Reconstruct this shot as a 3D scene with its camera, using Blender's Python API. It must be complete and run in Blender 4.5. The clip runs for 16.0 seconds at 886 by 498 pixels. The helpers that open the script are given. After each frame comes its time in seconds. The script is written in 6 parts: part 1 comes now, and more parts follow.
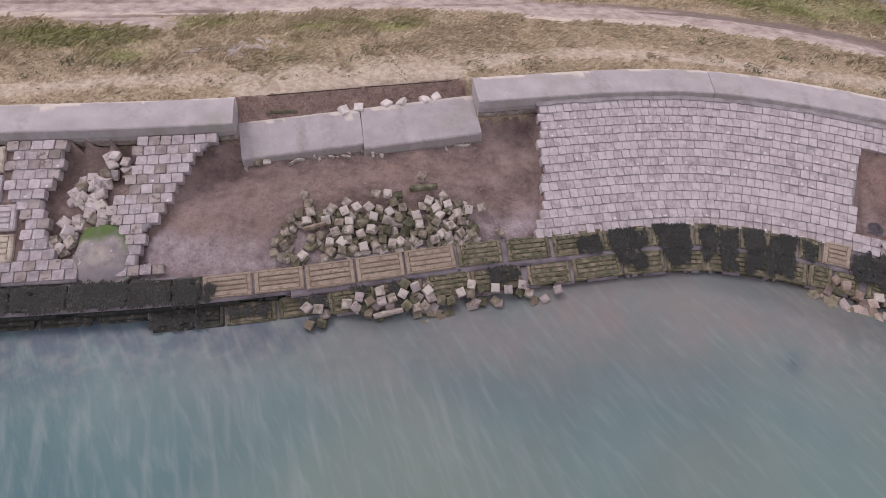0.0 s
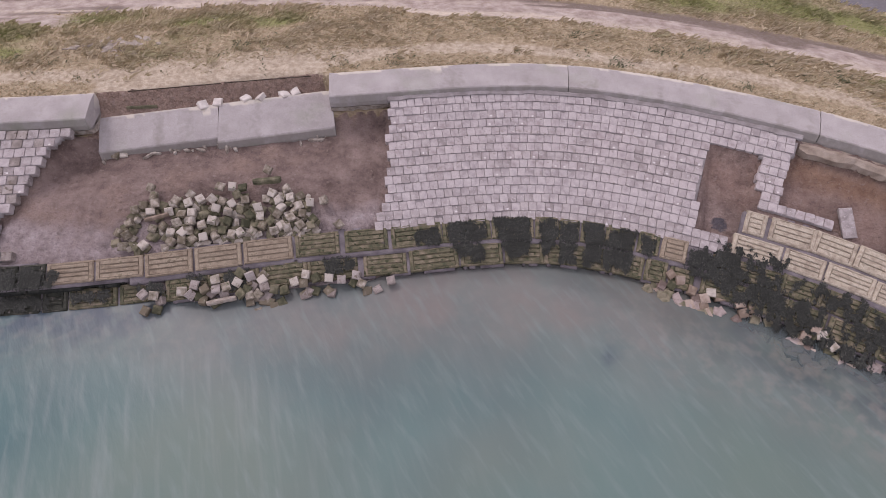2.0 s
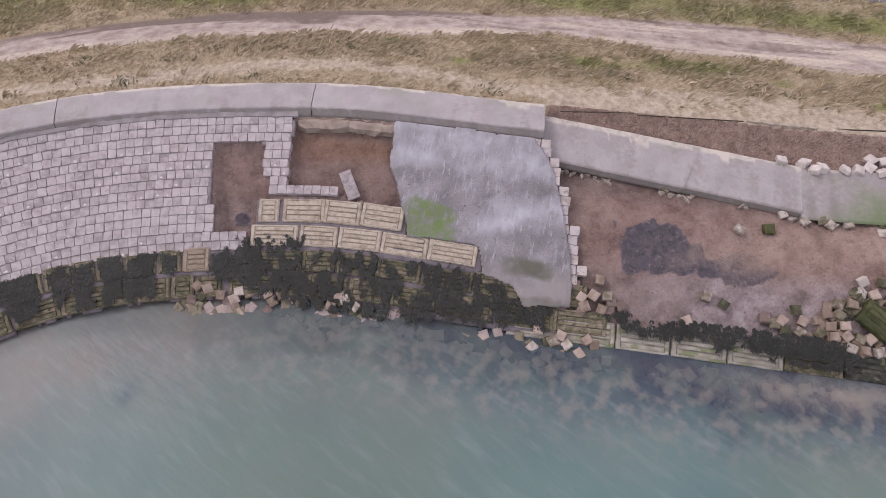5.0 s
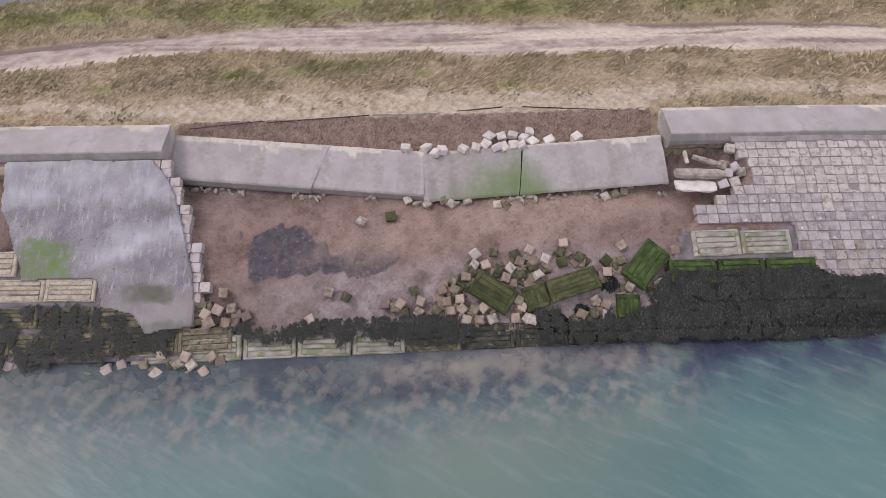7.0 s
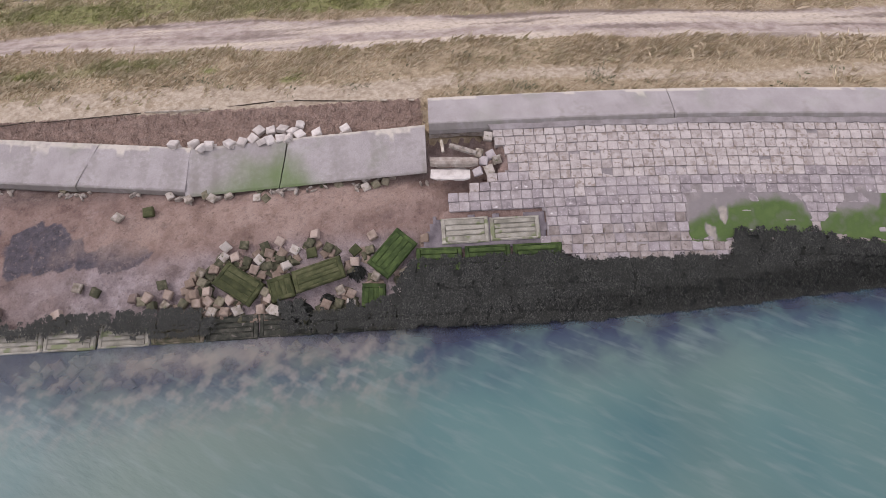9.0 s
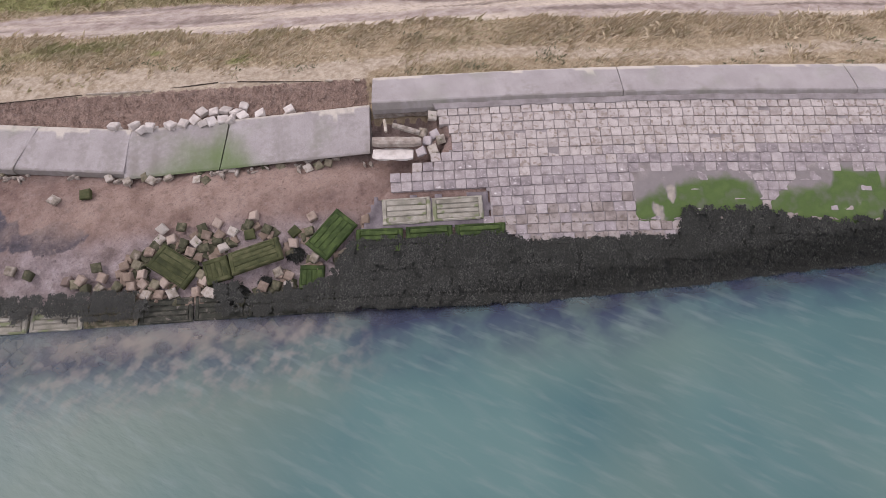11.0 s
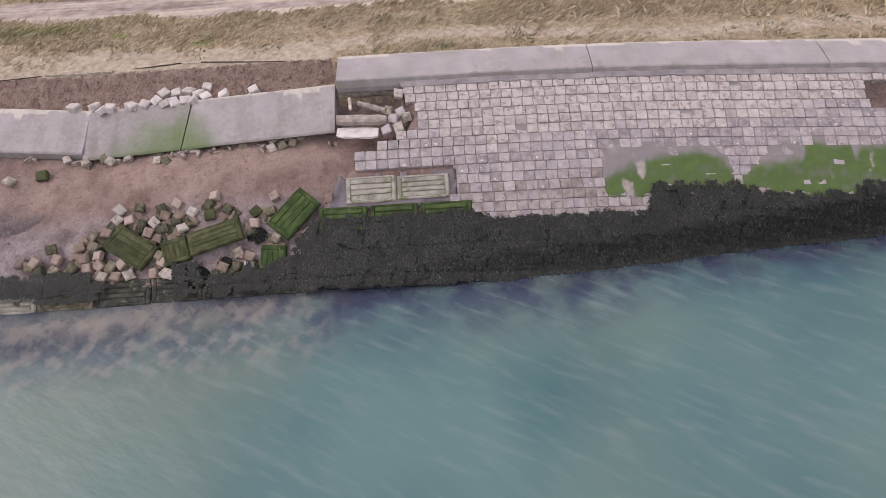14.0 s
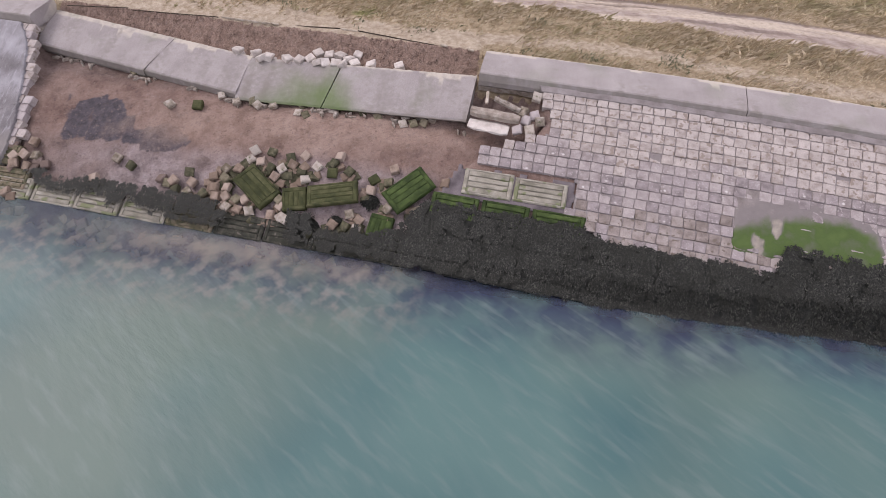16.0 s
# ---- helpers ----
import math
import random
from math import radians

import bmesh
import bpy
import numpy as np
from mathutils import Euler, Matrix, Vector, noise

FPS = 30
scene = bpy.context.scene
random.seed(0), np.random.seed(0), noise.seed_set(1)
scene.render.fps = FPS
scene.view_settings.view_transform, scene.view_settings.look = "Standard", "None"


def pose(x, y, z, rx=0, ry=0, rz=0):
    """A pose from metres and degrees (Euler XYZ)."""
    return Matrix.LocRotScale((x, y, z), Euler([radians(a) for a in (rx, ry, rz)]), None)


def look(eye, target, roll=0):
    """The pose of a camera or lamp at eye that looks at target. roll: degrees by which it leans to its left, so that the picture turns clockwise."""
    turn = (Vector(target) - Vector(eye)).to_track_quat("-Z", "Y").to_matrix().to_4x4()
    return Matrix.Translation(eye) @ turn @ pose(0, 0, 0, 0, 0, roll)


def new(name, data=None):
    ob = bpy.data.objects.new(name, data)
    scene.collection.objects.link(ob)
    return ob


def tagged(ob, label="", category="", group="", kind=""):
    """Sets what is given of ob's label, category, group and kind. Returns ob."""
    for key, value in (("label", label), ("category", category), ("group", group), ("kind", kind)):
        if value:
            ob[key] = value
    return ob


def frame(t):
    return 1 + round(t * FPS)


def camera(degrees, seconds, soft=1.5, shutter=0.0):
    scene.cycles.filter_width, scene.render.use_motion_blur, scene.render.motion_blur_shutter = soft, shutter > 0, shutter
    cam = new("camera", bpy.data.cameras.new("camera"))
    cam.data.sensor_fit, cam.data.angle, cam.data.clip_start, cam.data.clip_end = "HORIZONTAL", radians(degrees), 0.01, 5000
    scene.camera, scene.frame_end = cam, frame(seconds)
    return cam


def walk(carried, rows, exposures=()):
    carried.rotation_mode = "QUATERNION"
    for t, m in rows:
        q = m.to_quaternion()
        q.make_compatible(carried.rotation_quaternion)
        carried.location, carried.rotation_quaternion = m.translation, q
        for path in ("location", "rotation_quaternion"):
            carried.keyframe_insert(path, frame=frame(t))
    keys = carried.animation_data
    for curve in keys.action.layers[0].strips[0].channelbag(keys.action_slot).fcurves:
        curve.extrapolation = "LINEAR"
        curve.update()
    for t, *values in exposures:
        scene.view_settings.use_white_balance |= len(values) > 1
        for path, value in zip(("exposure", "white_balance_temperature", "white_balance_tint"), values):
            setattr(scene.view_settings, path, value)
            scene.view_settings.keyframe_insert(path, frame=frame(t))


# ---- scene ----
# Sea wall in a shallow bay: camera, light, then ground, water, wall, revetment, rubble, plants.
cam = camera(78.54, 16.0, soft=0.8)
PATH = [
    (0.0, 0.702, -5.146, 12.691, 4.62, -52.62, 4.28),
    (0.5, 1.757, -5.115, 12.768, 5.26, -52.72, 3.73),
    (1.0, 3.013, -4.998, 12.929, 6.29, -53.09, 2.97),
    (1.5, 4.491, -4.772, 13.133, 7.61, -53.59, 2.09),
    (2.0, 5.998, -4.523, 13.341, 8.71, -54.07, 1.57),
    (2.5, 7.635, -4.243, 13.458, 9.06, -54.31, 0.74),
    (3.0, 9.611, -3.981, 13.460, 5.24, -54.28, -1.26),
    (3.5, 11.614, -3.797, 13.445, 0.50, -54.52, -2.85),
    (6.0, 19.870, -5.126, 13.154, -18.62, -53.36, 1.87),
    (6.5, 22.201, -5.886, 13.210, -21.31, -53.18, 0.77),
    (7.0, 24.614, -6.751, 13.168, -22.35, -53.00, -0.42),
    (7.5, 26.990, -7.691, 13.176, -22.87, -53.11, -0.98),
    (8.0, 28.856, -8.476, 13.206, -23.04, -53.30, -1.45),
    (8.5, 30.228, -9.235, 13.206, -21.80, -53.35, -2.31),
    (9.0, 31.115, -9.790, 13.086, -21.28, -53.26, -2.67),
    (11.5, 32.712, -10.833, 12.218, -20.74, -52.91, -3.41),
    (12.0, 32.868, -11.008, 12.031, -20.86, -52.75, -3.38),
    (12.5, 33.008, -11.135, 11.884, -20.92, -52.71, -3.37),
    (13.0, 33.087, -11.292, 11.731, -21.07, -52.33, -3.23),
    (13.5, 33.130, -11.362, 11.659, -21.39, -52.20, -3.24),
    (14.0, 33.142, -11.386, 11.604, -21.37, -52.18, -3.29),
    (14.5, 33.070, -11.402, 11.557, -19.14, -52.03, -2.81),
    (15.0, 32.875, -11.383, 11.484, -13.94, -51.67, -1.71),
    (15.5, 32.669, -11.416, 11.381, -10.02, -51.14, -0.59),
    (16.0, 32.608, -11.411, 11.370, -7.50, -51.00, 0.01),
]


def eye_pose(x, y, z, yaw, pitch, roll):
    a, p = radians(yaw), radians(pitch)
    way = Vector((-math.sin(a) * math.cos(p), math.cos(a) * math.cos(p), math.sin(p)))
    eye = Vector((x, y, z))
    return look(eye, eye + way, roll)


walk(cam, [(t, eye_pose(*row)) for t, *row in PATH], [(0.0, 0.01, 6310, 23), (3.7, 0.0, 6290, 23), (7.0, 0.03, 6220, 17), (9.0, 0.04, 6255, 18), (16.0, 0.06, 6360, 19)])

# ---- world and sun: bright overcast sky ----
world = bpy.data.worlds.new("overcast_sky")
scene.world = world
world.use_nodes = True
wn, wl = world.node_tree.nodes, world.node_tree.links
sky = wn.new("ShaderNodeTexSky")
sky.sky_type, sky.sun_disc = "NISHITA", False
sky.sun_elevation, sky.sun_rotation = radians(50), radians(-55)
sky.air_density, sky.dust_density, sky.ozone_density = 1.0, 4.0, 1.0
haze = wn.new("ShaderNodeMix")
haze.data_type = "RGBA"
haze.inputs["Factor"].default_value = 0.72
haze.inputs["B"].default_value = (8.3, 8.0, 8.4, 1)
wl.new(sky.outputs[0], haze.inputs["A"])
wl.new(haze.outputs["Result"], wn["Background"].inputs["Color"])
wn["Background"].inputs["Strength"].default_value = 0.135
sun = new("sun", bpy.data.lights.new("sun", "SUN"))
sun.data.energy, sun.data.angle, sun.data.color = 1.0, radians(18), (1.0, 0.96, 0.9)
sun.matrix_world = look((-26, 18, 38), (0, 0, 0))

# ---- plan: the wall's back edge as a smooth line; s runs along it, d goes seaward from it ----
CTRL = np.array([(-26, 1.6), (-19.5, 3.7), (-12.9, 5.4), (-6.64, 7.05), (0.02, 9.37), (7.55, 11.3), (15.27, 10.5), (22.02, 8.08),
                 (28.9, 5.57), (35.8, 3.05), (42.68, 0.3), (48.6, -2.48), (55, -5.6), (62, -9.2)])


def line_points():
    out = []
    for i in range(1, len(CTRL) - 2):
        a, b, c, e = CTRL[i - 1:i + 3]
        for t in np.linspace(0, 1, 120, endpoint=False):
            out.append(0.5 * (2 * b + (c - a) * t + (2 * a - 5 * b + 4 * c - e) * t * t + (3 * b - a - 3 * c + e) * t ** 3))
    return np.array(out)


LINE = line_points()
ALONG = np.r_[0, np.cumsum(np.linalg.norm(np.diff(LINE, axis=0), axis=1))]
ALONG -= ALONG[np.argmin(np.linalg.norm(LINE - [0.02, 9.37], axis=1))]
TANG = np.gradient(LINE, axis=0)
TANG /= np.linalg.norm(TANG, axis=1)[:, None]
FALL = 0.43                 # the revetment's fall per metre seaward
NOSE = 1.2                  # plan width of the coping


def tangent(s):
    t = np.array([np.interp(s, ALONG, TANG[:, 0]), np.interp(s, ALONG, TANG[:, 1])])
    return t / np.linalg.norm(t, axis=0)


def plan(s, d):
    x, y = np.interp(s, ALONG, LINE[:, 0]), np.interp(s, ALONG, LINE[:, 1])
    t = tangent(s)
    return x + d * t[1], y - d * t[0]


def slope_z(d):
    return 2.42 - FALL * (np.asarray(d) - NOSE)


def on_slope(s, d, h=0.0, turn=0.0, rx=0.0, ry=0.0):
    """A pose on the revetment: x along the wall, y up the slope, z out of it."""
    x, y = plan(s, d)
    t = tangent(s)
    ax = Vector((t[0], t[1], 0))
    ay = Vector((-t[1], t[0], FALL)).normalized()
    az = ax.cross(ay)
    m = Matrix((ax, ay, az)).transposed().to_4x4()
    m.translation = Vector((float(x), float(y), float(slope_z(d)))) + az * h
    return m @ pose(0, 0, 0, rx, ry, turn)


def inverse(x, y):
    """s and d of many places."""
    x, y = np.asarray(x, float), np.asarray(y, float)
    s, d = np.empty(len(x)), np.empty(len(x))
    coarse = slice(None, None, 6)
    px, py = LINE[coarse, 0], LINE[coarse, 1]
    for a in range(0, len(x), 4000):
        b = slice(a, a + 4000)
        i = ((x[b, None] - px) ** 2 + (y[b, None] - py) ** 2).argmin(1) * 6
        qx, qy, tx, ty = x[b] - LINE[i, 0], y[b] - LINE[i, 1], TANG[i, 0], TANG[i, 1]
        s[b], d[b] = ALONG[i] + qx * tx + qy * ty, qx * ty - qy * tx
    return s, d


def step(x, a, b):
    u = np.clip((np.asarray(x, float) - a) / (b - a), 0, 1)
    return u * u * (3 - 2 * u)


def sag(s, d):
    """How far the toe has bent down to the water, 0 to 1."""
    edge = np.interp(s, *SHORE)
    return step(d, edge - 0.6, edge + 0.08) * step(s, 38.5, 43.0)


RNG = np.random.default_rng(7)
LATTICE = RNG.random((256, 256))


def wave_noise(x, y, size):
    """Smooth value noise, 0 to 1."""
    x, y = np.asarray(x, float) / size, np.asarray(y, float) / size
    i, j = np.floor(x).astype(int), np.floor(y).astype(int)
    u, v = x - i, y - j
    u, v = u * u * (3 - 2 * u), v * v * (3 - 2 * v)
    g = lambda a, b: LATTICE[a % 256, b % 256]
    return (g(i, j) * (1 - u) + g(i + 1, j) * u) * (1 - v) + (g(i, j + 1) * (1 - u) + g(i + 1, j + 1) * u) * v


def rough(x, y, size):
    return (wave_noise(x, y, size) + 0.5 * wave_noise(x + 31, y + 7, size / 2.1) + 0.25 * wave_noise(x + 5, y + 57, size / 4.3)) / 1.75


def inside(s, d, poly):
    """Whether places lie inside a polygon of the plan."""
    s, d = np.asarray(s, float), np.asarray(d, float)
    hit = np.zeros(s.shape, bool)
    n = len(poly)
    for k in range(n):
        (a, b), (c, e) = poly[k], poly[(k + 1) % n]
        if b != e:
            hit ^= ((b > d) != (e > d)) & (s < (c - a) * (d - b) / (e - b) + a)
    return hit


# ---- materials ----
def material(name, colours, scale=4.0, fine=40.0, roughness=0.9, bump=0.3, depth=0.02, spots=None, island=0.0, detail=0.35, stretch=(1, 1, 1)):
    """A mottled surface: a ramp of colours over broad noise, fine grain over it, and relief."""
    m = bpy.data.materials.new(name)
    m.use_nodes = True
    n, l = m.node_tree.nodes, m.node_tree.links
    bsdf = n["Principled BSDF"]
    where = n.new("ShaderNodeTexCoord")
    place = n.new("ShaderNodeMapping")
    place.inputs["Scale"].default_value = stretch
    info = n.new("ShaderNodeObjectInfo")
    shift = n.new("ShaderNodeVectorMath")
    shift.operation = "MULTIPLY_ADD"
    shift.inputs[1].default_value = (37, 53, 29)
    l.new(info.outputs["Random"], shift.inputs[0])
    l.new(where.outputs["Object"], shift.inputs[2])
    l.new(shift.outputs[0], place.inputs["Vector"])
    broad, grain = n.new("ShaderNodeTexNoise"), n.new("ShaderNodeTexNoise")
    broad.inputs["Scale"].default_value, broad.inputs["Detail"].default_value = scale, 6
    grain.inputs["Scale"].default_value, grain.inputs["Detail"].default_value = fine, 4
    l.new(place.outputs[0], broad.inputs["Vector"])
    l.new(place.outputs[0], grain.inputs["Vector"])
    ramp = n.new("ShaderNodeValToRGB")
    el = ramp.color_ramp.elements
    for k, c in enumerate(colours):
        p = 0.3 + 0.4 * k / max(1, len(colours) - 1)
        e = el[k] if k < 2 else el.new(p)
        e.position, e.color = p, (*c, 1)
    el[0].position = 0.3
    blend = n.new("ShaderNodeMath")
    blend.operation = "MULTIPLY_ADD"
    blend.inputs[1].default_value = island
    l.new(info.outputs["Random"], blend.inputs[0])
    level = n.new("ShaderNodeMath")
    level.operation = "SUBTRACT"
    level.inputs[1].default_value = island / 2
    l.new(broad.outputs["Fac"], level.inputs[0])
    l.new(level.outputs[0], blend.inputs[2])
    l.new(blend.outputs[0], ramp.inputs["Fac"])
    mul = n.new("ShaderNodeMix")
    mul.data_type, mul.blend_type = "RGBA", "OVERLAY"
    mul.inputs["Factor"].default_value = detail
    l.new(ramp.outputs["Color"], mul.inputs["A"])
    grey = n.new("ShaderNodeRGBToBW")
    l.new(grain.outputs["Color"], grey.inputs[0])
    l.new(grey.outputs[0], mul.inputs["B"])
    out = mul.outputs["Result"]
    if spots:
        size, limit, colour = spots
        cells = n.new("ShaderNodeTexNoise")
        cells.inputs["Scale"].default_value, cells.inputs["Detail"].default_value = size, 2
        l.new(place.outputs[0], cells.inputs["Vector"])
        edge = n.new("ShaderNodeMapRange")
        edge.inputs["From Min"].default_value, edge.inputs["From Max"].default_value = limit, limit + 0.06
        l.new(cells.outputs["Fac"], edge.inputs["Value"])
        over = n.new("ShaderNodeMix")
        over.data_type = "RGBA"
        over.inputs["B"].default_value = (*colour, 1)
        l.new(edge.outputs[0], over.inputs["Factor"])
        l.new(out, over.inputs["A"])
        out = over.outputs["Result"]
    l.new(out, bsdf.inputs["Base Color"])
    bsdf.inputs["Roughness"].default_value = roughness
    bsdf.inputs["Specular IOR Level"].default_value = 0.25
    relief = n.new("ShaderNodeBump")
    relief.inputs["Strength"].default_value, relief.inputs["Distance"].default_value = bump, depth
    l.new(grain.outputs["Fac"], relief.inputs["Height"])
    l.new(relief.outputs[0], bsdf.inputs["Normal"])
    return m


def over_layer(m, attribute, colour_a, colour_b, scale=9.0, roughness=None, lo=0.75, hi=1.25):
    """Lay a growth or stain over a material where a mesh attribute says so, broken up by noise."""
    n, l = m.node_tree.nodes, m.node_tree.links
    bsdf = n["Principled BSDF"]
    under = bsdf.inputs["Base Color"].links[0].from_socket
    attr = n.new("ShaderNodeAttribute")
    attr.attribute_name = attribute
    where = n.new("ShaderNodeTexCoord")
    tex = n.new("ShaderNodeTexNoise")
    tex.inputs["Scale"].default_value, tex.inputs["Detail"].default_value = scale, 6
    l.new(where.outputs["Object"], tex.inputs["Vector"])
    add = n.new("ShaderNodeMath")
    add.operation = "ADD"
    l.new(attr.outputs["Fac"], add.inputs[0])
    l.new(tex.outputs["Fac"], add.inputs[1])
    edge = n.new("ShaderNodeMapRange")
    edge.inputs["From Min"].default_value, edge.inputs["From Max"].default_value = lo, hi
    l.new(add.outputs[0], edge.inputs["Value"])
    tone = n.new("ShaderNodeMix")
    tone.data_type = "RGBA"
    tone.inputs["A"].default_value, tone.inputs["B"].default_value = (*colour_a, 1), (*colour_b, 1)
    l.new(tex.outputs["Fac"], tone.inputs["Factor"])
    mix = n.new("ShaderNodeMix")
    mix.data_type = "RGBA"
    l.new(edge.outputs[0], mix.inputs["Factor"])
    l.new(under, mix.inputs["A"])
    l.new(tone.outputs["Result"], mix.inputs["B"])
    l.new(mix.outputs["Result"], bsdf.inputs["Base Color"])
    if roughness is not None:
        rough_mix = n.new("ShaderNodeMapRange")
        rough_mix.inputs["To Min"].default_value, rough_mix.inputs["To Max"].default_value = bsdf.inputs["Roughness"].default_value, roughness
        l.new(edge.outputs[0], rough_mix.inputs["Value"])
        l.new(rough_mix.outputs[0], bsdf.inputs["Roughness"])
    return m


CONCRETE = material("cast_concrete", [(0.315, 0.284, 0.273), (0.355, 0.322, 0.31), (0.395, 0.36, 0.348)], 1.6, 45, 0.9, 0.6, 0.012, (14, 0.7, (0.43, 0.395, 0.378)), 0, 0.42)
over_layer(CONCRETE, "bleach", (0.5, 0.45, 0.38), (0.56, 0.51, 0.44), 3)
# damp soak and streaks, plus painted shade on the nose's front and underside
over_layer(CONCRETE, "damp_shade", (0.2, 0.18, 0.16), (0.29, 0.262, 0.238), 7)
over_layer(CONCRETE, "algae", (0.075, 0.13, 0.03), (0.155, 0.215, 0.08), 0.9, None, 0.55, 1.35)
RAW = material("broken_concrete", [(0.2, 0.17, 0.14), (0.36, 0.31, 0.26), (0.46, 0.42, 0.37)], 7, 40, 0.95, 0.8, 0.05)
def dotted(m, share, radius, colour):
    """A pale lifting hole or lichen dot in the middle of some of the pieces."""
    n, l = m.node_tree.nodes, m.node_tree.links
    bsdf = n["Principled BSDF"]
    under = bsdf.inputs["Base Color"].links[0].from_socket
    where, info = n.new("ShaderNodeTexCoord"), n.new("ShaderNodeObjectInfo")
    flat = n.new("ShaderNodeVectorMath")
    flat.operation = "MULTIPLY"
    flat.inputs[1].default_value = (1, 1.2, 0)
    ragged, shove, hop = n.new("ShaderNodeTexNoise"), n.new("ShaderNodeVectorMath"), n.new("ShaderNodeVectorMath")
    ragged.inputs["Scale"].default_value = 22
    l.new(where.outputs["Object"], ragged.inputs["Vector"])
    shove.operation = hop.operation = "MULTIPLY_ADD"
    shove.inputs[1].default_value = (0.09, 0.09, 0)
    l.new(ragged.outputs["Color"], shove.inputs[0])
    l.new(where.outputs["Object"], shove.inputs[2])
    hop.inputs[1].default_value = (-0.5, 0.35, 0)
    l.new(info.outputs["Random"], hop.inputs[0])
    l.new(shove.outputs[0], hop.inputs[2])
    l.new(hop.outputs[0], flat.inputs[0])
    length = n.new("ShaderNodeVectorMath")
    length.operation = "LENGTH"
    l.new(flat.outputs[0], length.inputs[0])
    near = n.new("ShaderNodeMapRange")
    near.inputs["From Min"].default_value, near.inputs["From Max"].default_value = radius * 1.4, radius * 0.7
    l.new(length.outputs["Value"], near.inputs["Value"])
    some = n.new("ShaderNodeMath")
    some.operation = "LESS_THAN"
    some.inputs[1].default_value = share
    l.new(info.outputs["Random"], some.inputs[0])
    both = n.new("ShaderNodeMath")
    both.operation = "MULTIPLY"
    l.new(near.outputs[0], both.inputs[0])
    l.new(some.outputs[0], both.inputs[1])
    mix = n.new("ShaderNodeMix")
    mix.data_type = "RGBA"
    mix.inputs["B"].default_value = (*colour, 1)
    l.new(both.outputs[0], mix.inputs["Factor"])
    l.new(under, mix.inputs["A"])
    l.new(mix.outputs["Result"], bsdf.inputs["Base Color"])
    return m


BLOCK_DOT = dotted(material("dotted_block", [(0.3, 0.255, 0.247), (0.405, 0.355, 0.347), (0.465, 0.415, 0.402)], 5, 70, 0.92, 0.5, 0.012, (9, 0.62, (0.3, 0.262, 0.24)), 0.18, 0.55), 0.17, 0.034, (0.6, 0.57, 0.54))
BLOCK_DARK = dotted(material("grey_damp_block", [(0.205, 0.177, 0.175), (0.3, 0.262, 0.259), (0.365, 0.322, 0.317)], 5, 70, 0.9, 0.5, 0.012, (16, 0.62, (0.45, 0.41, 0.40)), 0.2, 0.55), 0.07, 0.03, (0.54, 0.51, 0.49))
BLOCK_MID = dotted(material("mid_grey_block", [(0.255, 0.219, 0.21), (0.352, 0.31, 0.299), (0.422, 0.375, 0.361)], 5, 70, 0.92, 0.5, 0.012, (15, 0.63, (0.47, 0.43, 0.42)), 0.22, 0.6), 0.08, 0.034, (0.6, 0.57, 0.55))
MORTAR = material("pale_bedding_mortar", [(0.2, 0.176, 0.168), (0.275, 0.245, 0.238), (0.34, 0.308, 0.3)], 3, 50, 0.95, 0.7, 0.02)
JOINT = material("purple_grey_joint_mortar", [(0.105, 0.09, 0.094), (0.17, 0.148, 0.153), (0.235, 0.205, 0.21)], 2.5, 45, 0.92, 0.8, 0.02)
BLOCK_WARM = material("warm_pale_block", [(0.315, 0.271, 0.245), (0.425, 0.376, 0.346), (0.5, 0.447, 0.415)], 5, 70, 0.92, 0.5, 0.012, (8, 0.58, (0.285, 0.235, 0.2)), 0.2, 0.6)
BLOCK_BROWN = material("earth_stained_block", [(0.2, 0.167, 0.148), (0.295, 0.253, 0.23), (0.375, 0.33, 0.305)], 4, 60, 0.93, 0.6, 0.015, (7, 0.6, (0.17, 0.14, 0.115)), 0.3, 0.6)
BLOCK_RUST = material("rusty_toe_block", [(0.16, 0.12, 0.1), (0.265, 0.21, 0.185), (0.35, 0.29, 0.265)], 6, 70, 0.92, 0.5, 0.012, None, 0.5)
BLOCK = material("revetment_block", [(0.29, 0.252, 0.246), (0.395, 0.35, 0.343), (0.46, 0.412, 0.4)], 5, 70, 0.92, 0.5, 0.012, (15, 0.64, (0.50, 0.455, 0.43)), 0.2, 0.55)
LOOSE = material("weathered_loose_block", [(0.15, 0.125, 0.088), (0.3, 0.258, 0.208), (0.46, 0.41, 0.355)], 6, 60, 0.92, 0.6, 0.015, (8, 0.66, (0.12, 0.13, 0.07)), 0.5)
MOSSY = material("mossy_block", [(0.06, 0.06, 0.035), (0.13, 0.12, 0.075), (0.23, 0.20, 0.14)], 6, 60, 0.9, 0.6, 0.015, None, 0.4)
WHITE = material("clean_pale_block", [(0.43, 0.382, 0.34), (0.555, 0.502, 0.455), (0.65, 0.6, 0.547)], 5, 60, 0.9, 0.4, 0.01, None, 0.3)
RUST = material("ochre_block", [(0.2, 0.15, 0.112), (0.295, 0.228, 0.18), (0.385, 0.31, 0.255)], 5, 60, 0.9, 0.5, 0.012, None, 0.5)
PANEL = material("ochre_panel", [(0.19, 0.146, 0.104), (0.27, 0.216, 0.158), (0.34, 0.281, 0.21)], 6, 60, 0.9, 0.7, 0.015, (6, 0.62, (0.2, 0.16, 0.11)), 0.12, 0.6)
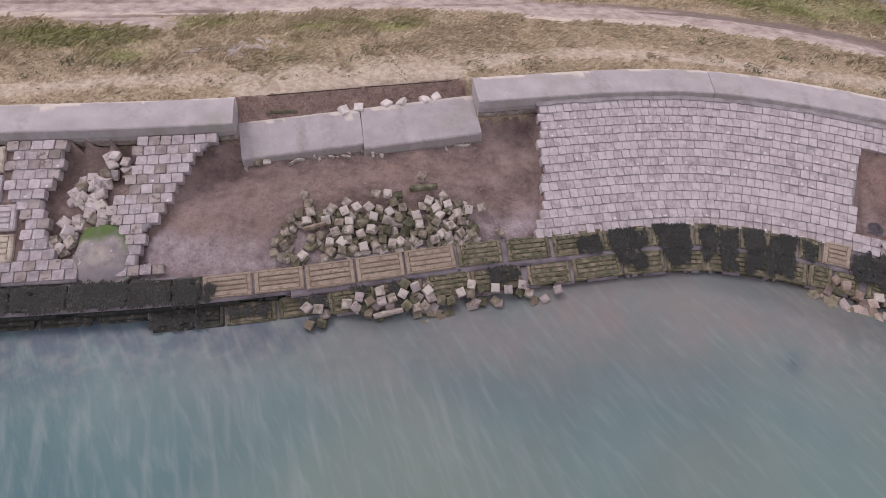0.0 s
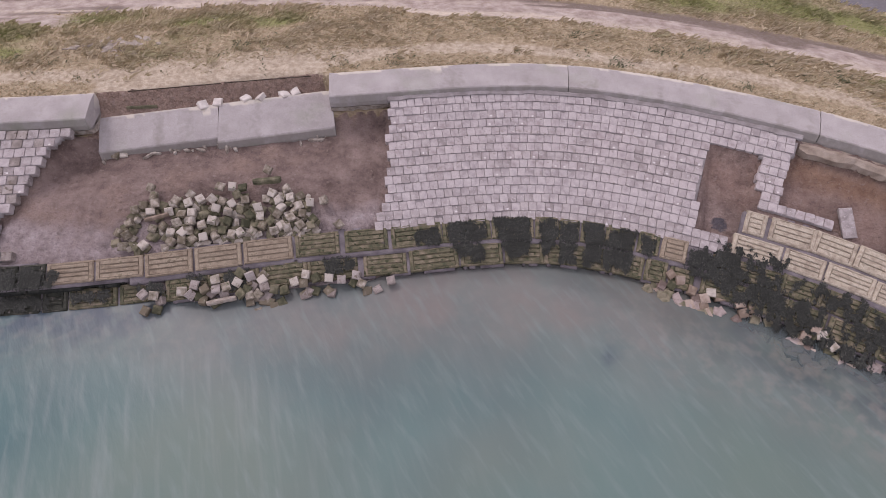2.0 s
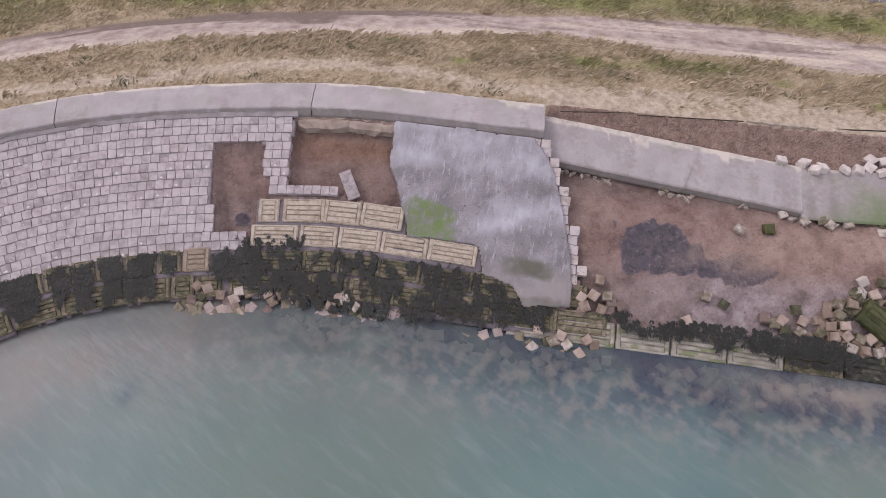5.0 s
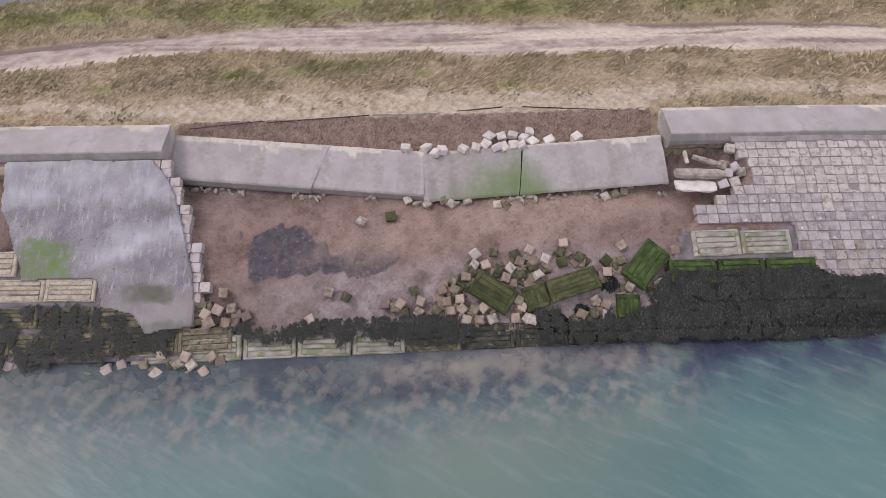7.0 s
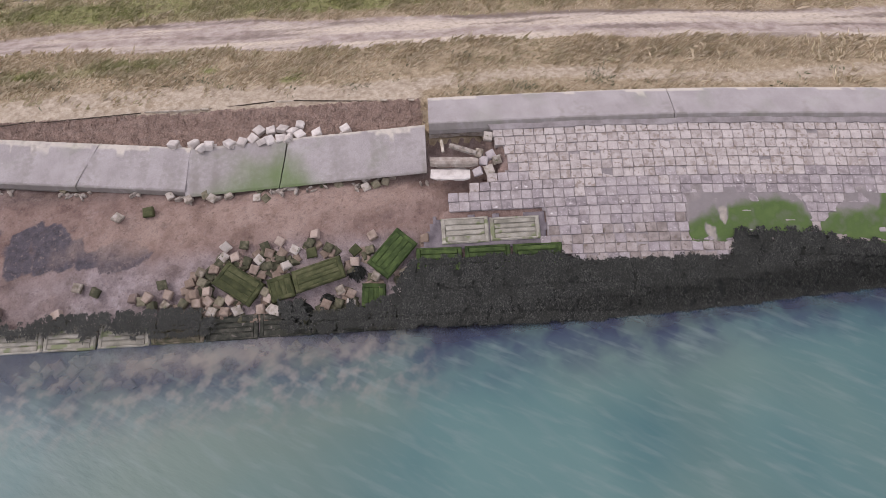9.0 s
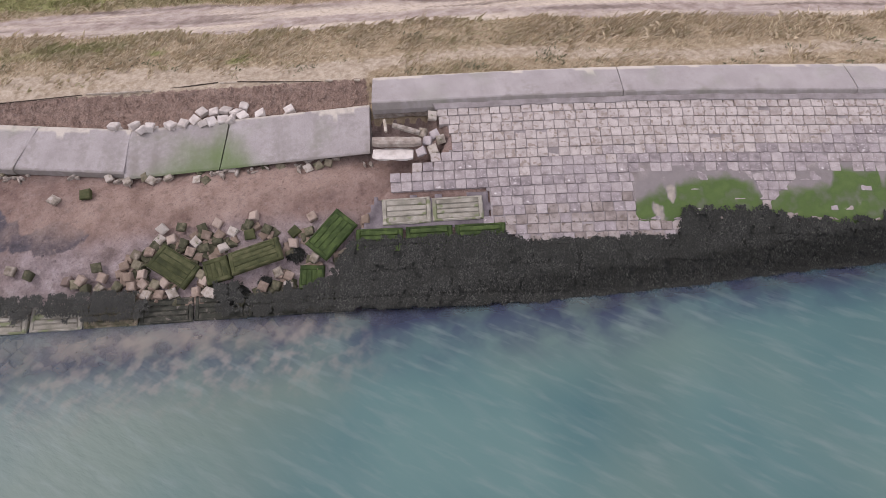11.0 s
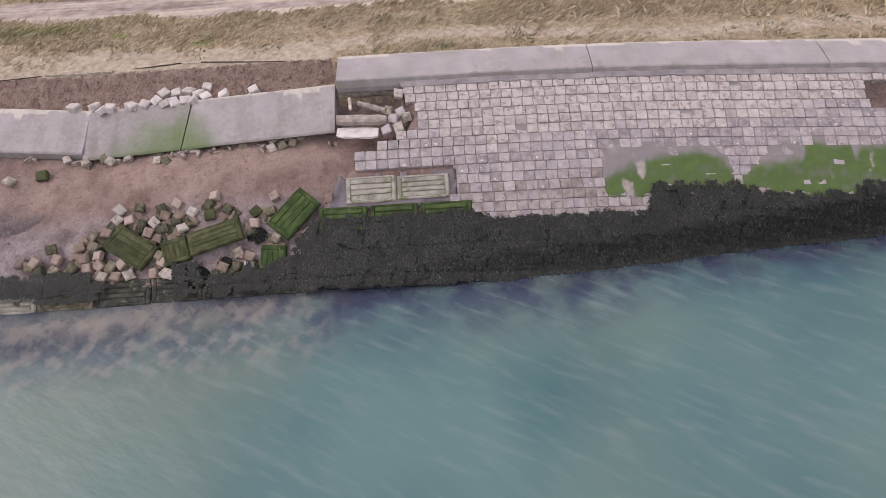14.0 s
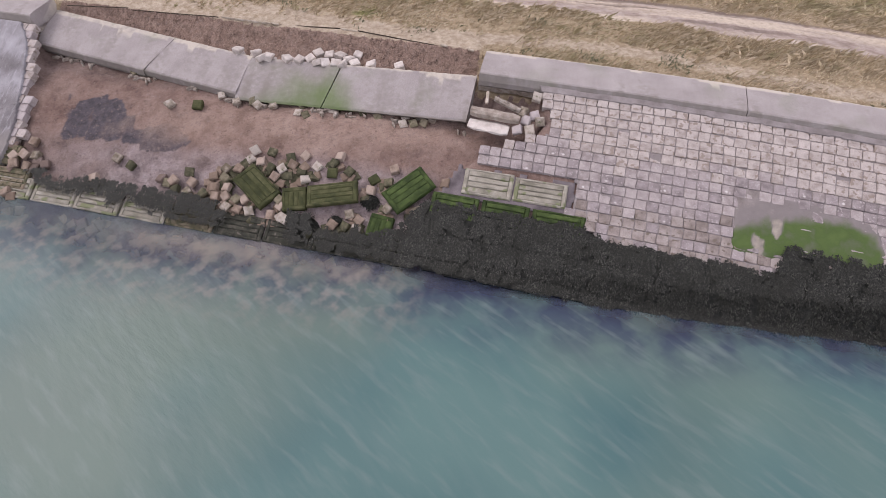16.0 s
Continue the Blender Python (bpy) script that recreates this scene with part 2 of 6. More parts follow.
PANEL_GREEN = material("algae_tinted_panel", [(0.07, 0.072, 0.042), (0.14, 0.125, 0.078), (0.24, 0.195, 0.14)], 6, 50, 0.9, 0.7, 0.015, (9, 0.6, (0.05, 0.055, 0.028)), 0.12, 0.6)
PANEL_BLACK = material("weed_blackened_panel", [(0.02, 0.022, 0.016), (0.045, 0.046, 0.034), (0.09, 0.085, 0.066)], 5, 40, 0.8, 0.9, 0.02, (6, 0.62, (0.16, 0.14, 0.12)), 0.12, 0.6)
PANEL_PALE = material("pale_weathered_panel", [(0.27, 0.22, 0.17), (0.41, 0.35, 0.27), (0.5, 0.44, 0.35)], 6, 60, 0.9, 0.7, 0.015, (6, 0.62, (0.33, 0.28, 0.22)), 0.12, 0.6)
PANEL_GREY = material("grey_green_panel", [(0.19, 0.178, 0.138), (0.3, 0.28, 0.228), (0.41, 0.38, 0.318)], 3, 60, 0.9, 0.6, 0.012, (2.5, 0.57, (0.19, 0.205, 0.115)), 0.12)
GREEN = material("bright_algae_slab", [(0.02, 0.036, 0.008), (0.042, 0.066, 0.017), (0.075, 0.112, 0.03)], 4, 50, 0.75, 0.6, 0.012, None, 0.15)
OLIVE = material("olive_algae_slab", [(0.032, 0.038, 0.014), (0.062, 0.068, 0.026), (0.105, 0.105, 0.05)], 4, 50, 0.8, 0.6, 0.012, None, 0.15)
SCREED = material("spread_screed", [(0.165, 0.152, 0.154), (0.225, 0.21, 0.213), (0.3, 0.284, 0.29)], 1.3, 30, 0.85, 0.5, 0.015, (11, 0.66, (0.13, 0.12, 0.118)), 0, 0.6)
SCREED_DARK = material("dull_screed", [(0.185, 0.16, 0.148), (0.255, 0.224, 0.21), (0.335, 0.298, 0.28)], 3.2, 40, 0.9, 0.6, 0.015, (9, 0.66, (0.4, 0.37, 0.35)), 0, 0.6)


def trowelled(m, colour_a, colour_b, lo, hi, most, across=9.0, down=0.8):
    """Streaks that run down the slope, by the sheet's own along and down lengths."""
    n, l = m.node_tree.nodes, m.node_tree.links
    bsdf = n["Principled BSDF"]
    under = bsdf.inputs["Base Color"].links[0].from_socket
    vec = n.new("ShaderNodeCombineXYZ")
    for key, k, socket in (("along", across, "X"), ("down", down, "Y")):
        at, mul = n.new("ShaderNodeAttribute"), n.new("ShaderNodeMath")
        at.attribute_name, mul.operation = key, "MULTIPLY"
        mul.inputs[1].default_value = k
        l.new(at.outputs["Fac"], mul.inputs[0])
        l.new(mul.outputs[0], vec.inputs[socket])
    tex, edge = n.new("ShaderNodeTexNoise"), n.new("ShaderNodeMapRange")
    tex.inputs["Scale"].default_value, tex.inputs["Detail"].default_value, tex.inputs["Roughness"].default_value = 1.0, 7, 0.65
    l.new(vec.outputs[0], tex.inputs["Vector"])
    for key, val in (("From Min", lo), ("From Max", hi), ("To Max", most)):
        edge.inputs[key].default_value = val
    l.new(tex.outputs["Fac"], edge.inputs["Value"])
    tone, mix = n.new("ShaderNodeMix"), n.new("ShaderNodeMix")
    tone.data_type = mix.data_type = "RGBA"
    tone.inputs["A"].default_value, tone.inputs["B"].default_value = (*colour_a, 1), (*colour_b, 1)
    l.new(tex.outputs["Fac"], tone.inputs["Factor"])
    l.new(edge.outputs[0], mix.inputs["Factor"])
    l.new(under, mix.inputs["A"])
    l.new(tone.outputs["Result"], mix.inputs["B"])
    l.new(mix.outputs["Result"], bsdf.inputs["Base Color"])


trowelled(SCREED_DARK, (0.17, 0.15, 0.15), (0.23, 0.205, 0.2), 0.54, 0.72, 0.5, 5.0, 1.0)
over_layer(SCREED_DARK, "stain", (0.16, 0.142, 0.138), (0.27, 0.242, 0.232), 4.5, None, 0.75, 1.3)
over_layer(SCREED_DARK, "algae", (0.038, 0.072, 0.018), (0.12, 0.172, 0.055), 3.0, None, 0.65, 1.25)
over_layer(SCREED_DARK, "silt", (0.3, 0.265, 0.215), (0.42, 0.375, 0.31), 5)
over_layer(SCREED, "pale", (0.34, 0.33, 0.347), (0.48, 0.468, 0.493), 1.6, None, 0.68, 1.3)
trowelled(SCREED, (0.14, 0.13, 0.132), (0.2, 0.186, 0.19), 0.53, 0.7, 0.7, 5.0, 1.3)
trowelled(SCREED, (0.4, 0.39, 0.41), (0.5, 0.49, 0.51), 0.55, 0.72, 0.75, 9.0, 2.2)
over_layer(SCREED, "silt", (0.2, 0.18, 0.165), (0.31, 0.285, 0.265), 1.6)
over_layer(SCREED, "smudge", (0.075, 0.078, 0.055), (0.16, 0.15, 0.12), 2.4)
over_layer(SCREED, "algae", (0.07, 0.115, 0.025), (0.18, 0.24, 0.09), 4.5, None, 0.72, 1.25)
WEED = material("black_bladder_weed", [(0.014, 0.016, 0.014), (0.038, 0.041, 0.035), (0.085, 0.088, 0.074)], 6, 30, 0.55, 0.6, 0.02)
def speckle(m):
    """Each frond takes its own tone, most near black, some olive, a few pale as painted wet glints."""
    n, l = m.node_tree.nodes, m.node_tree.links
    geo, ramp = n.new("ShaderNodeNewGeometry"), n.new("ShaderNodeValToRGB")
    e = ramp.color_ramp.elements
    e[0].color, e[1].color = (0.012, 0.013, 0.011, 1), (0.088, 0.088, 0.074, 1)
    e.new(0.5).color = (0.028, 0.029, 0.024, 1)
    e.new(0.8).color = (0.045, 0.046, 0.038, 1)
    l.new(geo.outputs["Random Per Island"], ramp.inputs["Fac"])
    where, tex, band = n.new("ShaderNodeTexCoord"), n.new("ShaderNodeTexNoise"), n.new("ShaderNodeMapRange")
    tex.inputs["Scale"].default_value, tex.inputs["Detail"].default_value = 2.2, 5
    l.new(where.outputs["Object"], tex.inputs["Vector"])
    for key, val in (("From Min", 0.42), ("From Max", 0.62), ("To Max", 0.55)):
        band.inputs[key].default_value = val
    l.new(tex.outputs["Fac"], band.inputs["Value"])
    mix = n.new("ShaderNodeMix")
    mix.data_type = "RGBA"
    mix.inputs["B"].default_value = (0.017, 0.018, 0.013, 1)
    l.new(band.outputs[0], mix.inputs["Factor"])
    l.new(ramp.outputs["Color"], mix.inputs["A"])
    l.new(mix.outputs["Result"], n["Principled BSDF"].inputs["Base Color"])


speckle(WEED)
WEED_MAT = material("dark_weed_mat", [(0.009, 0.01, 0.008), (0.019, 0.02, 0.016), (0.04, 0.041, 0.033)], 9, 35, 0.6, 1.0, 0.03, None, 0, 0.6)
WEED.node_tree.nodes["Principled BSDF"].inputs["Specular IOR Level"].default_value = 0.25
WOOD = material("bleached_timber", [(0.3, 0.25, 0.19), (0.45, 0.39, 0.31), (0.58, 0.52, 0.45)], 5, 60, 0.9, 0.5, 0.01)
# near-black brown for the shade line along the scarp's edge
EDGE_SHADE = material("dark_edge_shade", [(0.045, 0.034, 0.026), (0.085, 0.066, 0.05), (0.14, 0.115, 0.09)], 5, 60, 0.92, 0.5, 0.01)
RAW_SAND = material("sandy_footing_concrete", [(0.24, 0.187, 0.145), (0.33, 0.268, 0.215), (0.41, 0.345, 0.285)], 3, 45, 0.95, 0.8, 0.03)
SUNK = material("silt_washed_block", [(0.34, 0.25, 0.18), (0.43, 0.33, 0.245), (0.5, 0.4, 0.31)], 5, 40, 0.9, 0.4, 0.012, None, 0.5)
RUBBLE = material("pale_rubble", [(0.24, 0.195, 0.16), (0.34, 0.29, 0.245), (0.45, 0.395, 0.34)], 6, 60, 0.95, 0.8, 0.02)


def grass_material():
    """Straw and green blades; the tint comes from the tuft's own attribute and a little chance."""
    m = bpy.data.materials.new("seaside_grass")
    m.use_nodes = True
    n, l = m.node_tree.nodes, m.node_tree.links
    attr = n.new("ShaderNodeAttribute")
    attr.attribute_name = "green"
    geo = n.new("ShaderNodeNewGeometry")
    dry, lush, mix = n.new("ShaderNodeValToRGB"), n.new("ShaderNodeValToRGB"), n.new("ShaderNodeMix")
    for ramp, cs in ((dry, ((0.37, 0.302, 0.195), (0.54, 0.455, 0.318), (0.74, 0.638, 0.48))), (lush, ((0.16, 0.18, 0.06), (0.29, 0.3, 0.125), (0.43, 0.42, 0.21)))):
        e = ramp.color_ramp.elements
        e[0].color, e[1].color = (*cs[0], 1), (*cs[2], 1)
        k = e.new(0.5)
        k.color = (*cs[1], 1)
        l.new(geo.outputs["Random Per Island"], ramp.inputs["Fac"])
    mix.data_type = "RGBA"
    l.new(attr.outputs["Fac"], mix.inputs["Factor"])
    l.new(dry.outputs["Color"], mix.inputs["A"])
    l.new(lush.outputs["Color"], mix.inputs["B"])
    l.new(mix.outputs["Result"], n["Principled BSDF"].inputs["Base Color"])
    n["Principled BSDF"].inputs["Roughness"].default_value = 0.85
    n["Principled BSDF"].inputs["Specular IOR Level"].default_value = 0.15
    return m


def ground_material():
    """Turf, trodden soil, track mud and the bared clay of the slope, laid by mesh attributes and noise."""
    m = bpy.data.materials.new("ground_soil_and_turf")
    m.use_nodes = True
    n, l = m.node_tree.nodes, m.node_tree.links
    bsdf = n["Principled BSDF"]
    where = n.new("ShaderNodeTexCoord")

    def noise_at(scale, detail=6, rough_=0.6, stretch=(1, 1, 1)):
        mp = n.new("ShaderNodeMapping")
        mp.inputs["Scale"].default_value = stretch
        l.new(where.outputs["Object"], mp.inputs["Vector"])
        t = n.new("ShaderNodeTexNoise")
        t.inputs["Scale"].default_value, t.inputs["Detail"].default_value, t.inputs["Roughness"].default_value = scale, detail, rough_
        l.new(mp.outputs[0], t.inputs["Vector"])
        return t.outputs["Fac"]

    def ramp_of(fac, *cs):
        r = n.new("ShaderNodeValToRGB")
        e = r.color_ramp.elements
        e[0].position, e[1].position = 0.32, 0.68
        e[0].color, e[1].color = (*cs[0], 1), (*cs[-1], 1)
        for k, c in enumerate(cs[1:-1]):
            e.new(0.32 + 0.36 * (k + 1) / (len(cs) - 1)).color = (*c, 1)
        l.new(fac, r.inputs["Fac"])
        return r.outputs["Color"]

    def mask(name, fac, lo=0.8, hi=1.2):
        a = n.new("ShaderNodeAttribute")
        a.attribute_name = name
        s_ = n.new("ShaderNodeMath")
        s_.operation = "ADD"
        l.new(a.outputs["Fac"], s_.inputs[0])
        l.new(fac, s_.inputs[1])
        r = n.new("ShaderNodeMapRange")
        r.inputs["From Min"].default_value, r.inputs["From Max"].default_value = lo, hi
        l.new(s_.outputs[0], r.inputs["Value"])
        return r.outputs[0]

    def lay(a, b, fac):
        x = n.new("ShaderNodeMix")
        x.data_type = "RGBA"
        l.new(fac, x.inputs["Factor"])
        l.new(a, x.inputs["A"])
        l.new(b, x.inputs["B"])
        return x.outputs["Result"]

    n1, n2, n3 = noise_at(0.9), noise_at(6.0), noise_at(30.0, 5, 0.7)
    turf = lay(ramp_of(n2, (0.28, 0.213, 0.135), (0.365, 0.289, 0.19), (0.46, 0.378, 0.262)), ramp_of(n2, (0.19, 0.195, 0.075), (0.29, 0.28, 0.125)), mask("green", n1))
    dirt = ramp_of(n2, (0.32, 0.255, 0.183), (0.44, 0.362, 0.27), (0.545, 0.465, 0.36))
    mud = lay(ramp_of(noise_at(2.2), (0.29, 0.225, 0.19), (0.41, 0.335, 0.292), (0.51, 0.435, 0.38)), ramp_of(n2, (0.5, 0.42, 0.33), (0.66, 0.57, 0.465)), mask("rut", n1, 0.7, 1.2))
    mud = lay(mud, ramp_of(n2, (0.16, 0.122, 0.1), (0.24, 0.19, 0.16)), mask("wet", n1, 0.85, 1.25))
    clay = lay(ramp_of(noise_at(1.1, 8, 0.66), (0.125, 0.089, 0.076), (0.245, 0.181, 0.157), (0.365, 0.282, 0.248)), lay(ramp_of(noise_at(3.2, 8, 0.75), (0.17, 0.105, 0.078), (0.37, 0.25, 0.188), (0.52, 0.39, 0.305)), ramp_of(n3, (0.2, 0.142, 0.113), (0.46, 0.36, 0.3)), n2), mask("crumb", n2, 0.75, 1.4))
    crack, gap = n.new("ShaderNodeTexVoronoi"), n.new("ShaderNodeMapRange")
    crack.feature = "DISTANCE_TO_EDGE"
    crack.inputs["Scale"].default_value = 4.5
    warp = n.new("ShaderNodeVectorMath")
    warp.operation = "MULTIPLY_ADD"
    warp.inputs[1].default_value = (0.6, 0.6, 0.6)
    l.new(n2, warp.inputs[0])
    l.new(where.outputs["Object"], warp.inputs[2])
    l.new(warp.outputs[0], crack.inputs["Vector"])
    for key, val in (("From Min", 0.05), ("From Max", 0.0), ("To Max", 0.55)):
        gap.inputs[key].default_value = val
    l.new(crack.outputs["Distance"], gap.inputs["Value"])
    split = n.new("ShaderNodeMath")
    split.operation = "MULTIPLY"
    l.new(gap.outputs[0], split.inputs[0])
    l.new(mask("crumb", n1, 0.95, 1.45), split.inputs[1])
    clay = lay(clay, ramp_of(n2, (0.06, 0.04, 0.032), (0.1, 0.07, 0.055)), split.outputs[0])
    clay = lay(clay, ramp_of(noise_at(1.5, 8, 0.66), (0.165, 0.108, 0.088), (0.30, 0.208, 0.172), (0.395, 0.296, 0.248)), mask("red", n1, 0.75, 1.3))
    clay = lay(clay, ramp_of(noise_at(2.4, 8, 0.66), (0.22, 0.178, 0.171), (0.37, 0.307, 0.297), (0.52, 0.45, 0.435)), mask("silt", n1, 0.7, 1.25))
    clay = lay(clay, ramp_of(n2, (0.085, 0.077, 0.087), (0.15, 0.135, 0.147)), mask("stain", noise_at(1.3, 5, 0.55), 0.86, 1.06))
    def speck(under, scale, lo, hi, colour, most):
        r_ = n.new("ShaderNodeMapRange")
        for key, val in (("From Min", lo), ("From Max", hi), ("To Max", most)):
            r_.inputs[key].default_value = val
        l.new(noise_at(scale, 4, 0.6), r_.inputs["Value"])
        x = n.new("ShaderNodeMix")
        x.data_type = "RGBA"
        x.inputs["B"].default_value = (*colour, 1)
        l.new(r_.outputs[0], x.inputs["Factor"])
        l.new(under, x.inputs["A"])
        return x.outputs["Result"]

    clay = lay(clay, ramp_of(noise_at(1.5, 8, 0.64), (0.27, 0.185, 0.145), (0.40, 0.292, 0.237), (0.48, 0.365, 0.30)), mask("pale", n1, 0.75, 1.35))
    clay = lay(clay, ramp_of(noise_at(3.0, 10, 0.75), (0.19, 0.115, 0.08), (0.33, 0.215, 0.15)), mask("ochre", n1, 0.75, 1.3))
    clay = speck(clay, 4.5, 0.56, 0.68, (0.10, 0.074, 0.064), 0.3)
    clay = speck(clay, 13.0, 0.57, 0.68, (0.075, 0.054, 0.047), 0.36)
    clay = speck(clay, 7.0, 0.57, 0.70, (0.36, 0.285, 0.25), 0.5)
    clay = speck(clay, 22.0, 0.62, 0.70, (0.44, 0.37, 0.32), 0.45)
    deepen = n.new("ShaderNodeVectorMath")
    deepen.operation = "MULTIPLY"
    deepen.inputs[1].default_value = (0.81, 0.8, 0.8)
    l.new(clay, deepen.inputs[0])
    clay = deepen.outputs[0]
    col = lay(turf, dirt, mask("path", n2))
    col = lay(col, mud, mask("track", n2))
    col = lay(col, clay, mask("clay", n2, 0.95, 1.05))
    grain = n.new("ShaderNodeMix")
    grain.data_type, grain.blend_type = "RGBA", "OVERLAY"
    grain.inputs["Factor"].default_value = 0.35
    l.new(col, grain.inputs["A"])
    l.new(n3, grain.inputs["B"])
    l.new(grain.outputs["Result"], bsdf.inputs["Base Color"])
    bsdf.inputs["Roughness"].default_value = 0.95
    bsdf.inputs["Specular IOR Level"].default_value = 0.15
    b1 = n.new("ShaderNodeBump")
    b1.inputs["Strength"].default_value, b1.inputs["Distance"].default_value = 0.55, 0.06
    l.new(n3, b1.inputs["Height"])
    b2 = n.new("ShaderNodeBump")
    b2.inputs["Strength"].default_value, b2.inputs["Distance"].default_value = 0.5, 0.16
    l.new(n2, b2.inputs["Height"])
    l.new(b1.outputs[0], b2.inputs["Normal"])
    l.new(b2.outputs[0], bsdf.inputs["Normal"])
    return m


def water_material():
    """Silty sea: clear at the very edge, soon opaque; drifting silt, and ripple sheen painted in pale streaks."""
    m = bpy.data.materials.new("silty_sea_water")
    m.use_nodes = True
    n, l = m.node_tree.nodes, m.node_tree.links
    bsdf = n["Principled BSDF"]
    where = n.new("ShaderNodeTexCoord")

    def noise_at(scale, detail, stretch=(1, 1, 1), turn=0.0):
        mp = n.new("ShaderNodeMapping")
        mp.inputs["Scale"].default_value, mp.inputs["Rotation"].default_value = stretch, (0, 0, radians(turn))
        mp.vector_type = "TEXTURE"
        mp.inputs["Scale"].default_value = tuple(1 / v for v in stretch)
        l.new(where.outputs["Object"], mp.inputs["Vector"])
        t = n.new("ShaderNodeTexNoise")
        t.inputs["Scale"].default_value, t.inputs["Detail"].default_value = scale, detail
        l.new(mp.outputs[0], t.inputs["Vector"])
        return t.outputs["Fac"]

    def attr(name):
        a = n.new("ShaderNodeAttribute")
        a.attribute_name = name
        return a.outputs["Fac"]

    def lay(a, b, fac):
        x = n.new("ShaderNodeMix")
        x.data_type = "RGBA"
        l.new(fac, x.inputs["Factor"])
        for sock, v in ((x.inputs["A"], a), (x.inputs["B"], b)):
            if isinstance(v, tuple):
                sock.default_value = (*v, 1)
            else:
                l.new(v, sock)
        return x.outputs["Result"]

    def ranged(v, lo, hi, a=0.0, b=1.0):
        r = n.new("ShaderNodeMapRange")
        for key, val in (("From Min", lo), ("From Max", hi), ("To Min", a), ("To Max", b)):
            r.inputs[key].default_value = val
        l.new(v, r.inputs["Value"])
        return r.outputs[0]

    cloud = noise_at(0.16, 3)
    ripple_sheen = noise_at(0.9, 6, (4.0, 0.4, 1), 27)
    col = lay(lay((0.068, 0.138, 0.14), (0.108, 0.188, 0.176), ranged(cloud, 0.38, 0.62)), (0.145, 0.19, 0.152), ranged(noise_at(0.11, 2), 0.46, 0.64, 0.0, 0.65))
    silt = n.new("ShaderNodeMath")
    silt.operation = "MULTIPLY"
    l.new(attr("silt"), silt.inputs[0])
    l.new(ranged(noise_at(0.5, 4), 0.25, 0.6, 0.55, 1.0), silt.inputs[1])
    col = lay(col, (0.22, 0.178, 0.155), silt.outputs[0])
    blot = n.new("ShaderNodeMath")
    blot.operation = "MULTIPLY"
    l.new(attr("deep"), blot.inputs[0])
    l.new(ranged(noise_at(1.0, 3), 0.38, 0.56, 0.4, 1.0), blot.inputs[1])
    col = lay(col, (0.038, 0.05, 0.088), blot.outputs[0])
    tan = n.new("ShaderNodeMath")
    tan.operation = "MULTIPLY"
    l.new(attr("tan"), tan.inputs[0])
    l.new(ranged(noise_at(2.6, 2), 0.46, 0.66, 0.0, 0.66), tan.inputs[1])
    col = lay(col, (0.25, 0.232, 0.205), tan.outputs[0])
    milk = n.new("ShaderNodeMath")
    milk.operation = "MULTIPLY"
    l.new(attr("plume"), milk.inputs[0])
    l.new(ranged(noise_at(1.7, 3), 0.34, 0.58, 0.15, 0.95), milk.inputs[1])
    col = lay(col, (0.3, 0.275, 0.24), milk.outputs[0])
    # long pale streaks: sky sheen on the ripples, mixed into the base colour
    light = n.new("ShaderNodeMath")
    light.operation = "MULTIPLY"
    l.new(attr("ripple_sheen"), light.inputs[0])
    l.new(ranged(ripple_sheen, 0.5, 0.75, 0.0, 0.38), light.inputs[1])
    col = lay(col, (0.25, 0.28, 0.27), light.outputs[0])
    # short pale wavelet glints, also put into the colour
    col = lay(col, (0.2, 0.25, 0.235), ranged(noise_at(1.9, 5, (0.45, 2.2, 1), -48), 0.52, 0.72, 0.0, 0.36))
    l.new(col, bsdf.inputs["Base Color"])
    bsdf.inputs["Roughness"].default_value = 0.35
    bsdf.inputs["IOR"].default_value = 1.33
    bsdf.inputs["Specular IOR Level"].default_value = 0.25
    bump = n.new("ShaderNodeBump")
    bump.inputs["Strength"].default_value, bump.inputs["Distance"].default_value = 0.25, 0.06
    l.new(noise_at(2.6, 5, (0.6, 1.8, 1), -48), bump.inputs["Height"])
    l.new(bump.outputs[0], bsdf.inputs["Normal"])
    clear = n.new("ShaderNodeBsdfTransparent")
    clear.inputs["Color"].default_value = (0.9, 0.92, 0.92, 1)
    mix = n.new("ShaderNodeMixShader")
    l.new(attr("murk"), mix.inputs["Fac"])
    l.new(clear.outputs[0], mix.inputs[1])
    l.new(bsdf.outputs[0], mix.inputs[2])
    l.new(mix.outputs[0], n["Material Output"].inputs["Surface"])
    return m


GRASS, GROUND, WATER = grass_material(), ground_material(), water_material()


# ---- helpers for meshes ----
def mesh_of(name, verts, faces, mat, smooth=False, attributes=None, slots=None):
    me = bpy.data.meshes.new(name)
    me.from_pydata([tuple(map(float, v)) for v in verts], [], [tuple(map(int, f)) for f in faces])
    mats = mat if isinstance(mat, (list, tuple)) else [mat]
    for k in mats:
        me.materials.append(k)
    if slots is not None:
        me.polygons.foreach_set("material_index", slots)
    if smooth:
        me.polygons.foreach_set("use_smooth", [True] * len(me.polygons))
    for key, values in (attributes or {}).items():
        a = me.attributes.new(key, "FLOAT", "POINT")
        a.data.foreach_set("value", np.asarray(values, np.float32))
    me.update()
    return me


def part(name, me, parent, label="", m=None):
    """Link a mesh as one object under a thing or a part; m is its pose in the thing."""
    ob = new(name, me)
    ob.parent = parent
    if m is not None:
        ob.matrix_basis = m
    if label:
        tagged(ob, label)
    return ob


def empty(name, label, category, group="", kind="", m=None):
    ob = new(name)
    ob.empty_display_size = 0.3
    if m is not None:
        ob.matrix_basis = m
    return tagged(ob, label, category, group, kind)


